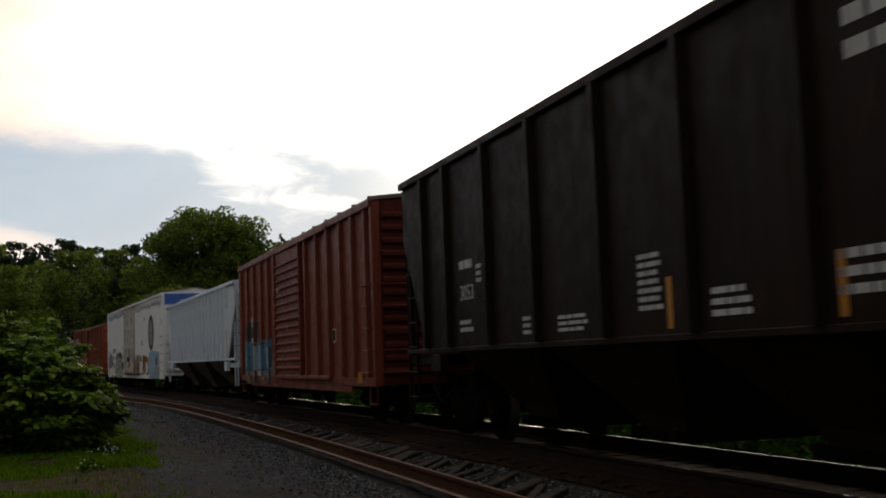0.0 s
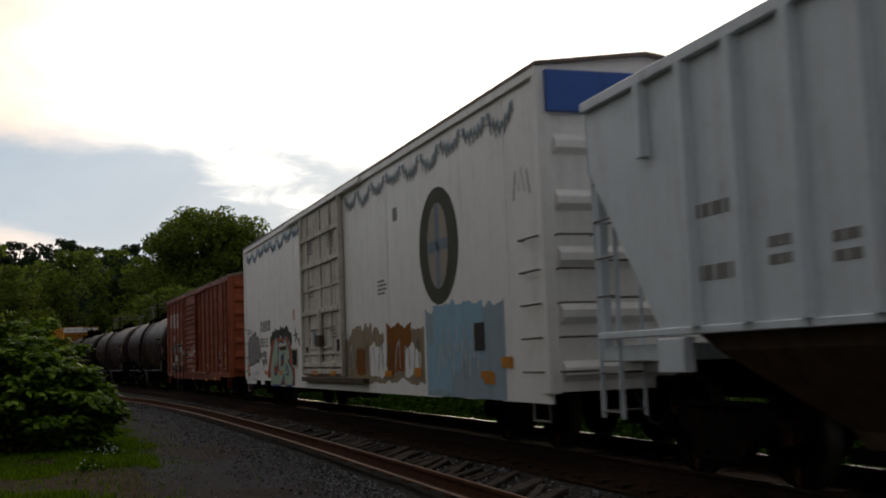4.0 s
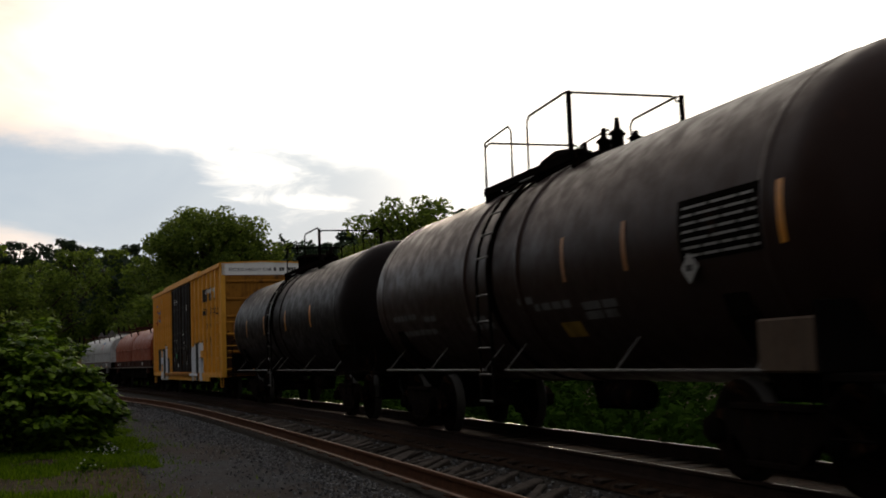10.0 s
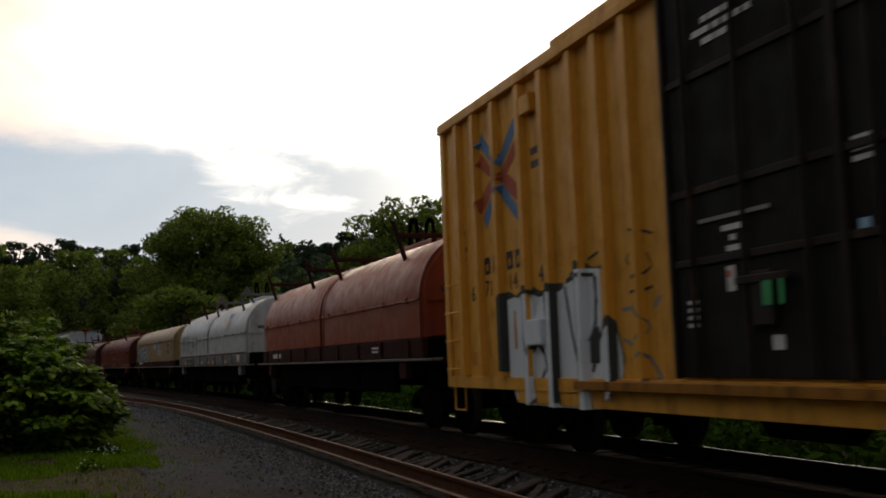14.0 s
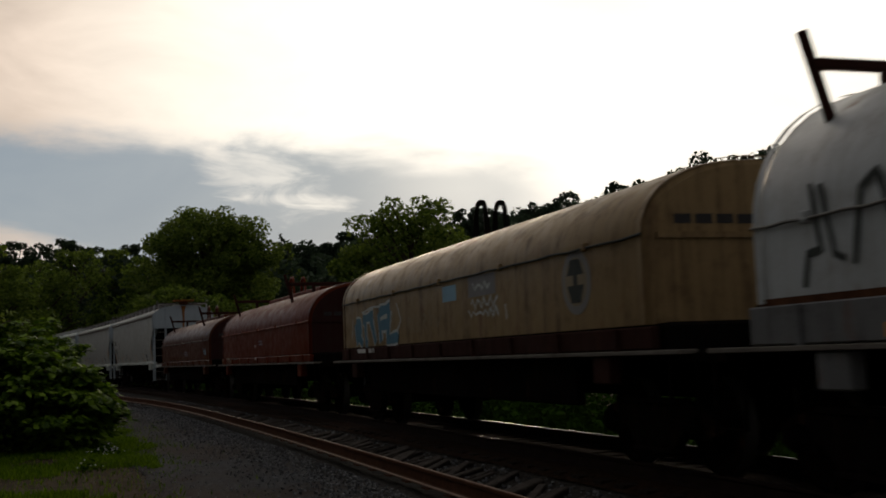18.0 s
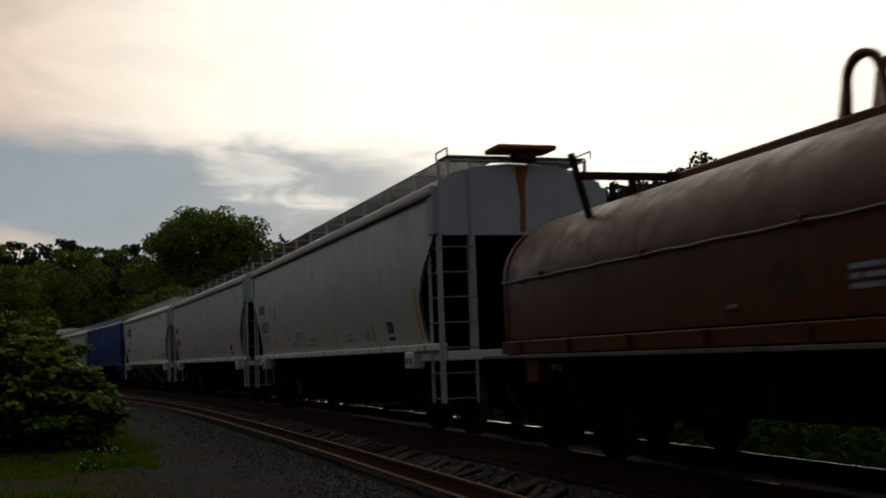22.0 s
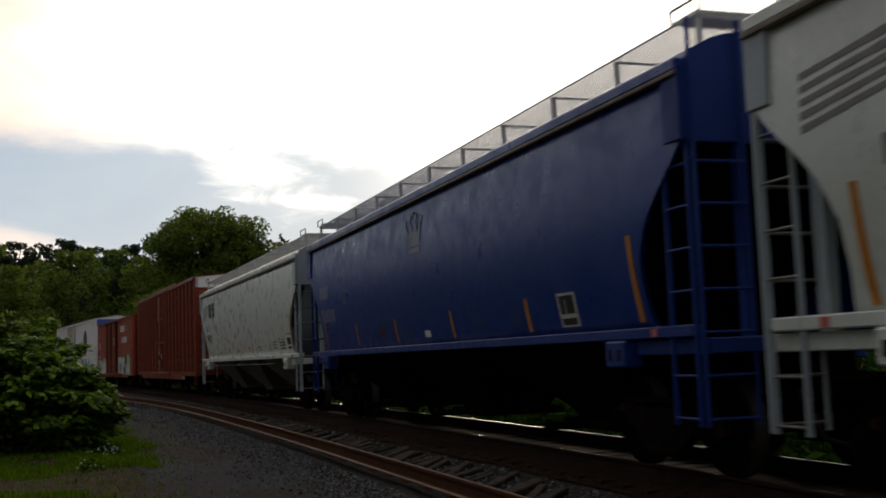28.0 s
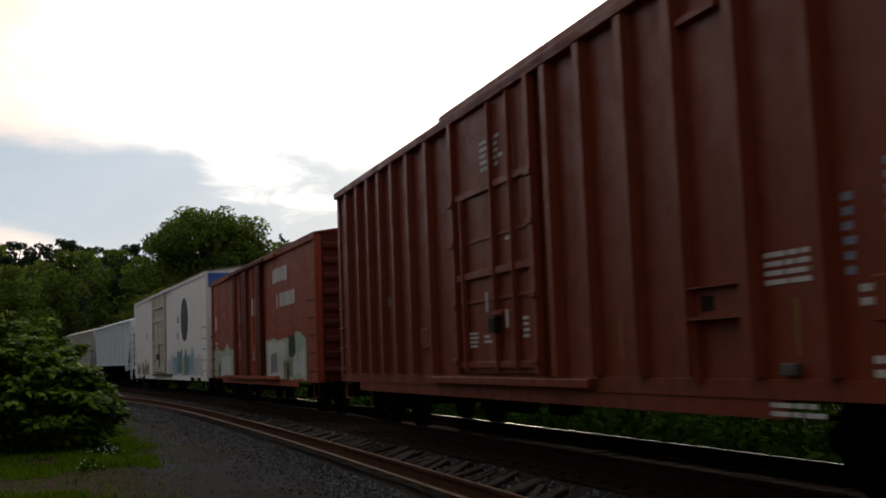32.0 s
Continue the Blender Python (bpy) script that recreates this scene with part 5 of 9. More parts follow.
    near = ((-5.12, 1.77, 0.62, 0.24, 3, "grey_mark"), (-6.2, 1.74, 0.62, 0.24, 3, "dim_mark"), (1.0, 2.20, 0.62, 0.15, 2, "red_mark"), (-1.25, 1.72, 0.42, 0.16, 2, "red_mark"), (-2.9, 1.71, 0.6, 0.16, 2, "grey_mark"), (-4.3, 1.66, 0.4, 0.10, 2, "grey_mark"), (0.75, 1.70, 0.6, 0.12, 2, "grey_mark"), (2.55, 1.74, 0.45, 0.20, 3, "red_mark"), (4.35, 1.66, 0.55, 0.10, 2, "grey_mark"), (6.6, 1.75, 0.5, 0.08, 1, "grey_mark"))
    for x, z, w, h, rows, m2 in near if grey else ( (-hl + 4.6, 1.75, 0.5, 0.2, 3, "grey_mark"), (hl - 3.3, 1.80, 0.4, 0.18, 3, "grey_mark"),
                                 (hl - 5.6, 1.72, 0.5, 0.18, 2, "grey_mark"), (hl - 5.0, 1.90, 0.35, 0.16, 3, "red_mark"), (1.0, 1.72, 0.8, 0.22, 2, "grey_mark"), (-2.6, 1.74, 0.6, 0.2, 2, "grey_mark")):
        if mat == "blue_hop":
            m2 = "faint_blue_mark"
        for i in range(rows):
            zz = z + h / 2 - (i + 0.5) * h / rows
            q = w * rng.uniform(0.6, 1.0)
            spray(car, m2, x - w / 2, x - w / 2 + q, lambda s, k=zz: k - h / rows * 0.28, lambda s, k=zz: k + h / rows * 0.28, surf, 0.005, 0.5, "stencil_line")
    return car, surf


# ---------------- covered hopper with posted sides ----------------
def posted_hopper(label, a, hl, mat, mids, posts, zt=4.05, covered=True, bays=(-4.6, 0, 4.6), cut=1.5, zb=1.46, bay_mat="frame_dark", trucks=1.75, lad="aqua_steel"):
    car = start_car("covered_hopper" if covered else "open_hopper", label, a)
    W = 1.49
    for sy in (1, -1):
        mb = MB()
        mb.prism([(-hl, zt), (hl, zt), (hl, 3.30), (hl - cut, zb), (-hl + cut, zb), (-hl, 3.30)], sy * (W - 0.05), sy * W, "y")
        part("side_sheet", mb, mat, car)
        part("top_chord", bx(-hl, hl, sy * (W - 0.03), sy * (W + 0.07), zt - 0.10, zt + 0.02, b=0.012), mat, car)
        part("side_sill", bx(-hl + 0.1, hl - 0.1, sy * (W - 0.08), sy * (W + 0.03), zb - 0.075, zb, b=0.01), mat, car)
        mb = MB()
        mb.prism([(-0.075, 0), (-0.055, 0.09), (0.055, 0.09), (0.075, 0)], zb, zt - 0.1, "z")
        me = mb.mesh("side_post", mat)
        mb = MB()
        mb.prism([(-0.075, 0), (-0.055, 0.09), (0.055, 0.09), (0.075, 0)], 3.2, zt - 0.1, "z")
        me2 = mb.mesh("side_post", mat)
        for x in posts:
            part("side_post", me if abs(x) < hl - cut else me2, "", car, at=pose(x, sy * W, 0, 0, 0, 0 if sy > 0 else 180))
    for sx in (1, -1):
        part("end_plate", bx(sx * (hl - 0.05), sx * hl, -W, W, 3.25, zt + 0.02, b=0.006), mat, car)
        mb = MB()
        mb.prism([(sx * (hl - 0.1), 3.30), (sx * (hl - 0.02), 3.30), (sx * (hl - 2.6), 1.40), (sx * (hl - 2.7), 1.45)], -1.42, 1.42, "y")
        part("slope_sheet", mb, mat if not covered else "aqua_steel", car)
        part("end_sill", bx(sx * (hl - 1.6), sx * (hl + 0.12), -1.42, 1.42, 1.16, 1.33, b=0.012), mat, car)
        for y in (-1.38, 1.38, 0.0):
            part("end_post", bx(sx * (hl - 0.09), sx * hl, y - 0.05, y + 0.05, 1.3, 3.3), mat, car)
        rungs = [0.62 + 0.42 * i for i in range(8)]
        add_ladder(car, sx * (hl - 0.46), sx * (hl + 0.02), 1.40, rungs, "rung" if covered else mat, 0.55, 3.75, mat, 0.05)
        add_ladder(car, sx * (hl + 0.02), sx * (hl + 0.02), (1.42, 0.90), rungs, "rung" if covered else mat, 0.55, 3.75, mat, 0.05)
        for sy in (1, -1):
            part("jacking_pad", bx(sx * (hl - 2.0), sx * (hl - 1.5), sy * 1.40, sy * 1.53, 1.05, zb - 0.1, b=0.01), mat, car)
    if covered:
        rf = MB()
        rf.prism([(-W, zt), (W, zt), (0.9, zt + 0.22), (-0.9, zt + 0.22)], -hl, hl, "x")
        part("roof", rf, mat, car)
        for sy in (1, -1):
            mb = MB()
            mb.box(-hl, hl, sy * 0.08, sy * 0.42, zt + 0.30, zt + 0.33)
            for i in range(10):
                x = -hl + 0.05 + i * (2 * hl - 0.1) / 9
                mb.box(x - 0.02, x + 0.02, sy * 0.30, sy * 0.34, zt + 0.18, zt + 0.31)
            part("running_board", mb, "galv", car)
        for sx in (1, -1):
            part("end_walkway", bx(sx * (hl - 0.4), sx * (hl + 0.05), -0.9, 0.9, zt + 0.335, zt + 0.36), "galv", car)
    else:
        for i in range(5):
            x = -hl + 2.6 + i * (2 * hl - 5.2) / 4
            part("cross_ridge", bx(x - 0.06, x + 0.06, -W + 0.03, W - 0.03, 1.5, 1.9), mat, car)
    for x in bays:
        wide = (2 * hl - 5.2) / len(bays) / 2
        mb = MB()
        rows = []
        for z, wx, wy in ((zb, wide, 1.44), (1.25, wide * 0.85, 1.36), (0.55, 0.6, 0.8), (0.40, 0.5, 0.75)):
            rows.append([(x - wx, -wy, z), (x + wx, -wy, z), (x + wx, wy, z), (x - wx, wy, z)])
        mb.grid(rows, False, True)
        b = part("hopper_bay", mb, bay_mat, car)
        part("outlet_gate", bx(x - 0.7, x + 0.7, -0.8, 0.8, 0.28, 0.40, b=0.015), "frame_dark", b)
    part("centre_sill", bx(-hl, hl, -0.28, 0.28, 0.74, 1.2, b=0.02), "frame_dark", car)
    for x in (-hl + trucks, hl - trucks):
        add_truck(car, x)
    for x, e in zip(mids, (-hl, hl)):
        add_coupler(car, e, x - a)
    return car, (lambda x, z: W + (0.09 if any(abs(x - p) < 0.06 for p in posts) else 0.0))


# ---------------- tank car ----------------
def tank_car(label, a, hl, mids, R=1.50, axis=2.38, dome=False, amber=(), placard=True, seed=0):
    car = start_car("tank_car", label, a)
    prof = []
    head = 0.75
    for k in range(9):
        t = math.pi / 2 * k / 8
        prof.append((-hl + head - head * math.cos(t), R * math.sin(t) ** 0.8 if k else 0.0))
    prof += [(q, R) for q in np.linspace(-hl + head + 0.4, hl - head - 0.4, 12)]
    for k in range(9):
        t = math.pi / 2 * (1 - k / 8)
        prof.append((hl - head + head * math.cos(t), R * math.sin(t) ** 0.8 if k < 8 else 0.0))
    mb = MB()
    mb.disc_body(prof, "x", 64, (0, 0, axis))
    shell = "tank_black" if dome else "tank"
    part("tank", mb, shell, car)
    for x in (-hl + head + 0.35, hl - head - 0.35, -0.62, 1.45):
        mb = MB()
        up = 0.028 if abs(x) < 2 else 0.009
        mb.disc_body([(-0.07, R + 0.001), (-0.03, R + up), (0.03, R + up), (0.07, R + 0.001)], "x", 64, (x, 0, axis))
        part("weld_seam", mb, shell, car)
    # saddle band at the middle
    mb = MB()
    mb.disc_body([(-0.10, R + 0.001), (-0.10, R + 0.016), (0.10, R + 0.016), (0.10, R + 0.001)], "x", 64, (0.42, 0, axis))
    part("band", mb, "frame_dark", car)
    # top platform with rails
    o = -0.5 if dome else -0.05
    pz, front = 3.84, -2.1 if dome else -1.1
    pl = MB()
    for sy in (1, -1):
        pl.box(front + o, 2.3 + o, sy * 0.80, sy * 0.84, pz - 0.09, pz + 0.02)
        for x in (front + 0.1, 0.2, 2.2):
            pl.box(x + o - 0.04, x + o + 0.04, sy * 0.34, sy * 0.84, pz - 0.22, pz - 0.02)
    pf = part("platform", pl, "frame_dark", car)
    for y in (0.36, 0.48, 0.60, 0.72, -0.41, -0.53, -0.65, -0.77):
        part("slat", bx(front + o, 2.3 + o, y, y + 0.05, pz - 0.02, pz + 0.015), "frame_dark", pf)
    if dome:
        hoops = ([(1.95, 0), (1.95, 0.76), (0.70, 0.80), (0.56, 0.72), (0.56, 0.42)], [(-0.42, 0), (-0.42, 0.80), (-0.55, 0.86), (-1.95, 0.86), (-2.05, 0.78), (-2.05, 0)])
        cross = ((1.95, 0.74), (-2.05, 0.78))
    else:
        hoops = ([(2.22, 0), (2.22, 0.74), (1.22, 0.80), (1.12, 0.72), (1.12, 0)], [(0.50, 0), (0.50, 0.70), (0.42, 0.78), (-0.70, 0.82), (-0.86, 0.82)])
        cross = ((2.22, 0.74), (-0.86, 0.82))
    steel = "rung" if not dome else "frame_dark"
    for sy in (1, -1):
        for pts in hoops:
            mb = MB()
            mb.tube([(x + o, sy * 0.82, pz + z) for x, z in pts], 0.02, 6)
            part("handrail", mb, steel, pf)
        mb = MB()
        mb.box(cross[1][0] + o - 0.13, cross[1][0] + o - 0.05, sy * 0.80, sy * 0.86, pz - 0.1, pz + 0.82, 0.01)
        part("corner_post", mb, "frame_dark", pf)
    for x, z in cross:
        mb = MB()
        mb.tube([(x + o, -0.82, pz + z - 0.08), (x + o, -0.74, pz + z), (x + o, 0.74, pz + z), (x + o, 0.82, pz + z - 0.08)], 0.02, 6)
        part("cross_rail", mb, steel, pf)
    mb = MB()
    if dome:
        mb.disc_body([(3.7, 0.0), (3.7, 0.56), (4.20, 0.56), (4.22, 0.61), (4.27, 0.61), (4.32, 0.45), (4.32, 0)], "z", 24, (1.1, 0, 0))
    else:
        mb.disc_body([(3.7, 0.0), (3.7, 0.38), (4.0, 0.38), (4.03, 0.44), (4.07, 0.44), (4.22, 0.24), (4.25, 0)], "z", 20, (0.85, 0, 0))
    part("manway", mb, "frame_dark", car)
    for x, h in ((0.1, 0.36), (-0.5, 0.44), (-0.9, 0.50), (-1.4, 0.22)):
        mb = MB()
        mb.disc_body([(3.75, 0.0), (3.75, 0.09), (3.85 + h * 0.5, 0.09), (3.85 + h * 0.55, 0.13), (3.85 + h * 0.7, 0.05), (3.85 + h, 0.035), (3.85 + h, 0)], "z", 10, (x, 0.1, 0))
        part("valve", mb, "frame_dark", car)
    # ladder on the near flank at the middle
    st, zs = MB(), []
    for x in (0.18, 0.66):
        st.tube([(x, 1.58, 0.62), (x, 1.60, 2.4)] + [(x, (R + 0.09) * math.cos(t), axis + (R + 0.09) * math.sin(t)) for t in np.linspace(0.1, 1.05, 7)], 0.025, 6)
    lad = part("ladder", st, "frame_dark", car)
    r = MB()
    r.tube([(0.18, 0, 0), (0.66, 0, 0)], 0.016, 6)
    me = r.mesh("rung", "rung_dim")
    for z in np.arange(0.66, 2.4, 0.36):
        part("rung", me, "", lad, at=(0, 1.60, z))
    for t in np.linspace(0.15, 1.0, 5):
        part("rung", me, "", lad, at=(0, (R + 0.10) * math.cos(t), axis + (R + 0.10) * math.sin(t)))
    # long pipe rail at the foot, saddles, stub sills, end platforms
    for sy in (1, -1):
        mb = MB()
        for x0, x1 in ((-hl + 1.3, 0.05), (0.8, hl - 1.15)):
            mb.tube([(x0, sy * 1.46, 1.07), (x1, sy * 1.46, 1.07)], 0.02, 6)
        for x in (-hl + 1.4, -3.2, 0.0, 0.85, 3.4, hl - 1.3):
            mb.tube([(x, sy * 1.46, 1.07), (x, sy * 1.15, 1.42)], 0.014, 6)
        part("safety_rail", mb, "rung_dim", car)
    for sx in (1, -1):
        mb = MB()
        mb.prism([(-1.3, 1.55), (-1.42, 1.95), (-0.9, 1.15), (-0.5, 0.95), (0.5, 0.95), (0.9, 1.15), (1.42, 1.95), (1.3, 1.55), (0.8, 0.80), (-0.8, 0.80)], sx * (hl - 2.0), sx * (hl - 1.6), "x")
        part("saddle", mb, "frame_dark", car)
        part("stub_sill", bx(sx * (hl - 3.0), sx * (hl + 0.35), -0.3, 0.3, 0.72, 1.02, b=0.02), "frame_dark", car)
        part("end_platform", bx(sx * (hl - 0.55), sx * (hl + 0.3), -1.45, 1.45, 0.98, 1.05, b=0.01), "frame_dark", car)
        part("shield_plate", bx(sx * (hl - 0.50), sx * (hl - 0.44), 0.85, 1.52, 1.05, 1.62, b=0.01), "frame_dark", car)
        mb = MB()
        mb.tube([(sx * (hl + 0.25), 1.42, 1.03), (sx * (hl + 0.25), 1.42, 2.05), (sx * (hl + 0.25), 0.9, 2.10), (sx * (hl + 0.25), -0.9, 2.10), (sx * (hl + 0.25), -1.42, 2.05), (sx * (hl + 0.25), -1.42, 1.03)], 0.022, 6)
        part("end_rail", mb, "frame_dark", car)
        add_step(car, sx * (hl - 0.5), sx * (hl + 0.05), 1.44, 0.55, 1.02, "frame_dark")
        add_truck(car, sx * (hl - 1.8))
    mb = MB()
    mb.disc_body([(-0.45, 0), (-0.45, 0.18), (0.45, 0.18), (0.45, 0)], "x", 14, (-1.8, 0.6, 0.75))
    part("air_reservoir", mb, "frame_dark", car)
    mb = MB()
    mb.disc_body([(0.5, 0.0), (0.5, 0.12), (0.72, 0.16), (0.95, 0.22), (0.95, 0)], "z", 12, (0, 0, 0))
    part("bottom_outlet", mb, "frame_dark", car)
    for x, e in zip(mids, (-hl, hl)):
        add_coupler(car, e, x - a)

    def surf(x, z):
        return math.sqrt(max(0.01, R * R - (z - axis) ** 2)) + 0.003
    for x in amber:
        spray(car, "amber" if dome or x < -6 else "dim_amber", x - (0.06 if dome else 0.045), x + (0.06 if dome else 0.045), lambda q: 2.10, lambda q: 2.62, surf, 0.006, 0.12, "reflector")
    rng = random.Random(seed)
    if placard:
        # framed table of stencilled lines near the front, hazard diamonds, a rusty valve box
        spray(car, "frame_dark", -4.72, -6.12, lambda q: 2.08, lambda q: 2.66, surf, 0.004, 0.1, "table_ground")
        for i in range(7):
            z = 2.58 - 0.075 * i
            u = -4.80
            while u > -5.95:
                q = rng.uniform(0.18, 0.45)
                spray(car, "grey_mark", u, max(-6.02, u - q), lambda w: z - 0.012, lambda w: z + 0.012, surf, 0.007, 0.3, "stencil_line")
                u -= q + 0.05
        for x, z, r in ((-4.87 if amber else -6.75, 2.02, 0.15), (-5.6, 1.26, 0.17)):
            yy = surf(min(6.4, abs(x)), z)
            mb = MB()
            mb.prism([(x + r, z), (x, z + r), (x - r, z), (x, z - r)], min(1.50, yy + 0.02), min(1.50, yy + 0.02) + 0.012)
            d = part("placard", mb, "grey_mark", car, "grimy white diamond hazard placard")
            mb = MB()
            mb.box(x - r * 0.4, x + r * 0.4, min(1.50, yy + 0.02) + 0.013, min(1.50, yy + 0.02) + 0.016, z - 0.03, z + 0.03)
            part("placard_print", mb, "black_mark", d)
        part("valve_box", bx(-6.75, -5.85, 1.30, 1.47, 1.05, 1.50, b=0.02), "bay_rust", car, "rusty box at the end platform")
    for x, z, w, rows in ((4.9, 1.97, 1.3, 1), (3.5, 1.90, 0.5, 1), (4.3, 1.70, 1.7, 1), (1.3, 1.80, 0.75, 2), (-1.4, 1.85, 0.9, 1), (-0.7, 1.95, 0.5, 1), (-2.6, 1.80, 0.6, 2)):
        for i in range(rows):
            zz = z - 0.11 * i
            u = x + w / 2
            while u > x - w / 2:
                q = rng.uniform(0.12, 0.30) * (1.6 if rows == 2 else 1)
                spray(car, "dim_mark" if not dome else "faint_mark", u, u - q, lambda s: zz - 0.045, lambda s: zz + 0.045, surf, 0.005, 0.4, "stencil_bar")
                u -= q + 0.07
    if not dome:
        spray(car, "dim_yellow", -1.50, -2.05, lambda s: 1.46, lambda s: 1.64, surf, 0.005, 0.3, "faded_label")
    return car, surf


# ---------------- coil car ----------------
def coil_car(label, a, hl, mids, mat, end_mat, top=3.45, hoods=2, seam=2.28, sill_mat=None, posts=(), loops=(), rope="rung", W=1.47, peaks=(), zb=1.62):
    """A trough on trucks under lift-off hoods. posts: places of the lifting brackets; loops: of the stacking hoops."""
    car = start_car("coil_car", label, a)
    sm_ = sill_mat or "sill_grime"
    dz = 0.09 if hoods == 1 else 0.0
    top -= dz

    def surf(x, z):
        if z <= seam:
            return W
        return W * math.sqrt(max(0.0, 1 - ((z - seam) / (top - seam)) ** 2.4))
    ts = np.linspace(0, 1, 11)
    arc = [(W * math.cos(t * math.pi / 2) ** 0.85 if t < 1 else 0.0, seam + (top - seam) * math.sin(t * math.pi / 2)) for t in ts]
    half = [(W, zb)] + arc
    outline = half + [(-y, z) for y, z in half[-2::-1]]
    spans = [(-hl, hl)] if hoods == 1 else [(-hl, -0.12), (0.12, hl)]
    for x0, x1 in spans:
        mb = MB()
        rows = []
        for x, k in ((x0, 0.93), (x0 + 0.03, 0.985), (x0 + 0.12, 1.0)) + tuple((x0 + (x1 - x0) * f, 1.0) for f in (0.2, 0.4, 0.6, 0.8)) + ((x1 - 0.12, 1.0), (x1 - 0.03, 0.985), (x1, 0.93)):
            rows.append([(x, y * k, zb + (z - zb) * k) for y, z in outline])
        mb.grid(rows, True)
        hood = part("hood", mb, mat, car)
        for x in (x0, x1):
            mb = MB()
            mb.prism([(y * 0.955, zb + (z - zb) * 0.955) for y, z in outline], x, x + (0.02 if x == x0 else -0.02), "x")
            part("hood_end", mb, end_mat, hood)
            o = -0.02 if x == x0 else 0.02
            if abs(x) > 1:
                part("end_stiffener", bx(x, x + 1.5 * o, -W * 0.9, W * 0.9, seam - 0.05, seam + 0.01), end_mat, hood)
                for i in range(9):
                    part("stencil_bar", bx(x, x + 0.2 * o, -1.10 + 0.25 * i, -0.90 + 0.25 * i, seam + 0.10, seam + 0.20), "dim_mark" if end_mat == "coil_grey" else "faint_mark", hood)
        for x in (x0 + 0.06, x1 - 0.06):
            mb = MB()
            rows = [[(x + d, y * 1.012, zb + (z - zb) * 1.012) for y, z in outline] for d in (-0.05, 0.05)]
            mb.grid(rows, True)
            part("hood_rim", mb, mat, hood)
        for sy in (1, -1):
            mb = MB()
            n = 30
            mb.tube([(x0 + (x1 - x0) * i / n, sy * (W + 0.03), seam - 0.01 - 0.02 * abs(math.sin(i * 1.9))) for i in range(n + 1)], 0.016, 5)
            part("tie_cable", mb, rope, hood)
            for i in range(5):
                x = x0 + (x1 - x0) * (i + 0.5) / 5
                part("cable_clip", bx(x - 0.04, x + 0.04, sy * W, sy * (W + 0.05), seam - 0.06, seam + 0.04, b=0.01), mat, hood)
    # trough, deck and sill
    # Trough and bulkheads near-black, the shade below the hoods put in the colour.
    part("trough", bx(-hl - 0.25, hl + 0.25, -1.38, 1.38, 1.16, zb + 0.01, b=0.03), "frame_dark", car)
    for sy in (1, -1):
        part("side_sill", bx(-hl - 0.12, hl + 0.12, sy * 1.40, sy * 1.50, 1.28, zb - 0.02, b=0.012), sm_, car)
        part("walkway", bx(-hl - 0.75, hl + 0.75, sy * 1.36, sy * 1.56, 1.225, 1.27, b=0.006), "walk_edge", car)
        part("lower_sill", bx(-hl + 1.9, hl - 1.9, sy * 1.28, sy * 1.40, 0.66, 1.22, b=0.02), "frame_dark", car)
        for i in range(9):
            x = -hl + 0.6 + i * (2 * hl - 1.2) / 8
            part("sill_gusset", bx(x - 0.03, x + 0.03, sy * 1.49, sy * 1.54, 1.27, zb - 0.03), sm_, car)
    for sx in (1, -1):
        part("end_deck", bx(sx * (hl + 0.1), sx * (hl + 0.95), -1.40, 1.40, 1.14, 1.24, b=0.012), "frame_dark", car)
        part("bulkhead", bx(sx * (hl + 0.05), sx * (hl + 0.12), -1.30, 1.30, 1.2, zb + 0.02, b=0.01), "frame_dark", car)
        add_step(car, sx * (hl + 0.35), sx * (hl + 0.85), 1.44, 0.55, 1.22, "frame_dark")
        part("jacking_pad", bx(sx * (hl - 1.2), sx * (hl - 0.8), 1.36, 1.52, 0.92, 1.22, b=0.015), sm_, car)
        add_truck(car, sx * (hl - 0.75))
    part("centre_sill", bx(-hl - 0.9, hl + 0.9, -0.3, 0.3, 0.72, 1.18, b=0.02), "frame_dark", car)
    # lifting brackets on the hood: raked side posts, a beam across, short struts; some with a peaked plate
    for x, peaked in [(v, False) for v in posts] + [(v, True) for v in peaks]:
        zt, zc = (3.62, 3.57) if peaked else (3.64, 3.38)
        lift = top - 3.21 if not peaked else 0.0
        for sy in (1, -1):
            mb = MB()
            mb.tube([(x, sy * 1.07, 2.62 + lift), (x, sy * (1.28 if peaked else 1.35), zt + lift * 0.6)], 0.048, 4)
            mb.box(x - 0.13, x + 0.13, sy * 0.98, sy * 1.20, 2.66 + lift, 2.75 + lift, 0.02)
            br = part("lifting_bracket", mb, "rung_dim" if peaked else "sill_grime", car)
            mb = MB()
            if peaked:
                mb.tube([(x, sy * 1.06, 3.66), (x, sy * 0.70, 3.10)], 0.045, 4)
                mb.prism([(sy * 1.20, 3.56), (sy * 1.08, 3.84), (sy * 1.00, 3.84), (sy * 0.86, 3.56)], x - 0.03, x + 0.03, "x")
            else:
                mb.box(x - 0.045, x + 0.045, sy * 0.52, sy * 0.60, top - 0.25, zc + lift * 0.6)
            part("bracket_strut", mb, "rung_dim" if peaked else "sill_grime", br)
        part("cross_beam", bx(x - 0.05, x + 0.05, -1.27, 1.27, zc - 0.05 + lift * 0.6, zc + 0.04 + lift * 0.6, b=0.012), "rung_dim" if peaked else "sill_grime", car)
    if hoods == 1 and posts:
        part("ridge_beam", bx(min(posts) + 0.5, max(posts) - 0.6, -0.26, 0.26, top - 0.06, top + 0.14, b=0.02), mat, car)
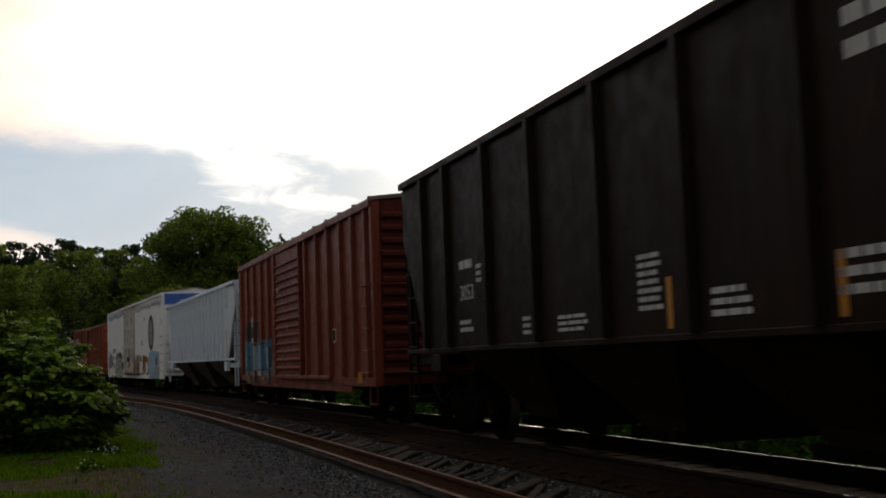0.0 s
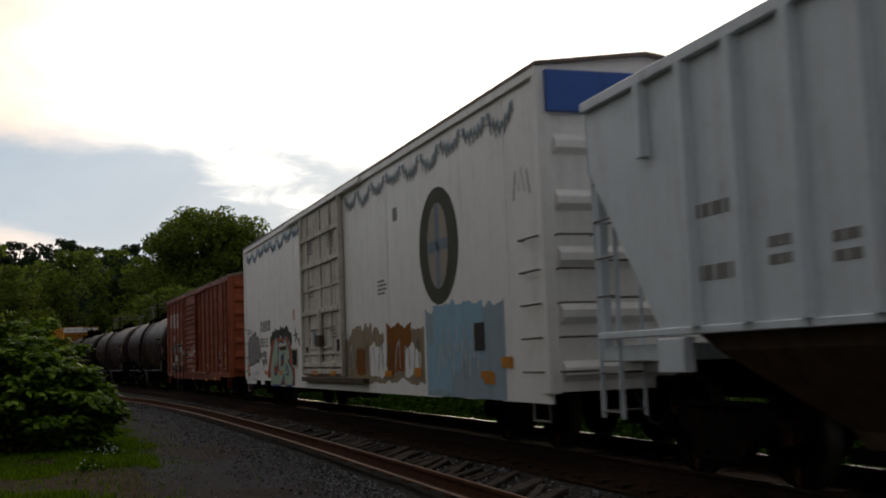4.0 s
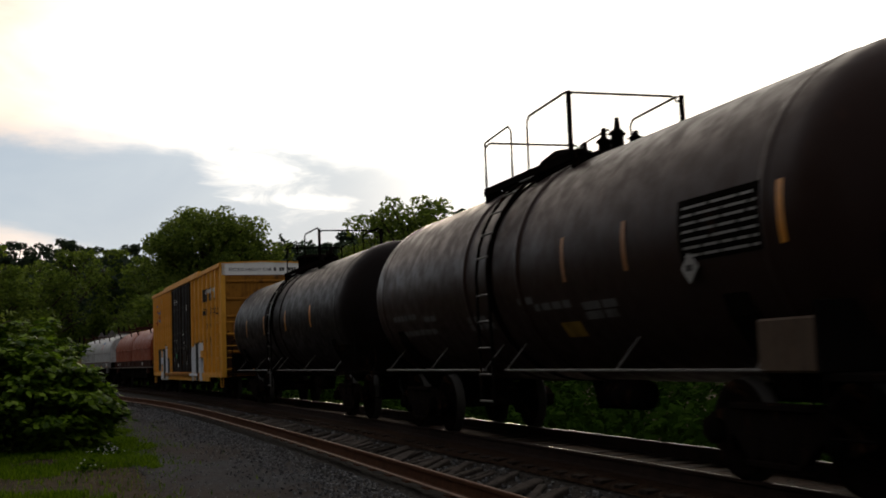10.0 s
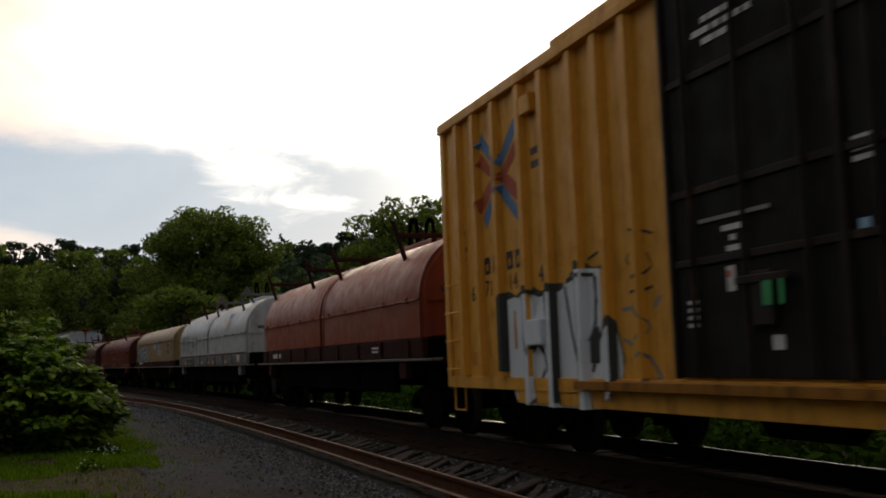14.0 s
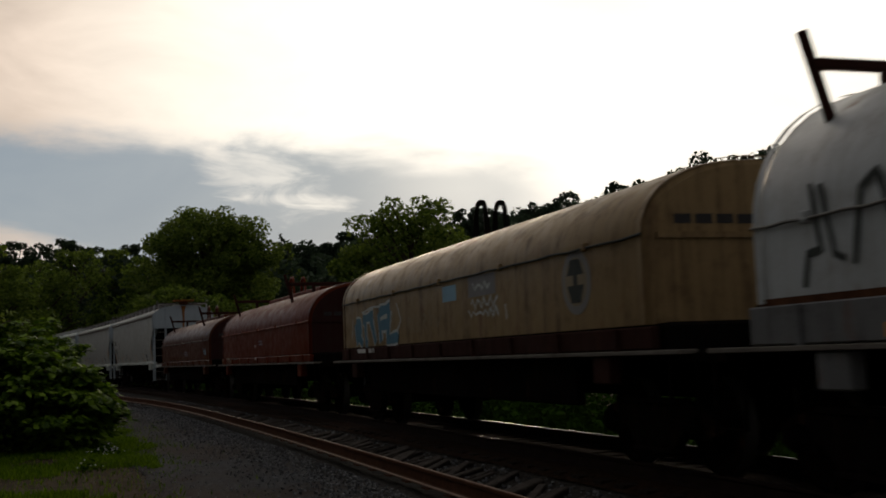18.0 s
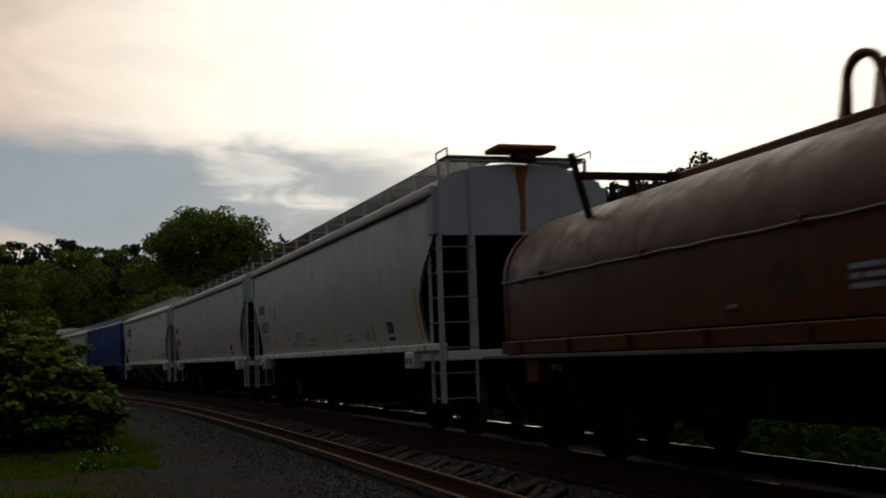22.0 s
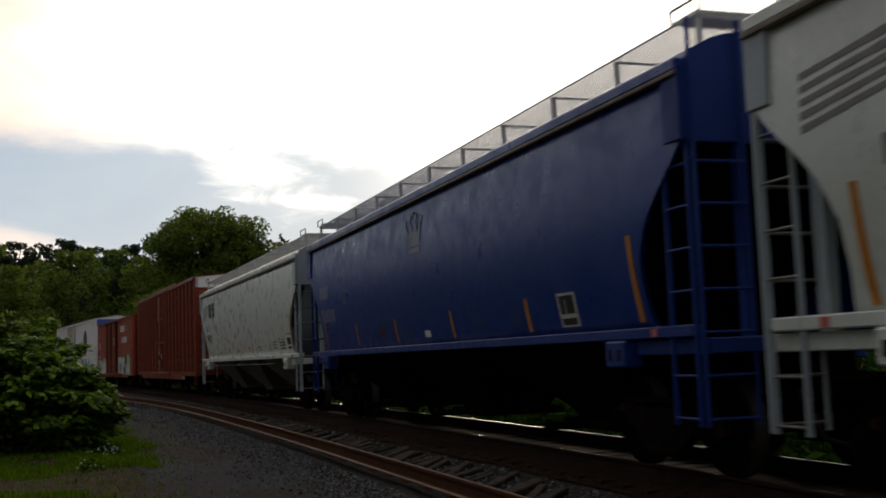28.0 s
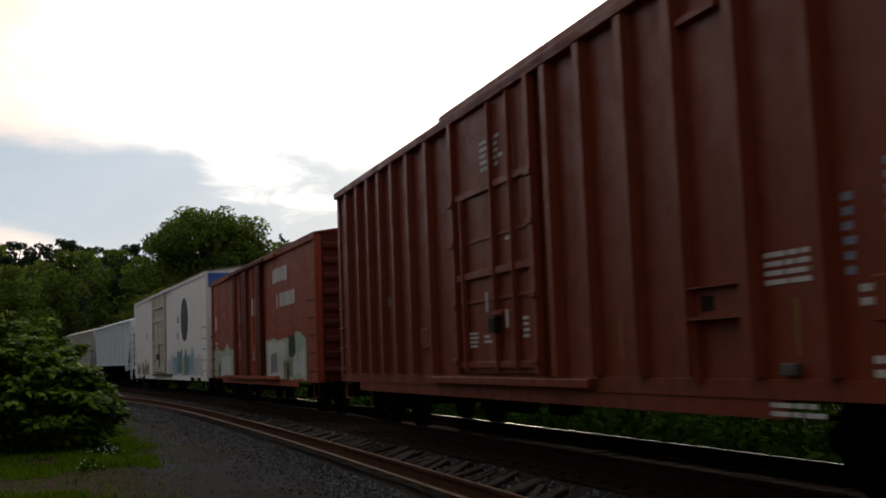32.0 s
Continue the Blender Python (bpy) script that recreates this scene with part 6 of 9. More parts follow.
    for x in loops:
        for yy in (-0.18, 0.18):
            mb = MB()
            rows = []
            for i in range(21):
                u = -1.5 + 3 * i / 20          # foot, leg, arch, leg, foot
                if abs(u) > 1:
                    f = (abs(u) - 1) / 0.5
                    s = 1 if u > 0 else -1
                    zo, zi = top + 0.47 - 0.40 * f, top + 0.45 - 0.38 * f
                    xo, xi = s * (0.27 + 0.12 * f), s * (0.20 + 0.02 * f)
                else:
                    t = u * math.pi / 2
                    xo, zo, xi, zi = 0.27 * math.sin(t), top + 0.47 + 0.24 * math.cos(t), 0.20 * math.sin(t), top + 0.45 + 0.18 * math.cos(t)
                rows.append([(x + xo, yy - 0.03, zo), (x + xo, yy + 0.03, zo), (x + xi, yy + 0.03, zi), (x + xi, yy - 0.03, zi)])
            mb.grid(rows, True, True)
            part("stacking_hoop", mb, mat if mat in ("coil_brick", "coil_brown") else "frame_dark", car)
        if not posts:
            part("top_rail", bx(x - 2.2, x + 2.2, -0.10, 0.10, top - 0.02, top + 0.06, b=0.02), mat, car)
        elif hoods == 2:
            part("top_rail", bx(x - 1.3, x + 1.1, -0.24, 0.24, top - 0.02, top + 0.14, b=0.02), mat, car)
    for x, e in zip(mids, (-hl - 0.9, hl + 0.9)):
        add_coupler(car, e, x - a)
    return car, surf
# ================= the train, car by car, front to rear =================
def steps(a, b, d):
    n = max(1, round(abs(b - a) / d))
    return [a + (b - a) * i / n for i in range(n + 1)]


# --- dusty black open-top hopper
car, surf = posted_hopper("dusty black open-top coal hopper with side posts and white stencils", -172.65, 7.6, "black_car", (-181.2, -164.1),
                          [6.28, 5.09, 3.31, 1.63, -0.26, -2.07, -3.9, -5.3, -6.5], zt=4.30, covered=False, bays=(-3.4, 0.0, 3.4), cut=1.15, zb=1.42, bay_mat="black_car", lad="black_car")
bars(car, 4.30, 2.62, 0.62, 0.22, 1, "white_mark", 1.49, 1)
lettering(car, "3053", 4.62, 2.10, 0.22, "white_mark", 1.49)
for x, z, w, h, n in ((3.75, 2.45, 0.25, 0.3, 3), (4.35, 1.72, 0.6, 0.22, 2), (1.95, 1.64, 0.42, 0.26, 3), (0.62, 1.62, 0.85, 0.22, 3), (-1.25, 1.95, 0.5, 0.6, 7), (-2.7, 1.68, 0.65, 0.3, 3), (-4.5, 1.8, 0.7, 0.4, 3), (-4.9, 3.55, 1.0, 0.5, 2)):
    bars(car, x, z, w, h, n, "white_mark", 1.49, 3)
for x in (-1.62, -4.2):
    mark(car, x, 1.72, 0.10, 0.5, "amber", 1.49, "reflector")

# --- oxide red boxcar with a corrugated sliding door and blue graffiti
# The ends take a darker red than the sides: their shade put in the colour.
car, surf = boxcar("rusty oxide-red boxcar with corrugated sliding door and pale blue graffiti", -155.2, 7.85, 0.78, 4.34, 4.52, "oxide",
                   [7.33, 6.24, 5.08, 3.9, 2.81, 1.95, -2.0, -3.2, -4.3, -5.42, -6.4, -7.42], ("slide", 1.66, -1.55, "oxide"), None, (-6.2, 6.2), (-164.1, -146.7), skirt=(-6.0, 6.0, 0.62), end_rows=13, end_high=0.085, end_mat="door_and_shade", lad_mat="oxide")
spray(car, "sp_black", 6.95, 4.98, lambda x: 1.88 + 0.03 * math.sin(5 * x), lambda x: 2.52 + 0.03 * math.sin(7 * x), surf, 0.003, 0.05)
spray(car, "sp_grey", 7.20, 2.05, lambda x: 0.68, lambda x: 1.18 + 0.05 * math.sin(6 * x), surf, 0.003, 0.05)
throwup(car, surf, 7.10, 2.10, 0.70, 1.16, 7, ["sp_grey", "sp_tan", "sp_grey", "sp_white"], 4, shine="sp_tan", lift=0.005, power=3)
throwup(car, surf, 6.95, 2.75, 1.06, 1.90, 6, ["sp_lblue", "sp_steel", "old_lblue", "sp_lblue", "sp_steel"], 3, edge="grey_dark", back="sp_steel", lift=0.014, power=4)
trace(car, "sp_tan", [[(6.95 - 0.12 * i, 1.78 + 0.13 * abs(math.sin(i * 0.52))) for i in range(35)]], 0.045, surf, 0.024)
for k in range(9):
    u = 6.7 - 0.46 * k
    trace(car, "grey_dark", [[(u, 1.12), (u - 0.12, 1.42), (u + 0.05, 1.62), (u - 0.16, 1.76)]], 0.06, surf, 0.023)
    trace(car, "sp_white", [[(u - 0.2, 1.52), (u - 0.28, 1.70)], [(u - 0.1, 0.82), (u - 0.22, 1.02)]], 0.05, surf, 0.0245)
trace(car, "rust_patch", [[(6.75, 1.50), (6.35, 1.50)], [(6.75, 1.36), (6.4, 1.36)], [(4.4, 1.66), (4.2, 1.5), (4.35, 1.4)]], 0.06, surf, 0.025)
spray(car, "sp_tan", 2.55, 2.02, lambda x: 0.70, lambda x: 1.30 + 0.25 * (x - 2.02), surf, 0.012, 0.05)
spray(car, "sp_white", 6.42, 6.28, lambda x: 2.34, lambda x: 2.52, surf, 0.006, 0.2, "stencil_bar")
spray(car, "sp_white", 5.85, 5.70, lambda x: 2.36, lambda x: 2.54, surf, 0.006, 0.2, "stencil_bar")
spray(car, "sp_white", 5.74, 5.52, lambda x: 1.90, lambda x: 2.04, surf, 0.026, 0.2, "stencil_bar")
for x, z, w, h in ((2.06, 2.90, 0.36, 0.09), (2.07, 2.12, 0.40, 0.06), (2.07, 2.03, 0.40, 0.05)):
    mark(car, x, z, w, h, "white_mark", 1.50)
trace(car, "sp_white", [[(1.62, 1.92), (1.5, 1.84), (1.6, 1.78)], [(2.05, 1.9), (1.92, 1.82), (2.0, 1.74)], [(2.1, 1.62), (1.95, 1.5)], [(1.2, 3.12), (0.95, 3.2)], [(-0.1, 2.2), (-0.2, 2.08)]], 0.07, lambda x, z: 1.5 if x > 1.66 else 1.605, 0.03)
mark(car, -4.55, 1.82, 0.30, 0.30, "white_mark", 1.50, "data_panel_frame")
mark(car, -4.55, 1.82, 0.22, 0.24, "oxide_dark", 1.505, "data_panel")
for x in (6.4, 5.75, 5.2):
    bars(car, x, 2.6, 0.22, 0.22, 1, "white_mark", 1.506, 2)
bars(car, 2.05, 2.55, 0.5, 0.25, 2, "white_mark", 1.5, 2)
bars(car, 2.05, 1.75, 0.4, 0.5, 3, "white_mark", 1.5, 4)
mark(car, 5.0, 1.05, 0.3, 0.14, "amber", 1.52, "reflector")
mark(car, 1.9, 0.98, 0.4, 0.14, "amber", 1.52, "reflector")
mark(car, -6.75, 0.93, 0.35, 0.22, "amber", 1.54, "reflector")

# --- pale blue-grey posted covered hopper
car, surf = posted_hopper("pale grey-blue covered hopper with ribbed sides and amber markers", -137.45, 8.65, "pale_blue", (-146.7, -128.1), steps(7.25, -7.25, 0.86), bay_mat="bay_rust", zb=1.48)
mark(car, -7.0, 1.98, 0.11, 0.92, "amber", 1.49, "reflector")
for x in (3.5, 1.55, -1.0, -3.95):
    mark(car, x + 0.18, 1.75, 0.10, 0.5, "amber", 1.49, "reflector")
for x, z, w, h, n in ((6.1, 2.52, 0.7, 0.22, 1), (6.1, 1.95, 0.8, 0.25, 1), (5.0, 2.05, 0.4, 0.3, 2), (4.1, 2.0, 0.5, 0.3, 2), (0.9, 1.85, 0.5, 0.22, 2), (-2.4, 1.9, 0.5, 0.3, 3)):
    bars(car, x, z, w, h, n, "grey_mark", 1.49, 5)
strokes(car, "red_mark", [[(u + 0.14 * math.cos(t), 2.54 + 0.2 * math.sin(t)) for t in np.linspace(0, 6.4, 16)] for u in (-2.52, 3.12)] + [[(-2.44, 2.42), (-2.6, 2.66)], [(-2.6, 2.42), (-2.44, 2.66)], [(3.2, 2.42), (3.04, 2.66)]], 0.035, 1.495, "round_mark")
mark(car, -5.17, 1.88, 0.44, 0.32, "white_mark", 1.49, "data_panel_frame")
for dx in (-0.1, 0.1):
    mark(car, -5.17 + dx, 1.89, 0.17, 0.25, "black_mark", 1.495, "data_panel")

# --- long white insulated boxcars with plug doors
def white_reefer(a, hl, mids, rich):
    car, surf = boxcar("long dirty white insulated boxcar with plug door and colourful graffiti" if rich else "long white insulated boxcar with round emblem and blue end panel", a, hl, 0.80, 4.88, 5.10,
                       "white_car", [10.2, 3.9, -4.6, -10.3], ("plug1",) + ((2.55, -1.35) if rich else (3.46, -0.66)) + ("white_door",), None, (-hl + 2.35, hl - 2.35), mids, W=1.52, smooth_side=True, skirt=(-hl + 4.2, hl - 4.2, 0.65), end_rows=6, seams=False)
    for x0, x1 in ((-hl, -hl + 1.6), (-hl + 2.6, -hl + 3.1), (hl - 3.05, hl - 2.55), (hl - 1.65, hl)):
        for sy in (1, -1):
            part("skirt", bx(x0, x1, sy * 1.49, sy * 1.5225, 0.66, 0.815, b=0.002), "white_car", car)
    W = 1.52
    part("end_top_panel", bx(-hl - 0.02, -hl - 0.105, -1.46, 1.46, 4.28, 4.80), "blue_paint", car, "blue panel under the roof")
    # round emblem: dark ring, pale field, cross
    ex, ez = (-7.45, 3.03) if rich else (-6.10, 3.24)

    def oval(rx, rz, ya, yb):
        mb = MB()
        mb.prism([(ex + rx * math.cos(t), ez + rz * math.sin(t)) for t in np.linspace(0, 2 * math.pi, 48)[:-1]], ya, yb)
        return mb
    e = part("round_emblem", oval(0.95, 0.93, W + 0.001, W + 0.005), "emblem_olive" if rich else "grey_dark", car, "faded round emblem")
    part("emblem_field", oval(0.50, 0.68, W + 0.006, W + 0.010), "emblem_tan" if rich else "dim_mark", e)
    mb = MB()
    mb.box(ex - 0.09, ex + 0.09, W + 0.011, W + 0.014, ez - 0.66, ez + 0.66)
    mb.box(ex - 0.48, ex + 0.48, W + 0.011, W + 0.014, ez - 0.08, ez + 0.09)
    part("emblem_cross", mb, "old_blue" if rich else "dim_mark", e)
    if rich:
        # faded brand stencil as plain strokes, number below
        for u in (8.78, 8.36, 7.96, 7.55):
            for du, w2 in ((0.075, 0.085), (-0.075, 0.085)):
                mark(car, u - 0.05 + du, 2.33, w2, 0.30, "black_mark", W, "emblem_shape")
            mark(car, u - 0.05, 2.43, 0.10, 0.06, "black_mark", W + 0.0003, "emblem_shape")
        lettering(car, "793152", 8.98, 1.74, 0.26, "black_mark", W, 1.15)
        # tags hanging in swags along the top
        rng = random.Random(3)

        def swag(k, x0, dz, amp):
            return [(x0 - 1.02 * k - 0.078 * i, 4.66 - dz - (0.20 + 0.06 * math.sin(1.7 * k)) * math.sin(math.pi * i / 12) ** 0.7 + (amp if i % 2 else -amp) * rng.uniform(0.3, 1.0)) for i in range(13)]
        strokes(car, "sp_lblue", [swag(k, 11.1, 0.0, 0.08) for k in range(8)], 0.12, W + 0.006)
        strokes(car, "sp_black", [swag(k, 11.12, 0.06, 0.11) for k in range(8)], 0.05, W + 0.010)
        # grey throw-up with black edges, a grey smear, small tags
        flat = lambda x, z: W
        for k, (u, r, z0, z1) in enumerate(((10.75, 0.42, 1.24, 2.05), (10.25, 0.33, 1.26, 2.14), (9.85, 0.28, 1.32, 2.18), (9.40, 0.36, 1.34, 2.02))):
            for mt, g, lf in (("sp_black", 0.05, 0.004), ("sp_grey", 0.0, 0.0055)):
                spray(car, mt, u + r + g, u - r - g, lambda x: z0 - g + 0.22 * min(1, abs(x - u) / (r + g)) ** 3, lambda x: z1 + g - 0.34 * min(1, abs(x - u) / (r + g)) ** 3, flat, lf + 0.001 * k, 0.04)
            trace(car, "sp_black", [[(u + 0.1, z0 + 0.2), (u - 0.05, (z0 + z1) / 2), (u + 0.08, z1 - 0.25)]], 0.05, flat, 0.0105)
        spray(car, "sp_grey", 9.05, 7.95, lambda x: 1.44 + 0.03 * math.sin(9 * x), lambda x: 1.60 + 0.03 * math.sin(7 * x), flat, 0.004)
        spray(car, "sp_grey", 8.75, 7.9, lambda x: 1.22 + 0.06 * math.sin(11 * x), lambda x: 1.40 + 0.02 * math.sin(8 * x), flat, 0.004)
        trace(car, "sp_grey", [[(10.3 - 0.12 * i, 0.98 + 0.11 * math.sin(i * 2.4)) for i in range(9)], [(10.35 - 0.1 * i, 0.80 + 0.05 * math.sin(i * 2.0)) for i in range(8)], [(8.7, 1.15), (8.5, 1.10), (8.65, 1.0)]], 0.04, flat, 0.005)
        trace(car, "sp_black", [[(11.25 - 0.1 * i, 2.16 + 0.012 * i + 0.09 * math.sin(i * 2.2)) for i in range(10)]], 0.04, flat, 0.012)
        # big piece: dark puffs, orange ground, blue outline, sage letters
        for k, (u, zz, r) in enumerate(((7.18, 1.86, 0.22), (6.9, 2.0, 0.2), (6.5, 2.0, 0.26), (6.1, 1.98, 0.24), (5.77, 2.12, 0.16), (5.45, 1.98, 0.28), (4.98, 1.98, 0.32), (4.55, 1.86, 0.26))):
            mb = MB()
            mb.prism([(u + r * math.cos(t) * (1 + 0.05 * math.sin(5 * t + k)), zz + r * 0.8 * math.sin(t)) for t in np.linspace(0, 2 * math.pi, 22)[:-1]], W + 0.001, W + 0.003 + 0.0004 * k)
            part("spray_puff", mb, "sp_dark_green", car)
        orange = lambda x: float(np.interp(x, [4.0, 4.3, 4.8, 5.1, 5.5, 6.3, 7.1, 7.45, 7.8], [1.15, 1.6, 1.92, 1.98, 1.9, 1.96, 1.88, 1.5, 0.95]))
        spray(car, "sp_orange", 7.8, 4.0, lambda x: 0.68 if x < 7.2 else 0.86, orange, flat, 0.008, 0.06)
        LET = [[(6.48, 1.96), (6.2, 1.8), (6.3, 1.3), (6.54, 1.16), (6.7, 1.2), (6.62, 1.4), (6.84, 1.14), (6.82, 0.95), (6.5, 0.89), (6.14, 1.08), (6.05, 0.68), (7.17, 0.70), (7.36, 1.06), (7.08, 1.43), (6.7, 1.78)],
               [(5.95, 1.8), (5.7, 1.82), (5.48, 1.74), (5.42, 1.53), (5.8, 1.45), (5.84, 1.16), (5.55, 1.19), (5.28, 1.28), (5.27, 0.94), (5.83, 0.74), (6.03, 0.68), (6.09, 1.07), (6.15, 1.41)],
               [(5.37, 1.76), (5.19, 1.92), (4.97, 1.78), (4.66, 1.56), (4.63, 1.39), (4.9, 1.31), (4.37, 1.1), (4.19, 0.85), (4.37, 0.70), (5.22, 0.70), (5.36, 0.85), (5.35, 1.29)]]
        for k, o in enumerate(LET):
            trace(car, "sp_blue", [o + o[:2]], 0.13, flat, 0.0095 + 0.0004 * k, "spray_outline")
            mb = MB()
            mb.prism(o, W + 0.009, W + 0.012 + 0.0005 * k)
            part("spray_letter", mb, "sp_green", car)
        trace(car, "sp_blue", [[(5.08, 1.24), (4.9, 1.12), (4.72, 1.02), (4.8, 0.95), (5.07, 0.97), (5.08, 1.2)], [(5.75, 1.36), (5.5, 1.44), (5.45, 1.25)], [(6.6, 1.05), (6.55, 0.93)], [(5.7, 0.72), (5.45, 0.9), (5.3, 0.95)]], 0.09, flat, 0.0145, "spray_outline")
        trace(car, "sp_lblue", [[(4.75, 1.82), (4.55, 1.74)], [(4.62, 1.84), (4.6, 1.70)], [(4.4, 1.78), (4.32, 1.70), (4.42, 1.66)]], 0.04, flat, 0.010)
        part("tack_rail", bx(4.98, 5.92, W, W + 0.05, 1.70, 1.77, b=0.006), "white_door", car)
        # Dark strip stands in for the shade below the tack rail.
        part("tack_shade", bx(5.0, 5.90, W, W + 0.018, 1.60, 1.70, b=0.003), "bay_rust", car, "dark strip painted for the shade under the rail")
        # pale blue patch rolled out to the foot of the side, with tags and notices over it
        wild = lambda q, f, a, z: (lambda x: z + a * noise.noise((x * f, q, 3.0)) + 0.5 * a * noise.noise((x * f * 3.3, q, 7.0)))
        for k, (u0, u1, z0, z1, mt) in enumerate(((-6.7, -10.1, 0.67, 2.0, "old_lblue"), (-7.1, -9.3, 1.1, 2.08, "sp_lblue"), (-6.75, -7.9, 0.75, 1.5, "sp_lblue"), (-8.3, -9.6, 0.72, 1.25, "old_lblue"))):
            spray(car, mt, u0, u1, (lambda x: 0.67) if z0 < 0.7 else wild(k, 1.2, 0.12, z0), wild(k + 9, 1.6, 0.16, z1), flat, 0.005 + 0.001 * k, 0.05)
        trace(car, "sp_white", [[(-7.3 - 0.35 * i, 1.0 + 0.1 * (i % 2)), (-7.4 - 0.35 * i, 1.5), (-7.55 - 0.35 * i, 1.15 + 0.1 * (i % 3)), (-7.5 - 0.35 * i, 1.75)] for i in range(6)], 0.05, flat, 0.0125)
        part("data_panel", bx(-9.35, -8.95, W + 0.012, W + 0.016, 1.35, 1.75), "black_mark", car, "small dark data panel")
        for u, zz in ((-10.17, 1.18), (-9.5, 0.96), (-6.24, 1.04)):
            mark(car, u, zz, 0.40, 0.15, "amber", W + 0.012, "yellow_notice")
        # tan and brown spray worn to patches, grey smears by the door, small tags
        for k, (u0, u1, z0, z1, mt) in enumerate(((-1.25, -6.6, 0.86, 1.75, "sp_tan"), (-1.6, -3.4, 1.0, 1.9, "sp_tan"), (-3.2, -4.6, 0.95, 1.55, "white_car"), (-4.4, -5.9, 1.05, 1.85, "sp_rust"), (-2.2, -2.9, 1.0, 1.5, "sp_rust"), (-5.5, -6.4, 0.95, 1.5, "white_car"))):
            spray(car, mt, u0, u1, wild(k + 20, 1.4, 0.14, z0), wild(k + 30, 1.5, 0.24, z1), flat, 0.004 + 0.0011 * k, 0.045)
        for k in range(9):
            u = -1.6 - 0.55 * k
            trace(car, "sp_black" if k % 3 else "sp_white", [[(u, 1.0 + 0.12 * (k % 2)), (u - 0.12, 1.45), (u - 0.30, 1.6 - 0.1 * (k % 2)), (u - 0.34, 1.1)]], 0.045, flat, 0.0125)
        strokes(car, "sp_grey", [[(-10.6 - 0.09 * i, 3.5 + (0.22 if i % 2 else -0.22) * rng.uniform(0.5, 1)) for i in range(7)]], 0.045, W + 0.004)
        mark(car, -5.15, 3.83, 0.26, 0.24, "grey_mark", W, "notice_plate")
        strokes(car, "old_lblue", [swag(k, -1.6, 0.04, 0.08) for k in range(9)], 0.11, W + 0.006)
        strokes(car, "sp_grey", [swag(k, -1.62, 0.10, 0.11) for k in range(9)], 0.05, W + 0.010)
        mark(car, 11.2, 1.17, 0.42, 0.17, "amber", W, "reflector")
        for x in (10.98, 8.07, 5.84, 1.28, -0.5, -4.5, -9.4):
            mark(car, x, 1.01 if x < 10 else 0.95, 0.46, 0.11, "amber", W + (0.092 if -1.3 < x < 2.5 else 0.016), "reflector")
        mark(car, 3.96, 2.47, 0.24, 0.27, "amber", W, "yellow_notice")
        part("tack_frame", bx(3.56, 4.26, W - 0.02, W + 0.02, 1.15, 1.63, b=0.006), "white_door", car)
        part("tack_field", bx(3.62, 4.20, W + 0.021, W + 0.025, 1.20, 1.58), "black_door", car, "dark board")
        for za, zb in ((3.60, 3.92), (2.28, 2.66)):
            part("door_catch", bx(2.66, 2.76, W, W + 0.07, za, zb, b=0.01), "black_door", car)
        spray(car, "sp_grey", 3.95, 3.30, lambda x: 1.75 + 0.10 * math.sin(9 * x), lambda x: 2.05 + 0.2 * math.sin(5 * x), flat, 0.004, 0.05)
        trace(car, "sp_black", [[(3.85, 2.1), (3.8, 1.75)], [(4.1, 1.95), (3.5, 1.98)], [(3.1, 1.98), (2.95, 1.9), (3.1, 1.82), (2.92, 1.75)]], 0.035, flat, 0.008)
        spray(car, "sp_grey", 1.55, 0.75, lambda x: 1.62 + 0.03 * math.sin(11 * x), lambda x: 1.98 + 0.03 * math.sin(8 * x), lambda x, z: W + 0.052, 0.004, 0.05)
        spray(car, "sp_steel", 1.45, 0.85, lambda x: 1.70 + 0.06 * math.sin(13 * x), lambda x: 1.90 + 0.05 * math.sin(10 * x), lambda x, z: W + 0.052, 0.006, 0.04)
    else:
        flat = lambda x, z: W
        wild = lambda q, f, a, z: (lambda x: z + a * noise.noise((x * f, q, 3.0)) + 0.5 * a * noise.noise((x * f * 3.3, q, 7.0)))
        for k, (u0, u1, z0, z1, mt) in enumerate(((-1.0, -10.5, 0.86, 1.6, "sp_white"), (-2.6, -4.2, 0.9, 1.7, "sp_lblue"), (-4.0, -5.4, 0.95, 1.95, "sp_teal"), (-5.9, -7.2, 0.9, 1.75, "sp_teal"), (-7.4, -8.4, 0.95, 1.85, "sp_lblue"), (8.6, 5.6, 0.86, 1.45, "sp_tan"), (10.6, 9.2, 0.86, 1.4, "sp_grey"))):
            spray(car, mt, u0, u1, wild(k, 1.3, 0.12, z0), wild(k + 12, 1.8, 0.40, z1), flat, 0.004 + 0.001 * k, 0.05)
        trace(car, "sp_white", [[(-2.2 - 0.62 * k, 0.92), (-2.45 - 0.62 * k, 1.5 + 0.15 * (k % 3)), (-2.3 - 0.62 * k, 1.9 + 0.1 * (k % 2))] for k in range(11)], 0.10, flat, 0.012)
        trace(car, "sp_teal", [[(-3.3 - 0.8 * k, 1.0), (-3.5 - 0.8 * k, 1.6), (-3.75 - 0.8 * k, 1.2)] for k in range(6)], 0.07, flat, 0.014)
        mark(car, -4.35, 3.30, 0.3, 0.3, "grey_dark", W, "notice_plate")
        for zz in (3.6, 2.0):
            part("door_catch", bx(3.56, 3.70, W, W + 0.07, zz - 0.15, zz + 0.15, b=0.01), "black_door", car)
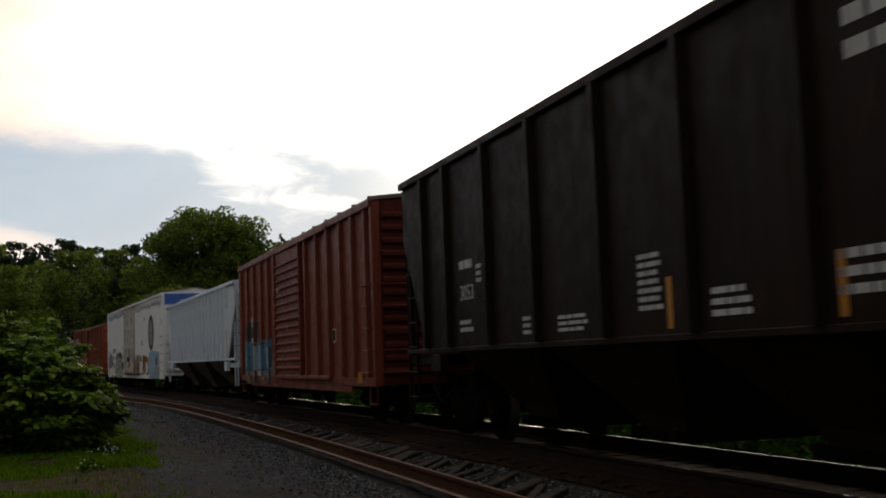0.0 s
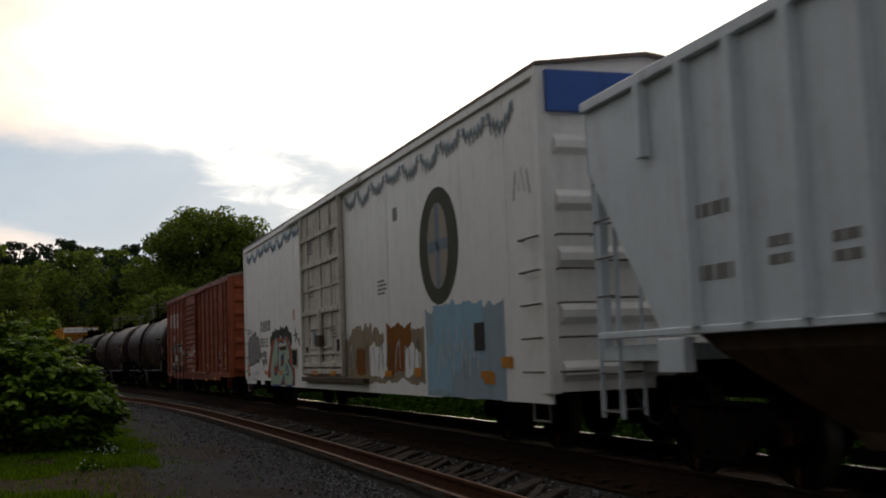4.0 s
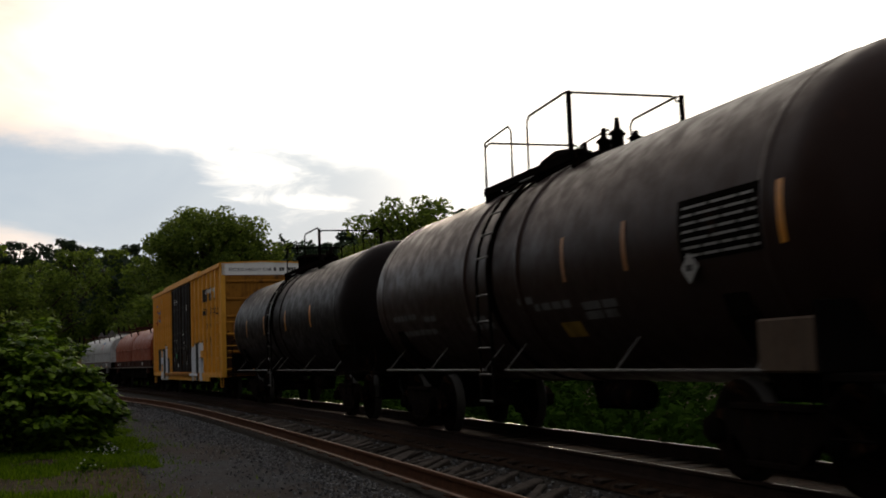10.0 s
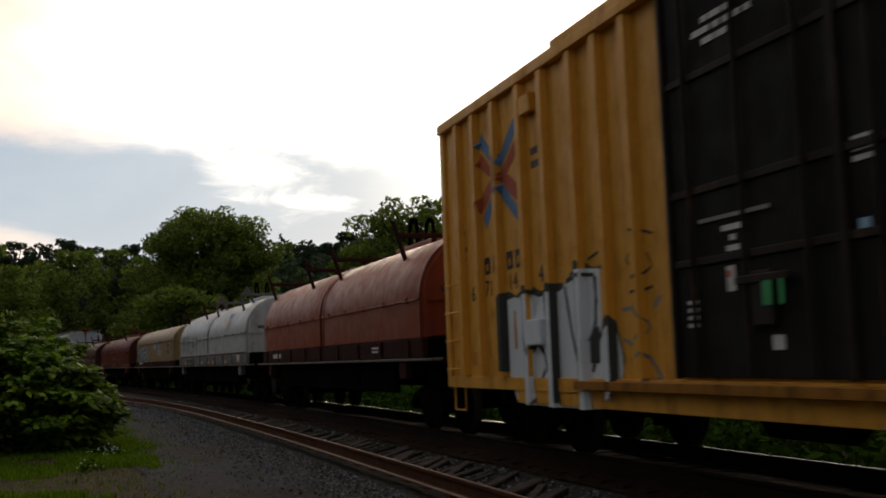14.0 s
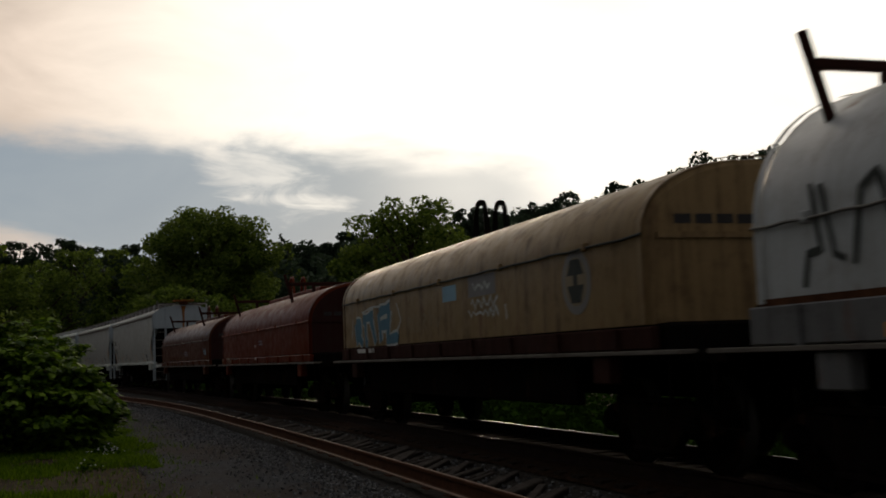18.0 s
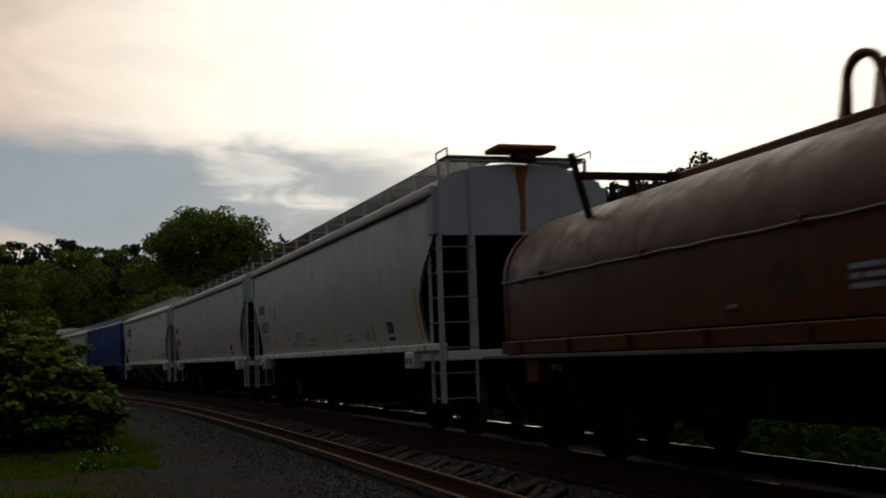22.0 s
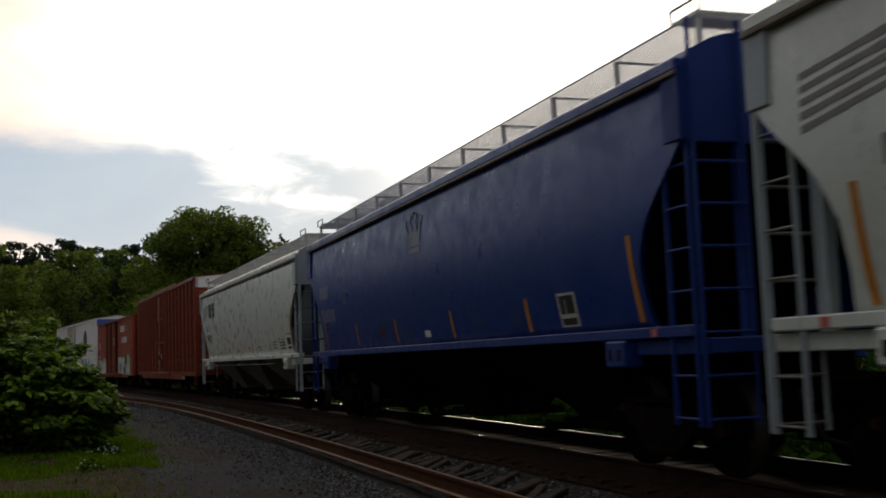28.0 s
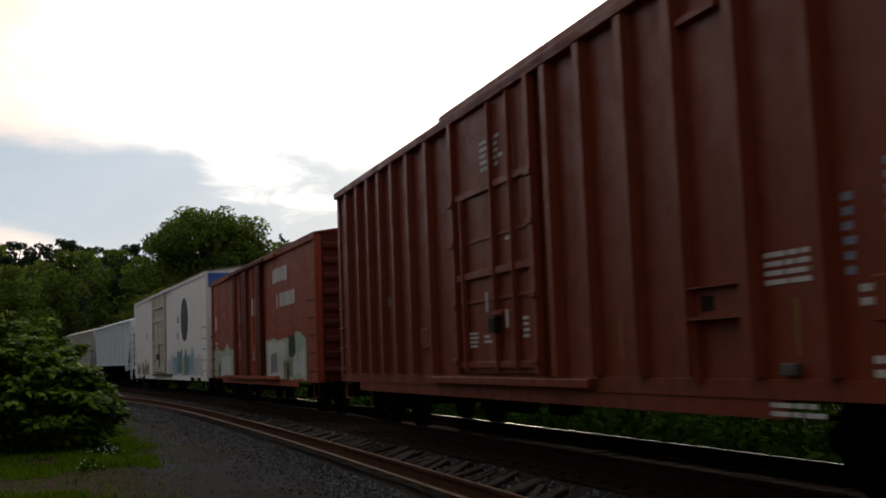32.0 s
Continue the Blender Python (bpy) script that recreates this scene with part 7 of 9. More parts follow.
    for i, (x, z) in enumerate((() if rich else ((6.3, 2.9),)) + ((-4.2, 2.6), (1.6, 3.9), (-0.4, 3.9), (1.6, 2.9), (-0.5, 1.9))):
        bars(car, x, z, 0.6, 0.3, 4, "grey_mark", W + (0.055 if -1.3 < x < 2.5 else 0.0), 20 + i)
    return car


white_reefer(-115.88, 11.54, (-128.1, -103.05), True)

# --- brown-red boxcar with white-lettered panel and graffiti
car, surf = boxcar("weathered brown-red boxcar with corrugated door, white emblem and graffiti", -93.7, 8.03, 0.85, 4.26, 4.56, "brown_box",
                   [v - 0.16 for v in (7.55, 6.36, 5.26, 4.16, 3.1, -1.65, -2.68, -3.66, -4.58, -5.5, -6.63, -7.3)], ("slide", 1.84, -1.01, "brown_box"), None, (-6.3, 6.3), (-103.05, -84.7), skirt=(-5.9, 5.9, 0.72), shift=0.16, rib_d=0.065, lad_mat="brown_box")
trace(car, "white_mark", [[(7.38, 3.52 - 0.15 * i), (6.52 + 0.05 * i, 3.57 - 0.15 * i)] for i in range(4)], 0.10, surf, 0.004, "emblem_bar")
slant = lambda x0, x1, z0, z1: spray(car, "white_mark", x0, x1, lambda x: z0 + 0.05 * (x0 - x) - (0.0 if x < x0 - 0.1 else -3.0 * (x - x0 + 0.1)), lambda x: z1 - (0.0 if x > x1 + 0.1 else 3.0 * (x1 + 0.1 - x)), surf, 0.004, 0.03, "emblem_shape")
slant(6.50, 5.62, 2.96, 3.62)
slant(5.55, 4.70, 2.92, 3.60)
trace(car, "brown_box", [[(6.26, 2.98), (6.18, 3.36)], [(5.92, 3.60), (5.88, 3.24)], [(5.52, 3.14), (5.12, 3.17)], [(5.14, 3.38), (4.72, 3.36)]], 0.08, surf, 0.007, "emblem_gap")
for u in (6.24, 6.0):
    spray(car, "white_mark", u, u - 0.17, lambda x: 2.38, lambda x: 2.62, surf, 0.004, 0.1, "emblem_shape")
lit = [(6.76, 6.33, 1.28, 1.78), (5.98, 5.60, 1.28, 2.03), (6.40, 5.90, 1.28, 1.40), (5.30, 4.99, 1.26, 1.73), (4.76, 4.55, 1.26, 2.06), (5.02, 4.60, 1.26, 1.34), (4.17, 3.74, 1.25, 2.11), (3.80, 3.55, 1.25, 1.43), (3.20, 2.85, 1.25, 1.95), (2.75, 2.45, 1.25, 1.80)]
dark = [(5.62, 5.29, 0.80, 2.02), (4.62, 4.18, 1.00, 2.12), (6.32, 6.06, 1.40, 1.78), (4.97, 4.78, 1.34, 1.86), (3.74, 3.22, 1.40, 2.12), (2.88, 2.70, 1.0, 2.0), (6.72, 6.30, 1.78, 1.84), (4.98, 4.55, 2.04, 2.12), (4.2, 3.7, 2.10, 2.17)]
for k, (x0, x1, za, zb) in enumerate(lit):
    spray(car, "sp_tan", x0, x1, lambda x: za, lambda x: zb + 0.05 * (x0 - x), surf, 0.004 + 0.0004 * k, 0.04)
    spray(car, "sp_white", x0, x1, lambda x: zb - 0.24 + 0.03 * math.sin(17 * x), lambda x: zb + 0.05 * (x0 - x), surf, 0.0085 + 0.0004 * k, 0.04)
    spray(car, "bay_rust", x0 + 0.04, x1 - 0.04, lambda x: za - 0.10 + 0.03 * math.sin(13 * x), lambda x: za + 0.05 + 0.04 * math.sin(23 * x + k), surf, 0.013 + 0.0004 * k, 0.03)
spray(car, "oxide_dark", 6.70, 2.40, lambda x: 0.72, lambda x: 1.24 + 0.03 * math.sin(7 * x), surf, 0.003, 0.05)
for k, (x0, x1, za, zb) in enumerate(dark):
    spray(car, "black_door", x0, x1, lambda x: za + 0.02 * math.sin(19 * x), lambda x: zb + 0.03 * math.sin(9 * x), surf, 0.0175 + 0.0004 * k, 0.04)
trace(car, "sp_lblue", [[(5.63, 2.0), (5.66, 0.86)], [(4.95, 1.2), (4.96, 0.97)], [(4.44, 1.05), (4.48, 0.68)], [(3.71, 1.17), (3.73, 0.74)], [(6.02, 1.38), (6.30, 1.38)], [(4.58, 2.05), (4.50, 1.05)], [(6.3, 1.05), (6.1, 1.06), (6.12, 0.92)]], 0.035, surf, 0.022)
for x0, x1, za in ((6.40, 5.60, 2.12), (5.50, 4.85, 2.18), (4.75, 3.92, 2.20), (3.6, 3.1, 2.12), (2.6, 2.2, 1.95)):
    n = int((x0 - x1) / 0.05)
    trace(car, "sp_teal", [[(x0 - 0.05 * i, za + 0.055 * math.sin(i * 1.9) + 0.03 * math.sin(i * 0.7)) for i in range(n)]], 0.075, surf, 0.022)
    trace(car, "sp_dark_green", [[(x0 - 0.05 * i, za - 0.05 + 0.05 * math.sin(i * 2.3 + 1)) for i in range(n)]], 0.06, surf, 0.0225)
trace(car, "sp_teal", [[(7.0, 1.32), (6.78, 1.25), (6.95, 1.15), (6.75, 1.05), (7.0, 0.98), (6.8, 0.88), (7.05, 0.82)], [(6.85, 1.2), (6.9, 0.85)]], 0.13, surf, 0.016)
trace(car, "sp_lblue", [[(7.30, 2.02), (7.12, 2.10), (7.02, 1.98), (7.2, 1.88), (7.3, 1.98)], [(7.12, 1.85), (6.95, 1.92), (6.92, 1.74), (7.08, 1.72), (7.14, 1.84)], [(7.05, 1.68), (6.95, 1.66)]], 0.045, surf, 0.016)
lettering(car, "45", 6.15, 1.86, 0.26, "sp_lblue", 1.50, 1.1, lambda x, z: surf(x, z) + 0.016)
lettering(car, "054", 4.95, 1.88, 0.26, "sp_lblue", 1.50, 1.1, lambda x, z: surf(x, z) + 0.016)
trace(car, "sp_white", [[(7.7, 1.75), (7.62, 1.6), (7.72, 1.45), (7.62, 1.3), (7.7, 1.15), (7.64, 1.0)]], 0.06, surf, 0.008)
door_face = lambda x, z: 1.60
trace(car, "sp_white", [[(0.9, 1.78), (-0.8, 1.84)], [(0.75, 1.70), (-0.2, 1.72)], [(0.3, 1.95), (-0.75, 2.0)], [(1.3, 1.50), (0.85, 1.50)], [(0.4, 1.50), (0.0, 1.52)]] + [[(-0.2 - 0.16 * i, 1.72), (-0.25 - 0.16 * i, 2.08)] for i in range(4)], 0.07, door_face, 0.026)
mark(car, -0.12, 1.10, 0.24, 0.14, "white_mark", 1.60, "paper_tag")
trace(car, "sp_tan", [[(-4.5, 1.95), (-4.7, 1.6), (-4.85, 2.0), (-5.1, 1.42)], [(-4.55, 1.75), (-5.05, 1.82), (-4.9, 1.6)], [(-4.5, 2.05), (-5.0, 2.1)]], 0.03, surf, 0.006)
mark(car, -6.65, 1.45, 0.50, 0.22, "amber", 1.50, "reflector")
mark(car, -5.81, 1.38, 0.42, 0.27, "white_mark", 1.50, "data_panel_frame")
mark(car, -5.81, 1.39, 0.35, 0.20, "oxide_dark", 1.505, "data_panel")
for u, z, w in ((-3.0, 1.25, 0.30), (0.44, 0.74, 0.3), (-2.95, 0.72, 0.35), (-4.85, 0.77, 0.5)):
    mark(car, u, z, w, 0.10, "amber", 1.54 if z < 1 else 1.50, "reflector")
for u, z, w in ((-6.03, 0.96, 0.2), (-6.76, 1.10, 0.4), (-5.3, 0.93, 0.12)):
    mark(car, u, z, w, 0.025, "white_mark", 1.54, "worn_edge")
mark(car, 6.98, 1.55, 0.36, 0.26, "amber", 1.52, "reflector")
for x, z, w, h, n in ((-5.76, 1.67, 0.28, 0.16, 4), (-6.75, 1.85, 0.75, 0.34, 3), (-6.72, 1.28, 0.5, 0.10, 1), (-6.8, 1.12, 0.4, 0.10, 2), (3.65, 2.3, 0.5, 0.2, 2)):
    bars(car, x, z, w, h, n, "white_mark", 1.50, 31)

# --- three sooty tank cars
tank_car("sooty black tank car with stencilled table, diamond placard and top railing", -76.7, 7.2, (-84.7, -68.8), seed=1)
tank_car("dull black tank car with orange band, railed platform and ladder", -60.95, 7.2, (-68.8, -52.8), amber=(-6.35, -2.05, -3.6), seed=2)
tank_car("smooth black tank car with tall dome and amber markers", -44.25, 7.72, (-52.8, -35.7), dome=True, amber=(4.55, 1.7, -1.35, -4.25, 6.95), placard=False, seed=3)

# --- yellow high-cube boxcar with black double doors
YR = [v - 0.2 for v in (9.0, 8.23, 7.41, 6.45, 5.69, 4.83, 4.15, 3.45, -3.0, -4.0, -4.98, -5.9, -6.85, -7.75, -8.6)]
car, surf = boxcar("tall yellow boxcar with black double plug doors and silver graffiti", -25.25, 9.65, 0.84, 4.86, 4.93, "yellow", YR, ("plug2", 2.48, -2.6, "black_door"), None, (-7.4, 7.4), (-35.7, -15.0),
                   skirt=(-6.8, 6.8, 0.66), end_rows=6, end_top="white_car", jog=(-5.15, 5.1), roof="yellow", rib_w=0.17, rib_d=0.095, seams=False, lad_mat="yellow", end_mat="yellow_end", shift=0.2, end_deep=0.05, end_high=0.06)
y = 1.50
spray(car, "black_mark", -5.85, -8.4, lambda x: 3.67, lambda x: 4.155, surf, 0.004, 0.04, "emblem_panel")
for x0, x1 in ((-5.98, -6.78), (-6.88, -7.56), (-7.64, -8.26)):
    spray(car, "white_mark", x0, x1, lambda x: 3.96, lambda x: 4.10, surf, 0.007, 0.04, "emblem_shape")
    spray(car, "white_mark", x0 - 0.24, x0 - 0.46, lambda x: 3.72, lambda x: 3.97, surf, 0.007, 0.04, "emblem_shape")
spray(car, "white_mark", -7.62, -8.28, lambda x: 3.72, lambda x: 3.84, surf, 0.007, 0.04, "emblem_shape")
lettering(car, "Railcar Pooling", -5.35, 3.16, 0.29, "black_mark", y, 1.36, lambda x, z: surf(x, z) + 0.003)
lettering(car, "Experts", -6.20, 2.64, 0.27, "black_mark", y, 1.25, lambda x, z: surf(x, z) + 0.003)
for u in (-6.25, -6.62, -6.95, -7.30, -7.62):
    mark(car, u, 2.22, 0.22, 0.20, "black_mark", y, "stencil_bar")
# silver letters over a black shadow at the rear end of the side
X1 = [7.5, 7.26, 7.03, 6.2, 5.5, 5.2, 4.8, 4.4, 4.3, 4.22, 4.08, 3.92]
T1 = [2.04, 2.06, 2.08, 2.10, 2.06, 2.22, 2.27, 2.24, 1.95, 1.55, 1.62, 1.22]
B1 = [1.02, 1.00, 0.66, 0.64, 0.64, 0.64, 0.64, 0.66, 0.70, 0.75, 0.86, 1.10]
top1 = lambda x: float(np.interp(-x, [-v for v in X1], T1))
low1 = lambda x: float(np.interp(-x, [-v for v in X1], B1))
spray(car, "sp_black", 7.52, 3.9, lambda x: low1(x) + 0.05, lambda x: top1(x) + 0.05 * math.sin(8 * x), surf, 0.004, 0.03)
spray(car, "sp_silver", 7.27, 3.94, low1, lambda x: top1(x) - 0.06, surf, 0.006, 0.03)
trace(car, "sp_black", [[(6.9, 2.02), (6.55, 2.10), (6.15, 2.00), (5.65, 2.04)], [(6.55, 2.0), (6.52, 1.45), (6.42, 1.28), (6.25, 1.42), (6.05, 1.28), (5.98, 1.05)], [(5.98, 1.98), (5.95, 1.1)],
      [(5.3, 2.10), (5.0, 2.16), (4.55, 2.12), (4.5, 1.8)], [(5.35, 2.05), (5.2, 1.5), (5.0, 1.0), (4.98, 0.7)], [(4.5, 2.1), (4.55, 1.6), (4.75, 1.35)], [(4.3, 1.6), (4.5, 1.4), (4.68, 1.05)], [(6.05, 1.08), (6.3, 0.8), (6.4, 0.66)]], 0.075, surf, 0.009)
spray(car, "sp_black", 4.78, 4.48, lambda x: 1.15, lambda x: 1.42 + 0.5 * (4.78 - x), surf, 0.009, 0.03)
spray(car, "sp_black", 5.75, 5.42, lambda x: 2.02, lambda x: 2.10, surf, 0.010, 0.05)
trace(car, "amber", [[(7.0, 1.85), (7.0, 1.35)]], 0.10, surf, 0.009)
trace(car, "sp_black", [[(3.15, 2.42), (3.5, 2.5), (3.75, 2.2), (3.5, 2.0), (3.2, 2.1), (3.3, 2.25)], [(3.6, 1.85), (3.2, 1.9)], [(4.7, 2.3), (4.4, 2.36), (4.15, 2.15)]], 0.04, surf, 0.006)
trace(car, "sp_grey", [[(3.9, 1.7), (3.5, 1.72), (3.3, 1.5), (3.6, 1.3), (3.9, 1.4)], [(3.7, 1.1), (3.4, 1.25), (3.1, 1.0), (3.4, 0.95)], [(3.2, 1.7), (3.05, 1.8)]], 0.06, surf, 0.006)
# pale bulging letters with black tops beside the doors, scrawled over
PUFF = ((-2.34, -3.06, 2.06), (-3.04, -3.58, 2.11), (-3.55, -4.02, 2.12), (-3.99, -4.40, 2.11), (-4.37, -4.86, 2.13), (-4.83, -5.30, 2.15))
for k, (x0, x1, zt) in enumerate(PUFF):
    dome = lambda x, g: zt + g - (0.30 if k == 0 else 0.16) * min(1.0, abs(2 * (x - (x0 + x1) / 2) / (x0 - x1))) ** 3.5
    foot = (lambda x: float(np.interp(x, [-3.06, -2.86, -2.60, -2.34], [0.67, 0.67, 0.90, 1.70]))) if k == 0 else (lambda x: 0.67)
    spray(car, "sp_black", x0 + (0.07 if k == 0 else 0.02), x1 - 0.02, lambda x: foot(x) - 0.004, lambda x: dome(x, 0.075), surf, 0.004 + 0.0004 * k, 0.03)
    spray(car, "sp_silver", x0, x1, foot, lambda x: dome(x, 0.0), surf, 0.0075 + 0.0004 * k, 0.03)
spray(car, "sp_silver", -5.28, -5.46, lambda x: 0.68, lambda x: 1.10, surf, 0.0075, 0.05)
spray(car, "sp_silver", -5.28, -5.72, lambda x: 1.30, lambda x: 1.47, surf, 0.0075, 0.05)
trace(car, "sp_grey", [[(x1 + 0.01, 2.0), (x1 + 0.02, 1.6), (x1 + 0.05, 1.25), (x1 - 0.03, 0.78)] for x0, x1, zt in PUFF[:5]], 0.028, surf, 0.012)
trace(car, "sp_black", [[(-3.20, 1.47), (-3.30, 1.49)], [(-3.90, 1.46), (-4.06, 1.50), (-4.20, 1.49)], [(-4.30, 1.44), (-4.66, 1.50)], [(-4.20, 1.24), (-4.42, 1.27)], [(-4.50, 1.20), (-4.68, 1.20)], [(-3.30, 0.90), (-3.38, 0.90)], [(-4.05, 0.86), (-4.16, 0.90)], [(-4.58, 1.66), (-4.80, 1.66)]], 0.05, surf, 0.0125)
spray(car, "emblem_red", -2.66, -2.86, lambda x: 1.36, lambda x: 1.60 + 0.06 * math.sin(20 * x), surf, 0.012, 0.03)
trace(car, "amber", [[(-2.80, 1.28), (-2.95, 1.42)], [(-2.86, 1.50), (-2.98, 1.36)]], 0.04, surf, 0.0135)
trace(car, "emblem_tan", [[(-3.62, 1.12), (-3.76, 1.24), (-3.86, 1.10), (-3.96, 1.22)], [(-4.45, 1.30), (-4.62, 1.38), (-4.56, 1.26)]], 0.07, surf, 0.012)
mark(car, -3.52, 0.91, 2.0, 0.10, "sp_silver", 1.631, "spray_paint")
part("tack_board", bx(-5.70, -5.17, 1.50, 1.60, 1.57, 1.84, b=0.012), "yellow", car)
part("tack_ledge", bx(-5.75, -4.95, 1.50, 1.66, 1.545, 1.57), "yellow_end", car, "grimy ledge under the board")
# crossed emblem in blue and red, its heart on the post
trace(car, "emblem_blue", [[(8.10, 4.32), (7.48, 3.88)], [(6.72, 4.28), (7.34, 3.86)], [(8.02, 3.12), (7.48, 3.56)], [(6.70, 3.05), (7.34, 3.52)]], 0.25, surf, 0.004, "emblem_shape")
trace(car, "emblem_red", [[(8.14, 4.05), (7.50, 3.66)], [(6.68, 4.00), (7.32, 3.64)], [(8.18, 3.34), (7.50, 3.74)], [(6.68, 3.34), (7.32, 3.70)]], 0.23, surf, 0.006, "emblem_shape")
trace(car, "blue_paint", [[(7.41, 3.98), (7.41, 3.46)]], 0.26, surf, 0.009, "emblem_shape")
for u in (8.0, 7.66, 7.12, 6.80):
    mark(car, u, 2.52, 0.22, 0.24, "black_mark", 1.50, "emblem_shape")
    mark(car, u, 2.50, 0.06, 0.10, "yellow", 1.505, "emblem_gap")
for txt, u, zz in (("6", 8.72, 2.06), ("71", 8.12, 2.10), ("14", 7.20, 2.13), ("4", 6.14, 2.15)):
    lettering(car, txt, u, zz, 0.22, "black_mark", 1.50, 1.1)
bars(car, 6.02, 3.72, 0.42, 0.34, 2, "dim_mark", 1.50, 6)
bars(car, 9.0, 2.9, 0.3, 0.5, 4, "dim_mark", 1.50, 8)
mark(car, 8.66, 1.24, 0.26, 0.18, "amber", 1.50, "yellow_notice")
part("tack_board", bx(5.98, 6.42, 1.50, 1.60, 1.38, 1.70, b=0.012), "sp_silver", car, "board sprayed silver with the side")
part("roof_box", bx(6.0, 6.35, 1.50, 1.60, 4.28, 4.52, b=0.012), "yellow", car)
# Ragged dark sheet: shade and grime painted on the lower end.
mb = MB()
edge = [(1.40 - 0.1 * i, 2.35 + 0.5 * noise.noise((0.35 * i, 2.0, 1.0)) + 0.25 * noise.noise((1.3 * i, 4.0, 1.0))) for i in range(29)]
for (ya, za), (yb, zb) in zip(edge, edge[1:]):
    mb.face([(-9.454, ya, 0.86), (-9.454, yb, 0.86), (-9.454, yb, zb), (-9.454, ya, za)])
part("end_shade_grime", mb, "shade_grime", car, "brown-black grime and painted shade low on the end", fix=False)
end_lettering(car, "EXCESS HEIGHT CAR", 1.25, 4.58, 0.115, "black_mark", -9.48)
for u in (-0.42, -0.62, -0.72, -0.95, -1.05, -1.15):
    part("stencil_bar", bx(-9.481, -9.487, u - 0.04, u + 0.04, 4.58, 4.70), "black_mark", car)
mark(car, -8.35, 1.42, 0.44, 0.36, "white_mark", y, "data_panel_frame")
mark(car, -8.35, 1.44, 0.36, 0.24, "black_mark", y + 0.005, "data_panel")
bars(car, -7.2, 1.30, 0.5, 0.16, 2, "amber", y, 5)
bars(car, -8.3, 2.0, 0.5, 0.2, 2, "grey_mark", y, 6)
bars(car, -7.2, 1.85, 0.4, 0.5, 5, "grey_mark", y, 7)
DF = 1.555
for z, x0, x1 in ((4.20, 1.95, 1.35), (4.10, 2.12, 1.15), (4.0, 1.95, 1.30)):
    bars(car, (x0 + x1) / 2, z, x0 - x1, 0.10, 1, "white_mark", DF, int(z * 10))
mark(car, 1.6, 2.40, 1.1, 0.035, "grey_mark", DF + 0.02, "worn_edge")
for z, w in ((2.30, 0.34), (2.21, 0.10), (2.12, 0.2), (2.04, 0.14)):
    mark(car, 1.64, z, w, 0.05, "white_mark", DF)
mark(car, 1.70, 1.86, 0.13, 0.22, "white_mark", DF, "paper_tag")
mark(car, 1.72, 1.90, 0.06, 0.06, "red_mark", DF + 0.005, "paper_tag_print")
for dx in (0, 0.12):
    for k in range(4):
        mark(car, 2.42 - dx, 1.48 + 0.07 * k, 0.06, 0.035, "white_mark", DF)
mark(car, 1.06, 1.30, 0.16, 0.12, "white_mark", DF)
trace(car, "white_mark", [[(1.30, 1.56), (1.22, 1.46)]], 0.05, lambda x, z: DF, 0.006)
mark(car, 1.08, 1.70, 0.13, 0.2, "green_tag", 1.625, "green_tag")
mark(car, 0.88, 1.70, 0.06, 0.2, "green_tag", 1.625, "green_tag")
bars(car, -0.15, 2.66, 0.3, 0.22, 3, "white_mark", DF, 11)
bars(car, -0.55, 2.60, 0.3, 0.10, 1, "white_mark", DF, 12)
mark(car, -0.08, 2.09, 0.12, 0.13, "sp_lblue", DF, "paper_tag")
mark(car, -0.25, 1.55, 0.10, 0.45, "rust_patch", DF, "paint_stripe")
bars(car, -1.6, 3.7, 0.6, 0.24, 3, "white_mark", DF, 13)
bars(car, -1.5, 1.5, 0.4, 0.4, 4, "grey_mark", DF, 14)
mark(car, -0.75, 2.25, 0.3, 0.05, "white_mark", DF)
mark(car, -0.8, 2.05, 0.12, 0.2, "white_mark", DF)

# --- five coil cars under lift-off hoods
car, surf = coil_car("red coil steel car under twin rounded hoods", -6.55, 7.35, (-15.0, 2.35), "coil_red", "oxide", top=3.48, posts=(-5.5, -0.63, 2.2, 7.2), loops=(-3.1,), rope="coil_red")
bars(car, 5.2, 1.45, 1.4, 0.2, 1, "white_mark", 1.50, 2)
bars(car, -4.6, 1.45, 0.5, 0.14, 2, "white_mark", 1.50, 3)
car, surf = coil_car("grey coil steel car with scrawled hoods, brackets and hoops", 11.52, 7.62, (2.35, 20.1), "coil_grey", "coil_grey", top=3.46, sill_mat="coil_grey_low", peaks=(-5.74, -0.77), posts=(2.05, 6.95), loops=(-3.1, 4.3))
trace(car, "sp_black", [[(6.95, 1.72), (6.88, 1.98), (6.72, 2.0), (6.80, 2.52)], [(6.68, 2.5), (6.55, 1.95), (6.42, 1.9)], [(6.32, 1.85), (6.2, 2.4), (6.0, 2.5), (5.8, 1.9)], [(5.5, 1.75), (5.4, 2.5), (5.1, 2.3), (5.2, 1.8)], [(4.8, 2.45), (4.7, 1.8), (4.4, 1.75)], [(4.1, 1.8), (3.9, 2.4), (3.6, 1.8)], [(4.0, 2.05), (3.7, 2.05)], [(3.3, 2.45), (3.2, 1.75)], [(2.9, 2.4), (2.6, 2.2), (2.9, 2.0), (2.6, 1.8)]], 0.085, lambda x, z: surf(x, min(z, 2.28)), 0.008)
part("rust_strip", bx(-7.6, 7.6, 1.472, 1.476, 1.54, 1.66), "rust_patch", car, "band of rust under the hoods")
for x in (1.38, -0.19, -1.38, -3.91, 5.8, -6.4):
    mark(car, x, 1.36, 0.42, 0.11, "amber", 1.50, "reflector")
bars(car, 4.6, 1.45, 1.6, 0.14, 1, "black_mark", 1.50, 5)
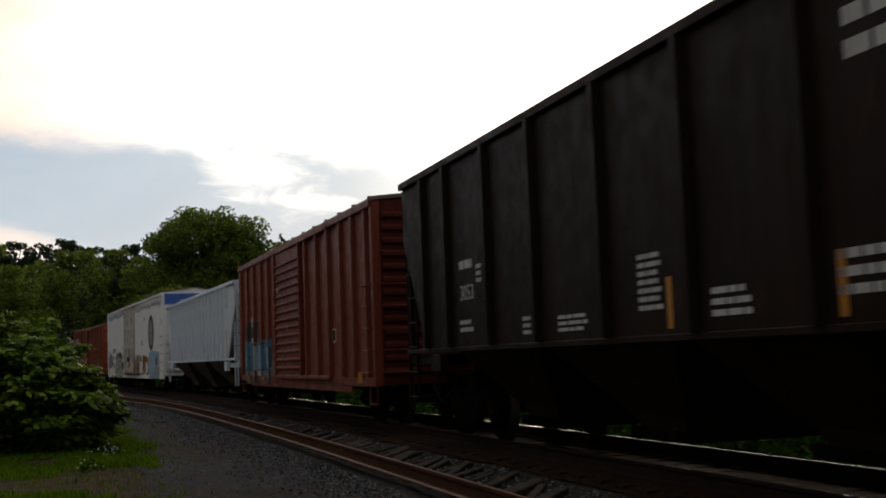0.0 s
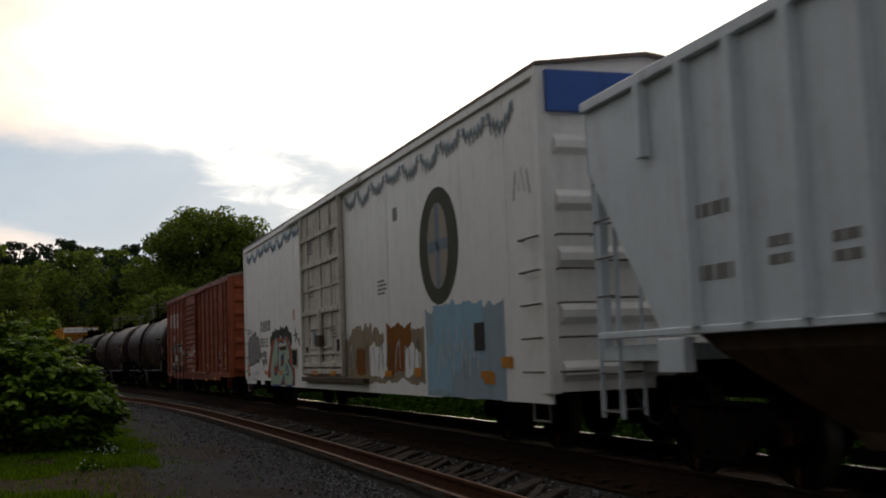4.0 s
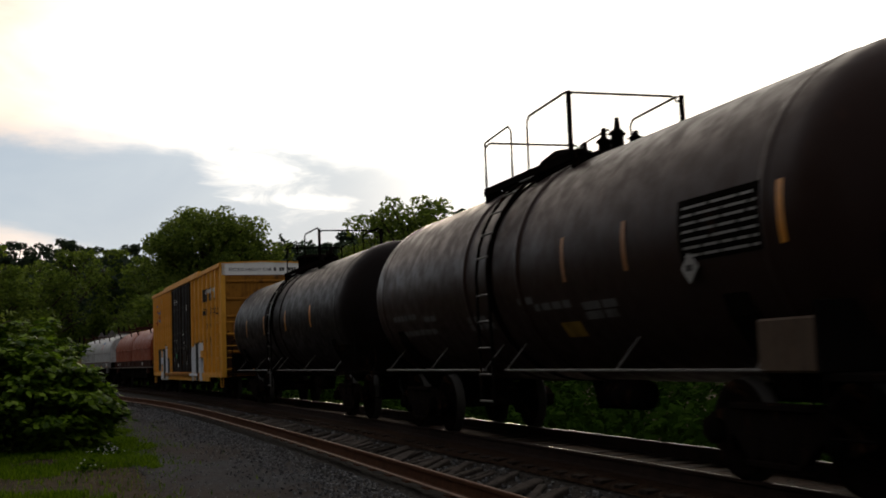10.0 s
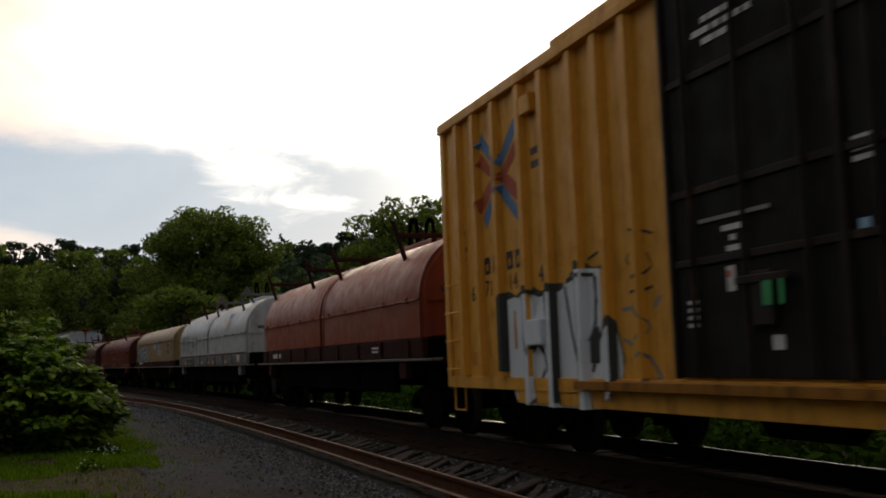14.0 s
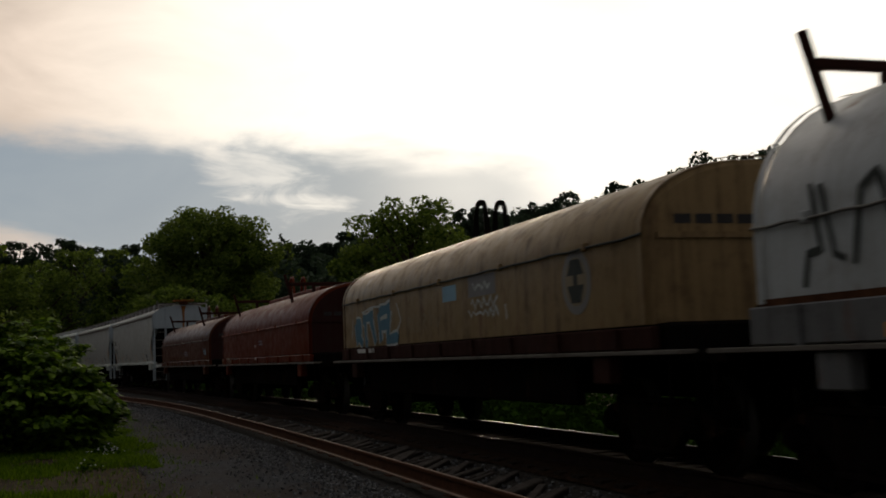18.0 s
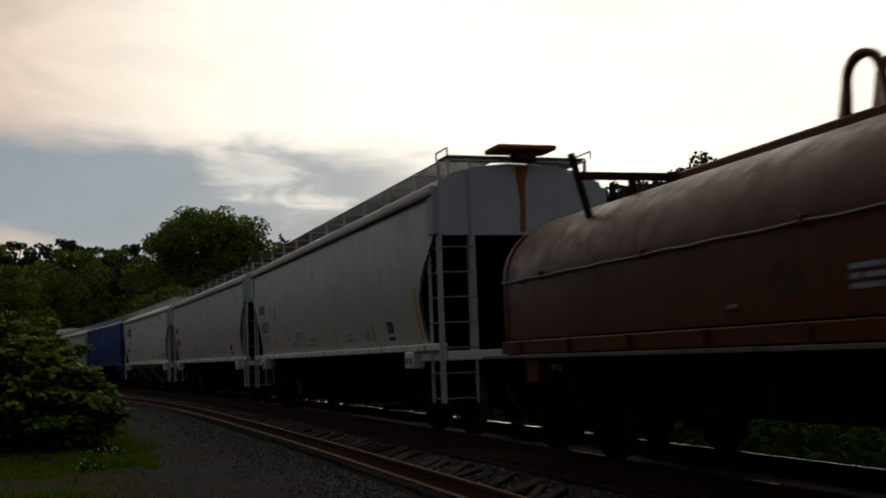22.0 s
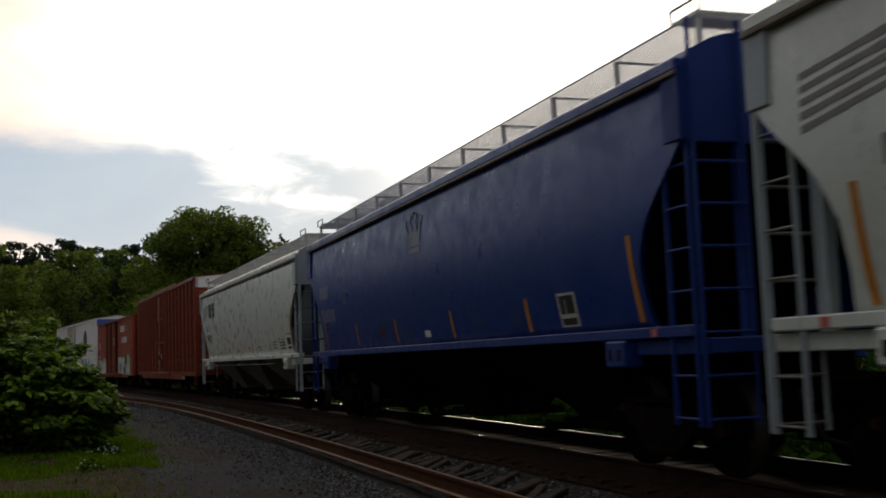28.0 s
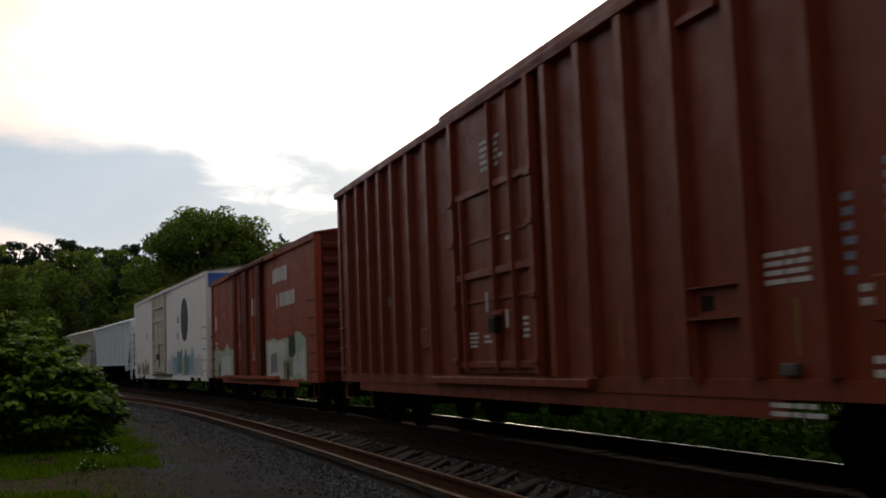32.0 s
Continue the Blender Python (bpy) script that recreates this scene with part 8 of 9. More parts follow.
mark(car, -6.3, 1.46, 0.5, 0.22, "white_mark", 1.50, "data_panel")
for i in range(5):
    spray(car, "red_mark" if i % 2 else "white_mark", -3.78 - 0.12 * i, -3.90 - 0.12 * i, lambda x: 2.55 + 0.05 * abs(x + 4.1), lambda x: 2.86, surf, 0.006, 0.2, "shield_stripe")
spray(car, "emblem_blue", -3.76, -4.40, lambda x: 2.87, lambda x: 3.02, surf, 0.006, 0.2, "shield_top")
car, surf = coil_car("tan coil steel car with one long hood, round emblem and graffiti", 27.75, 6.6, (20.1, 36.1), "coil_tan", "coil_tan", top=3.36, hoods=1, seam=2.46, loops=(1.5,), rope="sp_black", zb=1.53)
mb = MB()
mb.prism([(-4.98 + 0.38 * math.cos(t), 2.08 + 0.375 * math.sin(t)) for t in np.linspace(0, 2 * math.pi, 36)[:-1]], 1.471, 1.476)
e = part("round_emblem", mb, "grey_mark", car)
mb = MB()
mb.prism([(-4.98 + 0.29 * math.cos(t), 2.08 + 0.28 * math.sin(t)) for t in np.linspace(0, 2 * math.pi, 36)[:-1]], 1.477, 1.480)
part("emblem_field", mb, "sp_tan", e)
mb = MB()
mb.prism([(-5.20, 2.16), (-4.76, 2.16), (-4.86, 2.34), (-5.10, 2.34)], 1.481, 1.484)
mb.prism([(-5.20, 2.04), (-4.76, 2.04), (-4.86, 1.84), (-5.10, 1.84)], 1.481, 1.484)
mb.box(-5.03, -4.93, 1.481, 1.485, 1.84, 2.34)
part("emblem_cross", mb, "sp_black", e)
R1 = [[(5.55, 2.0), (5.40, 1.58)], [(5.50, 2.02), (5.2, 2.0), (5.15, 1.85), (5.4, 1.82), (5.0, 1.58)], [(4.80, 2.12), (4.72, 1.60), (4.60, 1.58)], [(4.95, 2.06), (4.15, 2.12)], [(4.35, 2.08), (4.1, 1.75), (4.0, 1.58)],
      [(3.75, 2.14), (3.60, 1.60)], [(3.70, 2.16), (2.95, 2.20)], [(3.6, 1.9), (3.1, 1.92)], [(3.0, 2.18), (3.15, 1.62), (2.5, 1.66)], [(2.6, 1.70), (2.45, 1.62)]]
trace(car, "sp_white", R1, 0.36, surf, 0.004, "spray_outline")
trace(car, "sp_steel", R1, 0.24, surf, 0.009, "spray_letter")
trace(car, "sp_white", [[(5.75, 2.1), (5.85, 1.7)], [(5.0, 2.2), (4.2, 2.28), (3.6, 2.26)], [(2.5, 2.26), (2.25, 1.95), (2.5, 1.75)]], 0.05, surf, 0.011)
trace(car, "sp_tan", [[(1.85, 1.72), (1.82, 1.98), (1.65, 1.92), (1.8, 1.85), (1.62, 1.72)], [(1.5, 1.95), (1.48, 1.72)], [(1.35, 1.98), (1.2, 1.9), (1.33, 1.84), (1.15, 1.75), (1.35, 1.71)], [(0.95, 2.0), (0.75, 1.92), (0.95, 1.85), (0.8, 1.74)], [(0.6, 2.05), (0.5, 1.8)], [(0.3, 1.95), (0.2, 1.75), (0.0, 1.95)]], 0.05, surf, 0.005)
spray(car, "sp_lblue", -0.1, -0.75, lambda x: 2.12, lambda x: 2.36, surf, 0.004, 0.1)
spray(car, "sp_grey", -1.3, -2.4, lambda x: 2.12, lambda x: 2.42, surf, 0.004, 0.1)
trace(car, "sp_white", [[(-1.4 - 0.09 * i, 2.02 + 0.09 * math.sin(i * 2.3)) for i in range(13)], [(-1.3 - 0.1 * i, 1.88 + 0.07 * math.sin(i * 2.9 + 1)) for i in range(13)], [(-1.5 - 0.1 * i, 2.26 + 0.06 * math.cos(i * 2.5)) for i in range(8)], [(-2.75, 1.95), (-2.8, 1.75)]], 0.05, surf, 0.008)
bars(car, 4.6, 1.45, 1.5, 0.14, 1, "white_mark", 1.50, 7)
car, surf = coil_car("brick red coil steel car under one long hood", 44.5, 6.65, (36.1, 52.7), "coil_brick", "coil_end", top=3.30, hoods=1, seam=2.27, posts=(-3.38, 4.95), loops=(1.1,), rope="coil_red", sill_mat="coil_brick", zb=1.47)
bars(car, -0.35, 1.87, 0.6, 0.16, 2, "dim_white", 1.472, 3)
strokes(car, "sp_tan", [[(5.85, 1.34), (5.80, 1.50), (5.70, 1.36), (5.62, 1.50), (5.58, 1.34)], [(5.45, 1.35), (5.45, 1.49), (5.3, 1.47), (5.3, 1.35), (5.45, 1.35)], [(5.2, 1.34), (5.18, 1.50)], [(5.0, 1.50), (5.18, 1.42), (5.0, 1.34)], [(4.9, 1.5), (4.9, 1.34), (4.75, 1.34)], [(4.3, 1.5), (4.45, 1.47), (4.3, 1.4), (4.45, 1.34)]], 0.035, 1.505)
mark(car, 6.63, 1.42, 0.14, 0.10, "sp_tan", 1.50, "paint_dot")
for x, z, s in ((0.53, 1.77, -1), (0.35, 1.42, 1)):
    mb = MB()
    mb.prism([(x - 0.11, z - s * 0.05), (x + 0.11, z - s * 0.05), (x, z + s * 0.06)], 1.471 if s < 0 else 1.501, 1.474 if s < 0 else 1.504)
    part("lift_mark", mb, "white_mark", car)
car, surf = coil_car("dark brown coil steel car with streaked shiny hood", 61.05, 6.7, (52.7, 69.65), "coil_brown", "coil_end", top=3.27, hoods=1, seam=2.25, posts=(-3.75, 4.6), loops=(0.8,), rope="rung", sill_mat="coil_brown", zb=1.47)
bars(car, -0.95, 1.76, 0.9, 0.22, 3, "dim_white", 1.472, 3)
trace(car, "sp_dark_green", [[(0.55, 1.78), (0.35, 1.95), (0.28, 1.72), (0.1, 1.9), (0.15, 1.74)], [(0.45, 1.7), (0.05, 1.72)]], 0.035, surf, 0.006)
part("placard_clip", bx(1.0, 1.16, 1.47, 1.50, 1.60, 1.64, b=0.005), "rung", car)
trace(car, "dim_white", [[(-5.98, 2.50), (-6.05, 2.42), (-5.92, 2.40)], [(-6.12, 2.42), (-6.14, 2.55), (-6.26, 2.54)], [(-6.14, 2.48), (-6.22, 2.48)], [(-6.32, 2.42), (-6.34, 2.56), (-6.44, 2.5), (-6.34, 2.48)]], 0.025, surf, 0.006)
strokes(car, "sp_lblue", [[(-5.35, 1.95), (-5.5, 1.72), (-5.95, 1.70)], [(-5.5, 1.82), (-5.9, 1.80)], [(-5.62, 1.92), (-5.7, 1.72)], [(-5.8, 1.90), (-5.85, 1.72)]], 0.05, 1.476)
for u in (0.22, -0.12):
    part("emblem_shape", bx(-6.702, -6.708, u - 0.11, u + 0.11, 2.62, 2.86, b=0.002), "dim_mark", car)

# --- covered hoppers with curved sides
def hopper_marks(car, surf, num, mat):
    """Bold owner's mark as plain strokes, the number under it, small stencils."""
    for u, w in ((7.50, 0.18), (7.25, 0.09), (7.10, 0.17), (6.86, 0.19)):
        spray(car, mat, u, u - w, lambda q: 2.66, lambda q: 2.93, surf, 0.005, 0.2, "emblem_shape")
    lettering(car, num, 7.44, 2.13, 0.29, mat, 1.530, 1.02, surf)
    small = "faint_blue_mark" if mat == "dim_white" else "grey_mark"
    bits = [(5.10, 2.74, 0.28, 0.03, mat), (5.10, 2.48, 0.28, 0.03, mat), (5.10, 2.61, 0.22, 0.18, small)]
    bits += [(x, z, w, 0.07, small) for x, z, w in ((7.0, 1.98, 0.3), (6.6, 2.0, 0.28), (6.9, 1.86, 0.22), (6.55, 1.88, 0.26), (6.9, 1.74, 0.22))]
    bits += [(2.3 + 0.1 * i, 1.98 - 0.09 * i, 0.6 - 0.08 * i, 0.05, small) for i in range(3)]
    for x, z, w, h, m2 in bits:
        spray(car, m2, x + w / 2, x - w / 2, lambda q: z - h / 2, lambda q: z + h / 2, surf, 0.005, 0.3, "stencil_bar")


AMB = [(-7.45, 1.56, 2.46), (-4.5, 1.56, 1.98), (-1.5, 1.56, 1.98), (1.6, 1.56, 1.98), (4.45, 1.56, 2.0), (7.3, 1.54, 2.45)]
NS_AMB = [AMB[0], (-4.6, 1.56, 1.98), (-1.75, 1.56, 1.98), (0.1, 1.56, 1.98), (3.2, 1.56, 1.98), (4.9, 1.56, 2.02), (7.3, 1.54, 2.45)]
car, surf = curved_hopper("grey covered hopper with arched roof and rust-streaked end", 79.3, 8.65, "grey_hop", "ns_hop", "aqua_steel", (69.65, 88.7), AMB, 1, board="old_board")
hopper_marks(car, surf, "518557", "black_mark")
trace_end = [(-0.02, 4.36), (0.0, 4.1), (-0.015, 3.7), (0.0, 3.27)]
mb = MB()
mb.grid([[(-8.682, y - w, z), (-8.682, y + w, z), (-8.688, y + w, z), (-8.688, y - w, z)] for (y, z), w in zip(trace_end, (0.13, 0.07, 0.045, 0.05))], True, True)
part("rust_streak", mb, "sp_rust", car, "streak of orange rust down the end")
part("hatch_end_cap", bx(-9.02, -8.40, -0.52, 0.52, 4.58, 4.66, b=0.02), "sp_rust", car, "rusty ochre platform over the end")
part("cap_bracket", bx(-8.92, -8.70, -0.20, 0.20, 4.40, 4.58, b=0.03), "rail_rust", car)
car, surf = curved_hopper("grey covered hopper with faded stencils and long running board", 98.0, 8.62, "grey_hop", "ns_hop", "aqua_steel", (88.7, 107.4), AMB, 2, board="old_board")
hopper_marks(car, surf, "518812", "black_mark")


def ns_marks(car, surf, num):
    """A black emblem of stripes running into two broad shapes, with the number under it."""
    trace(car, "grey_mark", [[(7.85, 3.36 - 0.105 * i), (6.25 + 0.12 * i, 3.50 - 0.105 * i)] for i in range(5)], 0.07, surf, 0.005, "emblem_bar")
    for x0, x1 in ((6.42, 5.70), (5.62, 4.95)):
        spray(car, "black_mark", x0, x1, lambda x: 3.0 + max(0.0, 0.9 * (x - x0 + 0.16)), lambda x: 3.53 - max(0.0, 0.9 * (x1 + 0.16 - x)), surf, 0.008, 0.04, "emblem_shape")
    trace(car, "ns_hop", [[(6.20, 3.02), (6.14, 3.30)], [(5.96, 3.50), (5.90, 3.22)], [(5.60, 3.18), (5.28, 3.20)], [(5.26, 3.38), (4.97, 3.36)]], 0.06, surf, 0.011, "emblem_gap")
    lettering(car, num, 6.95, 2.14, 0.25, "black_mark", 1.526, 0.95, surf)
    for x, z, w, h in ((6.85, 2.62, 0.16, 0.22), (6.62, 2.62, 0.16, 0.22), (4.55, 2.72, 0.3, 0.03), (4.55, 2.40, 0.3, 0.03), (4.55, 2.56, 0.16, 0.2)):
        spray(car, "grey_mark", x + w / 2, x - w / 2, lambda q: z - h / 2, lambda q: z + h / 2, surf, 0.005, 0.3, "stencil_bar")


car, surf = curved_hopper("light grey covered hopper with black striped emblem", 116.7, 8.55, "ns_hop", "ns_hop", "aqua_steel", (107.4, 125.85), NS_AMB, 3, bay_mat="bay_grey")
ns_marks(car, surf, "294195")
car, surf = curved_hopper("glossy royal blue covered hopper with amber markers", 135.1, 8.65, "blue_hop", "blue_frame", "blue_frame", (125.85, 144.5), AMB, 4)
hopper_marks(car, surf, "518738", "dim_white")
mb = MB()
mb.prism([(0.36, 3.14), (-0.30, 3.14), (-0.40, 3.52), (-0.20, 3.34), (-0.13, 3.56), (0.03, 3.36), (0.19, 3.56), (0.26, 3.34), (0.46, 3.52)], 1.530, 1.541)
e = part("crown_emblem", mb, "dim_white", car, "pale crown shape")
for x, z, r in ((-0.42, 3.56, 0.05), (-0.13, 3.61, 0.06), (0.03, 3.68, 0.05), (0.19, 3.61, 0.06), (0.48, 3.56, 0.05)):
    mb = MB()
    mb.prism([(x + r * math.cos(t), z + r * math.sin(t)) for t in np.linspace(0, 2 * math.pi, 13)[:-1]], 1.528, 1.538)
    part("crown_pearl", mb, "dim_white", e)
mb = MB()
mb.box(-0.30, 0.36, 1.532, 1.543, 3.02, 3.10)
part("emblem_bar", mb, "dim_white", e)
spray(car, "bright_white", -0.05, -0.33, lambda q: 1.61, lambda q: 1.72, surf, 0.006, 0.2, "paper_tag")
trace(car, "door_and_shade", [[(2.78, 1.66), (2.66, 1.88), (2.58, 1.68), (2.46, 1.86), (2.36, 1.66)], [(2.75, 1.74), (2.35, 1.76)]], 0.05, surf, 0.006)
car, surf = curved_hopper("light grey covered hopper with striped emblem and red stencils", 153.75, 8.5, "ns_hop", "ns_hop", "aqua_steel", (144.5, 163.0), NS_AMB, 5, bay_mat="bay_grey")
ns_marks(car, surf, "294212")

# --- brown high-cube boxcar, graffiti boxcar, white boxcar, last hoppers
car, surf = boxcar("tall brown-red boxcar with ribbed sides and white end band", 173.35, 9.5, 0.86, 4.86, 5.02, "tall_red", [8.45, 7.54, 6.7, 5.85, 4.95, 3.97, 2.9, -1.9, -2.85, -3.87, -4.85, -5.88, -6.87, -7.9, -8.75], ("plug1", 1.62, -1.42, "tall_red"), None, (-7.3, 7.3), (163.0, 184.0),
                   skirt=(-6.2, 8.0, 0.68), end_rows=8, end_top="white_car", jog=(-4.9, 2.2), roof="oxide", rib_w=0.18, rib_d=0.12, lad_mat="tall_red", seams=False)
mark(car, -8.42, 1.72, 0.36, 0.42, "white_mark", 1.50, "data_panel_frame")
mark(car, -8.42, 1.74, 0.28, 0.32, "black_mark", 1.505, "data_panel")
mark(car, -8.35, 1.28, 0.5, 0.10, "amber", 1.50, "reflector")
for x, z, w, h, n, m2 in ((-7.13, 2.08, 0.15, 0.66, 6, "dim_white"), (-7.6, 2.3, 0.12, 0.6, 6, "dim_white"), (-6.40, 1.90, 0.74, 0.30, 4, "white_mark"), (-7.35, 1.62, 0.3, 0.2, 2, "white_mark"), (-6.40, 0.76, 0.74, 0.14, 2, "white_mark"), (0.05, 4.02, 0.9, 0.46, 5, "white_mark"),
                          (1.0, 1.5, 0.4, 0.24, 4, "white_mark"), (-0.95, 1.62, 0.22, 0.30, 4, "white_mark"), (0.45, 1.5, 0.3, 0.14, 2, "white_mark"), (-0.5, 2.80, 0.3, 0.08, 1, "white_mark"), (7.9, 2.3, 0.3, 0.3, 1, "grey_mark"), (6.8, 2.3, 0.3, 0.3, 1, "grey_mark"), (5.7, 2.3, 0.3, 0.3, 1, "grey_mark"), (8.6, 1.3, 0.3, 0.5, 4, "white_mark"), (-7.45, 1.05, 0.3, 0.3, 3, "white_mark")):
    bars(car, x, z, w, h, n, m2, (1.522 if z < 0.84 else 1.50) if abs(x) > 1.5 else 1.552, 40)
for x in (-6.43, -3.40):
    mark(car, x, 1.42, 0.075, 0.46, "dim_amber", 1.50, "paint_stripe")
part("junction_box", bx(-6.46, -6.26, 1.50, 1.58, 1.03, 1.13, b=0.01), "rung_dim", car, "small grimy steel box")
# hatch bay: ledge, black plate painting a slot's shade and a sunk panel between two posts, a frame under the eave
part("hatch_plate", bx(-5.79, -4.94, 1.50, 1.535, 1.55, 1.81, b=0.006), "tall_red", car)
part("hatch_ledge", bx(-5.79, -4.94, 1.50, 1.60, 1.81, 1.825), "tall_red", car)
part("hatch_ledge", bx(-5.79, -4.94, 1.50, 1.62, 1.525, 1.55), "tall_red", car)
part("hatch_slot", bx(-5.28, -5.06, 1.536, 1.540, 1.60, 1.74), "black_door", car, "dark plate for the shade in a slot")
part("hatch_stile", bx(-5.00, -4.94, 1.50, 1.58, 0.95, 1.52), "tall_red", car)
part("hatch_frame", bx(-5.62, -4.94, 1.50, 1.58, 4.27, 4.33), "tall_red", car)
for x in (-7.6, 3.4):
    part("tack_board", bx(x - 0.2, x + 0.2, 1.5, 1.56, 1.42, 1.75, b=0.01), "tall_red", car)

car, surf = boxcar("faded red boxcar with grimy white graffiti low on its side", 193.4, 8.2, 0.80, 4.28, 4.52, "red_box", [6.6, 4.9, -3.4, -5.4], ("plug2", 2.9, -1.7, "red_box"), None, (-6.4, 6.4), (184.0, 202.3), skirt=(-6, 6, 0.66), smooth_side=True, seams=False, roof="oxide", end_mat="door_and_shade", end_rows=9, end_high=0.11, end_deep=0.05, lad_mat="door_and_shade")
for x0, x1 in ((2.95, 2.55), (1.35, 0.45), (-1.15, -1.75)):
    part("door_post", bx(x1, x0, 1.53, 1.64, 0.92, 4.12, b=0.015), "door_and_shade", car, "dark grimy post of the doors")
part("door_hood", bx(-2.4, 3.6, 1.50, 1.66, 4.14, 4.24, b=0.015), "door_and_shade", car)
wild = lambda q, f, a, z: (lambda x: z + a * noise.noise((x * f, q, 3.0)) + 0.5 * a * noise.noise((x * f * 3.3, q, 7.0)))
for k, (u0, u1, z0, z1, mt) in enumerate(((8.0, 3.4, 0.86, 1.80, "sp_green"), (6.2, 4.2, 0.9, 1.55, "sp_white"), (-1.95, -7.0, 0.84, 1.92, "sp_green"), (-2.2, -4.6, 0.9, 1.80, "sp_white"), (-5.5, -6.8, 0.95, 1.6, "sp_white"), (-2.6, -3.5, 1.0, 1.55, "sp_grey"), (-4.3, -5.4, 0.9, 1.35, "sp_tan"), (-5.0, -5.8, 1.45, 1.95, "sp_dark_green"), (-4.7, -5.05, 0.88, 1.3, "sp_black"), (6.9, 6.5, 0.88, 1.3, "sp_black"))):
    spray(car, mt, u0, u1, wild(k, 1.4, 0.10, z0), wild(k + 15, 0.9, 0.20, z1), surf, 0.008 + 0.001 * k, 0.05)
trace(car, "sp_teal", [[(-2.6 - 0.55 * k, 1.05 + 0.1 * (k % 2)), (-2.8 - 0.55 * k, 1.5), (-2.95 - 0.55 * k, 1.2)] for k in range(7)], 0.05, surf, 0.018)
for k in range(5):
    mark(car, -3.25 - 0.38 * k, 3.63 + 0.02 * (k % 2), 0.31, 0.38, "white_mark", 1.508, "stencil_block")
    mark(car, -4.12 - 0.38 * k, 2.95, 0.31, 0.36, "white_mark", 1.508, "stencil_block")
mark(car, -3.62, 2.93, 0.14, 0.40, "white_mark", 1.508, "stencil_block")
for x, z, w, h in ((1.9, 2.75, 0.5, 0.34), (1.9, 1.9, 0.5, 0.3), (-0.3, 2.95, 0.5, 0.5), (-0.35, 1.5, 0.35, 0.3)):
    mark(car, x, z, w, h, "white_mark", 1.552, "paper_tag")
mark(car, 7.4, 2.75, 0.3, 0.5, "white_mark", 1.508, "notice_plate")
bars(car, 7.3, 1.95, 0.5, 0.3, 2, "white_mark", 1.508, 50)
white_reefer(214.8, 11.6, (202.3, 227.0), False)
posted_hopper("pale blue-grey ribbed covered hopper far down the train", 237.0, 8.65, "pale_blue", (227.0, 246.4), steps(7.3, -7.3, 1.2))
posted_hopper("pale grey covered hopper at the bend of the line", 255.7, 8.65, "grey_hop", (246.4, 265.0), steps(7.3, -7.3, 1.2))
# ================= trees, bushes, grass =================
def leaf_quads(C, size, rng, droop=0.0, ratio=0.55, flat=0.0):
    """Pointed leaves at the places C with random bearings; flat turns their faces up."""
    n = len(C)
    d = rng.normal(size=(n, 3))
    d[:, 2] = d[:, 2] * (0.7 - 0.45 * flat) - droop
    d /= np.linalg.norm(d, axis=1, keepdims=True)
    s = np.cross(d, rng.normal(size=(n, 3)) * (1 - flat) + np.array([0, 0, 1.0]) * flat)
    s /= np.linalg.norm(s, axis=1, keepdims=True)
    L = rng.uniform(size[0], size[1], (n, 1))
    a, b = C - d * L / 2, C + d * L / 2
    m = C - d * L * 0.05
    return np.stack([a, m + s * L * ratio / 2, b, m - s * L * ratio / 2], 1)


def clump_points(centres, radii, per, rng):
    P = []
    for c, r in zip(centres, radii):
        n = int(per * r * r)
        d = rng.normal(size=(n, 3))
        d /= np.linalg.norm(d, axis=1, keepdims=True)
        rad = r * rng.uniform(0.45, 1.05, (n, 1)) ** 0.6
        P.append(np.asarray(c) + d * rad * np.array([1, 1, 0.75]))
    return np.concatenate(P)


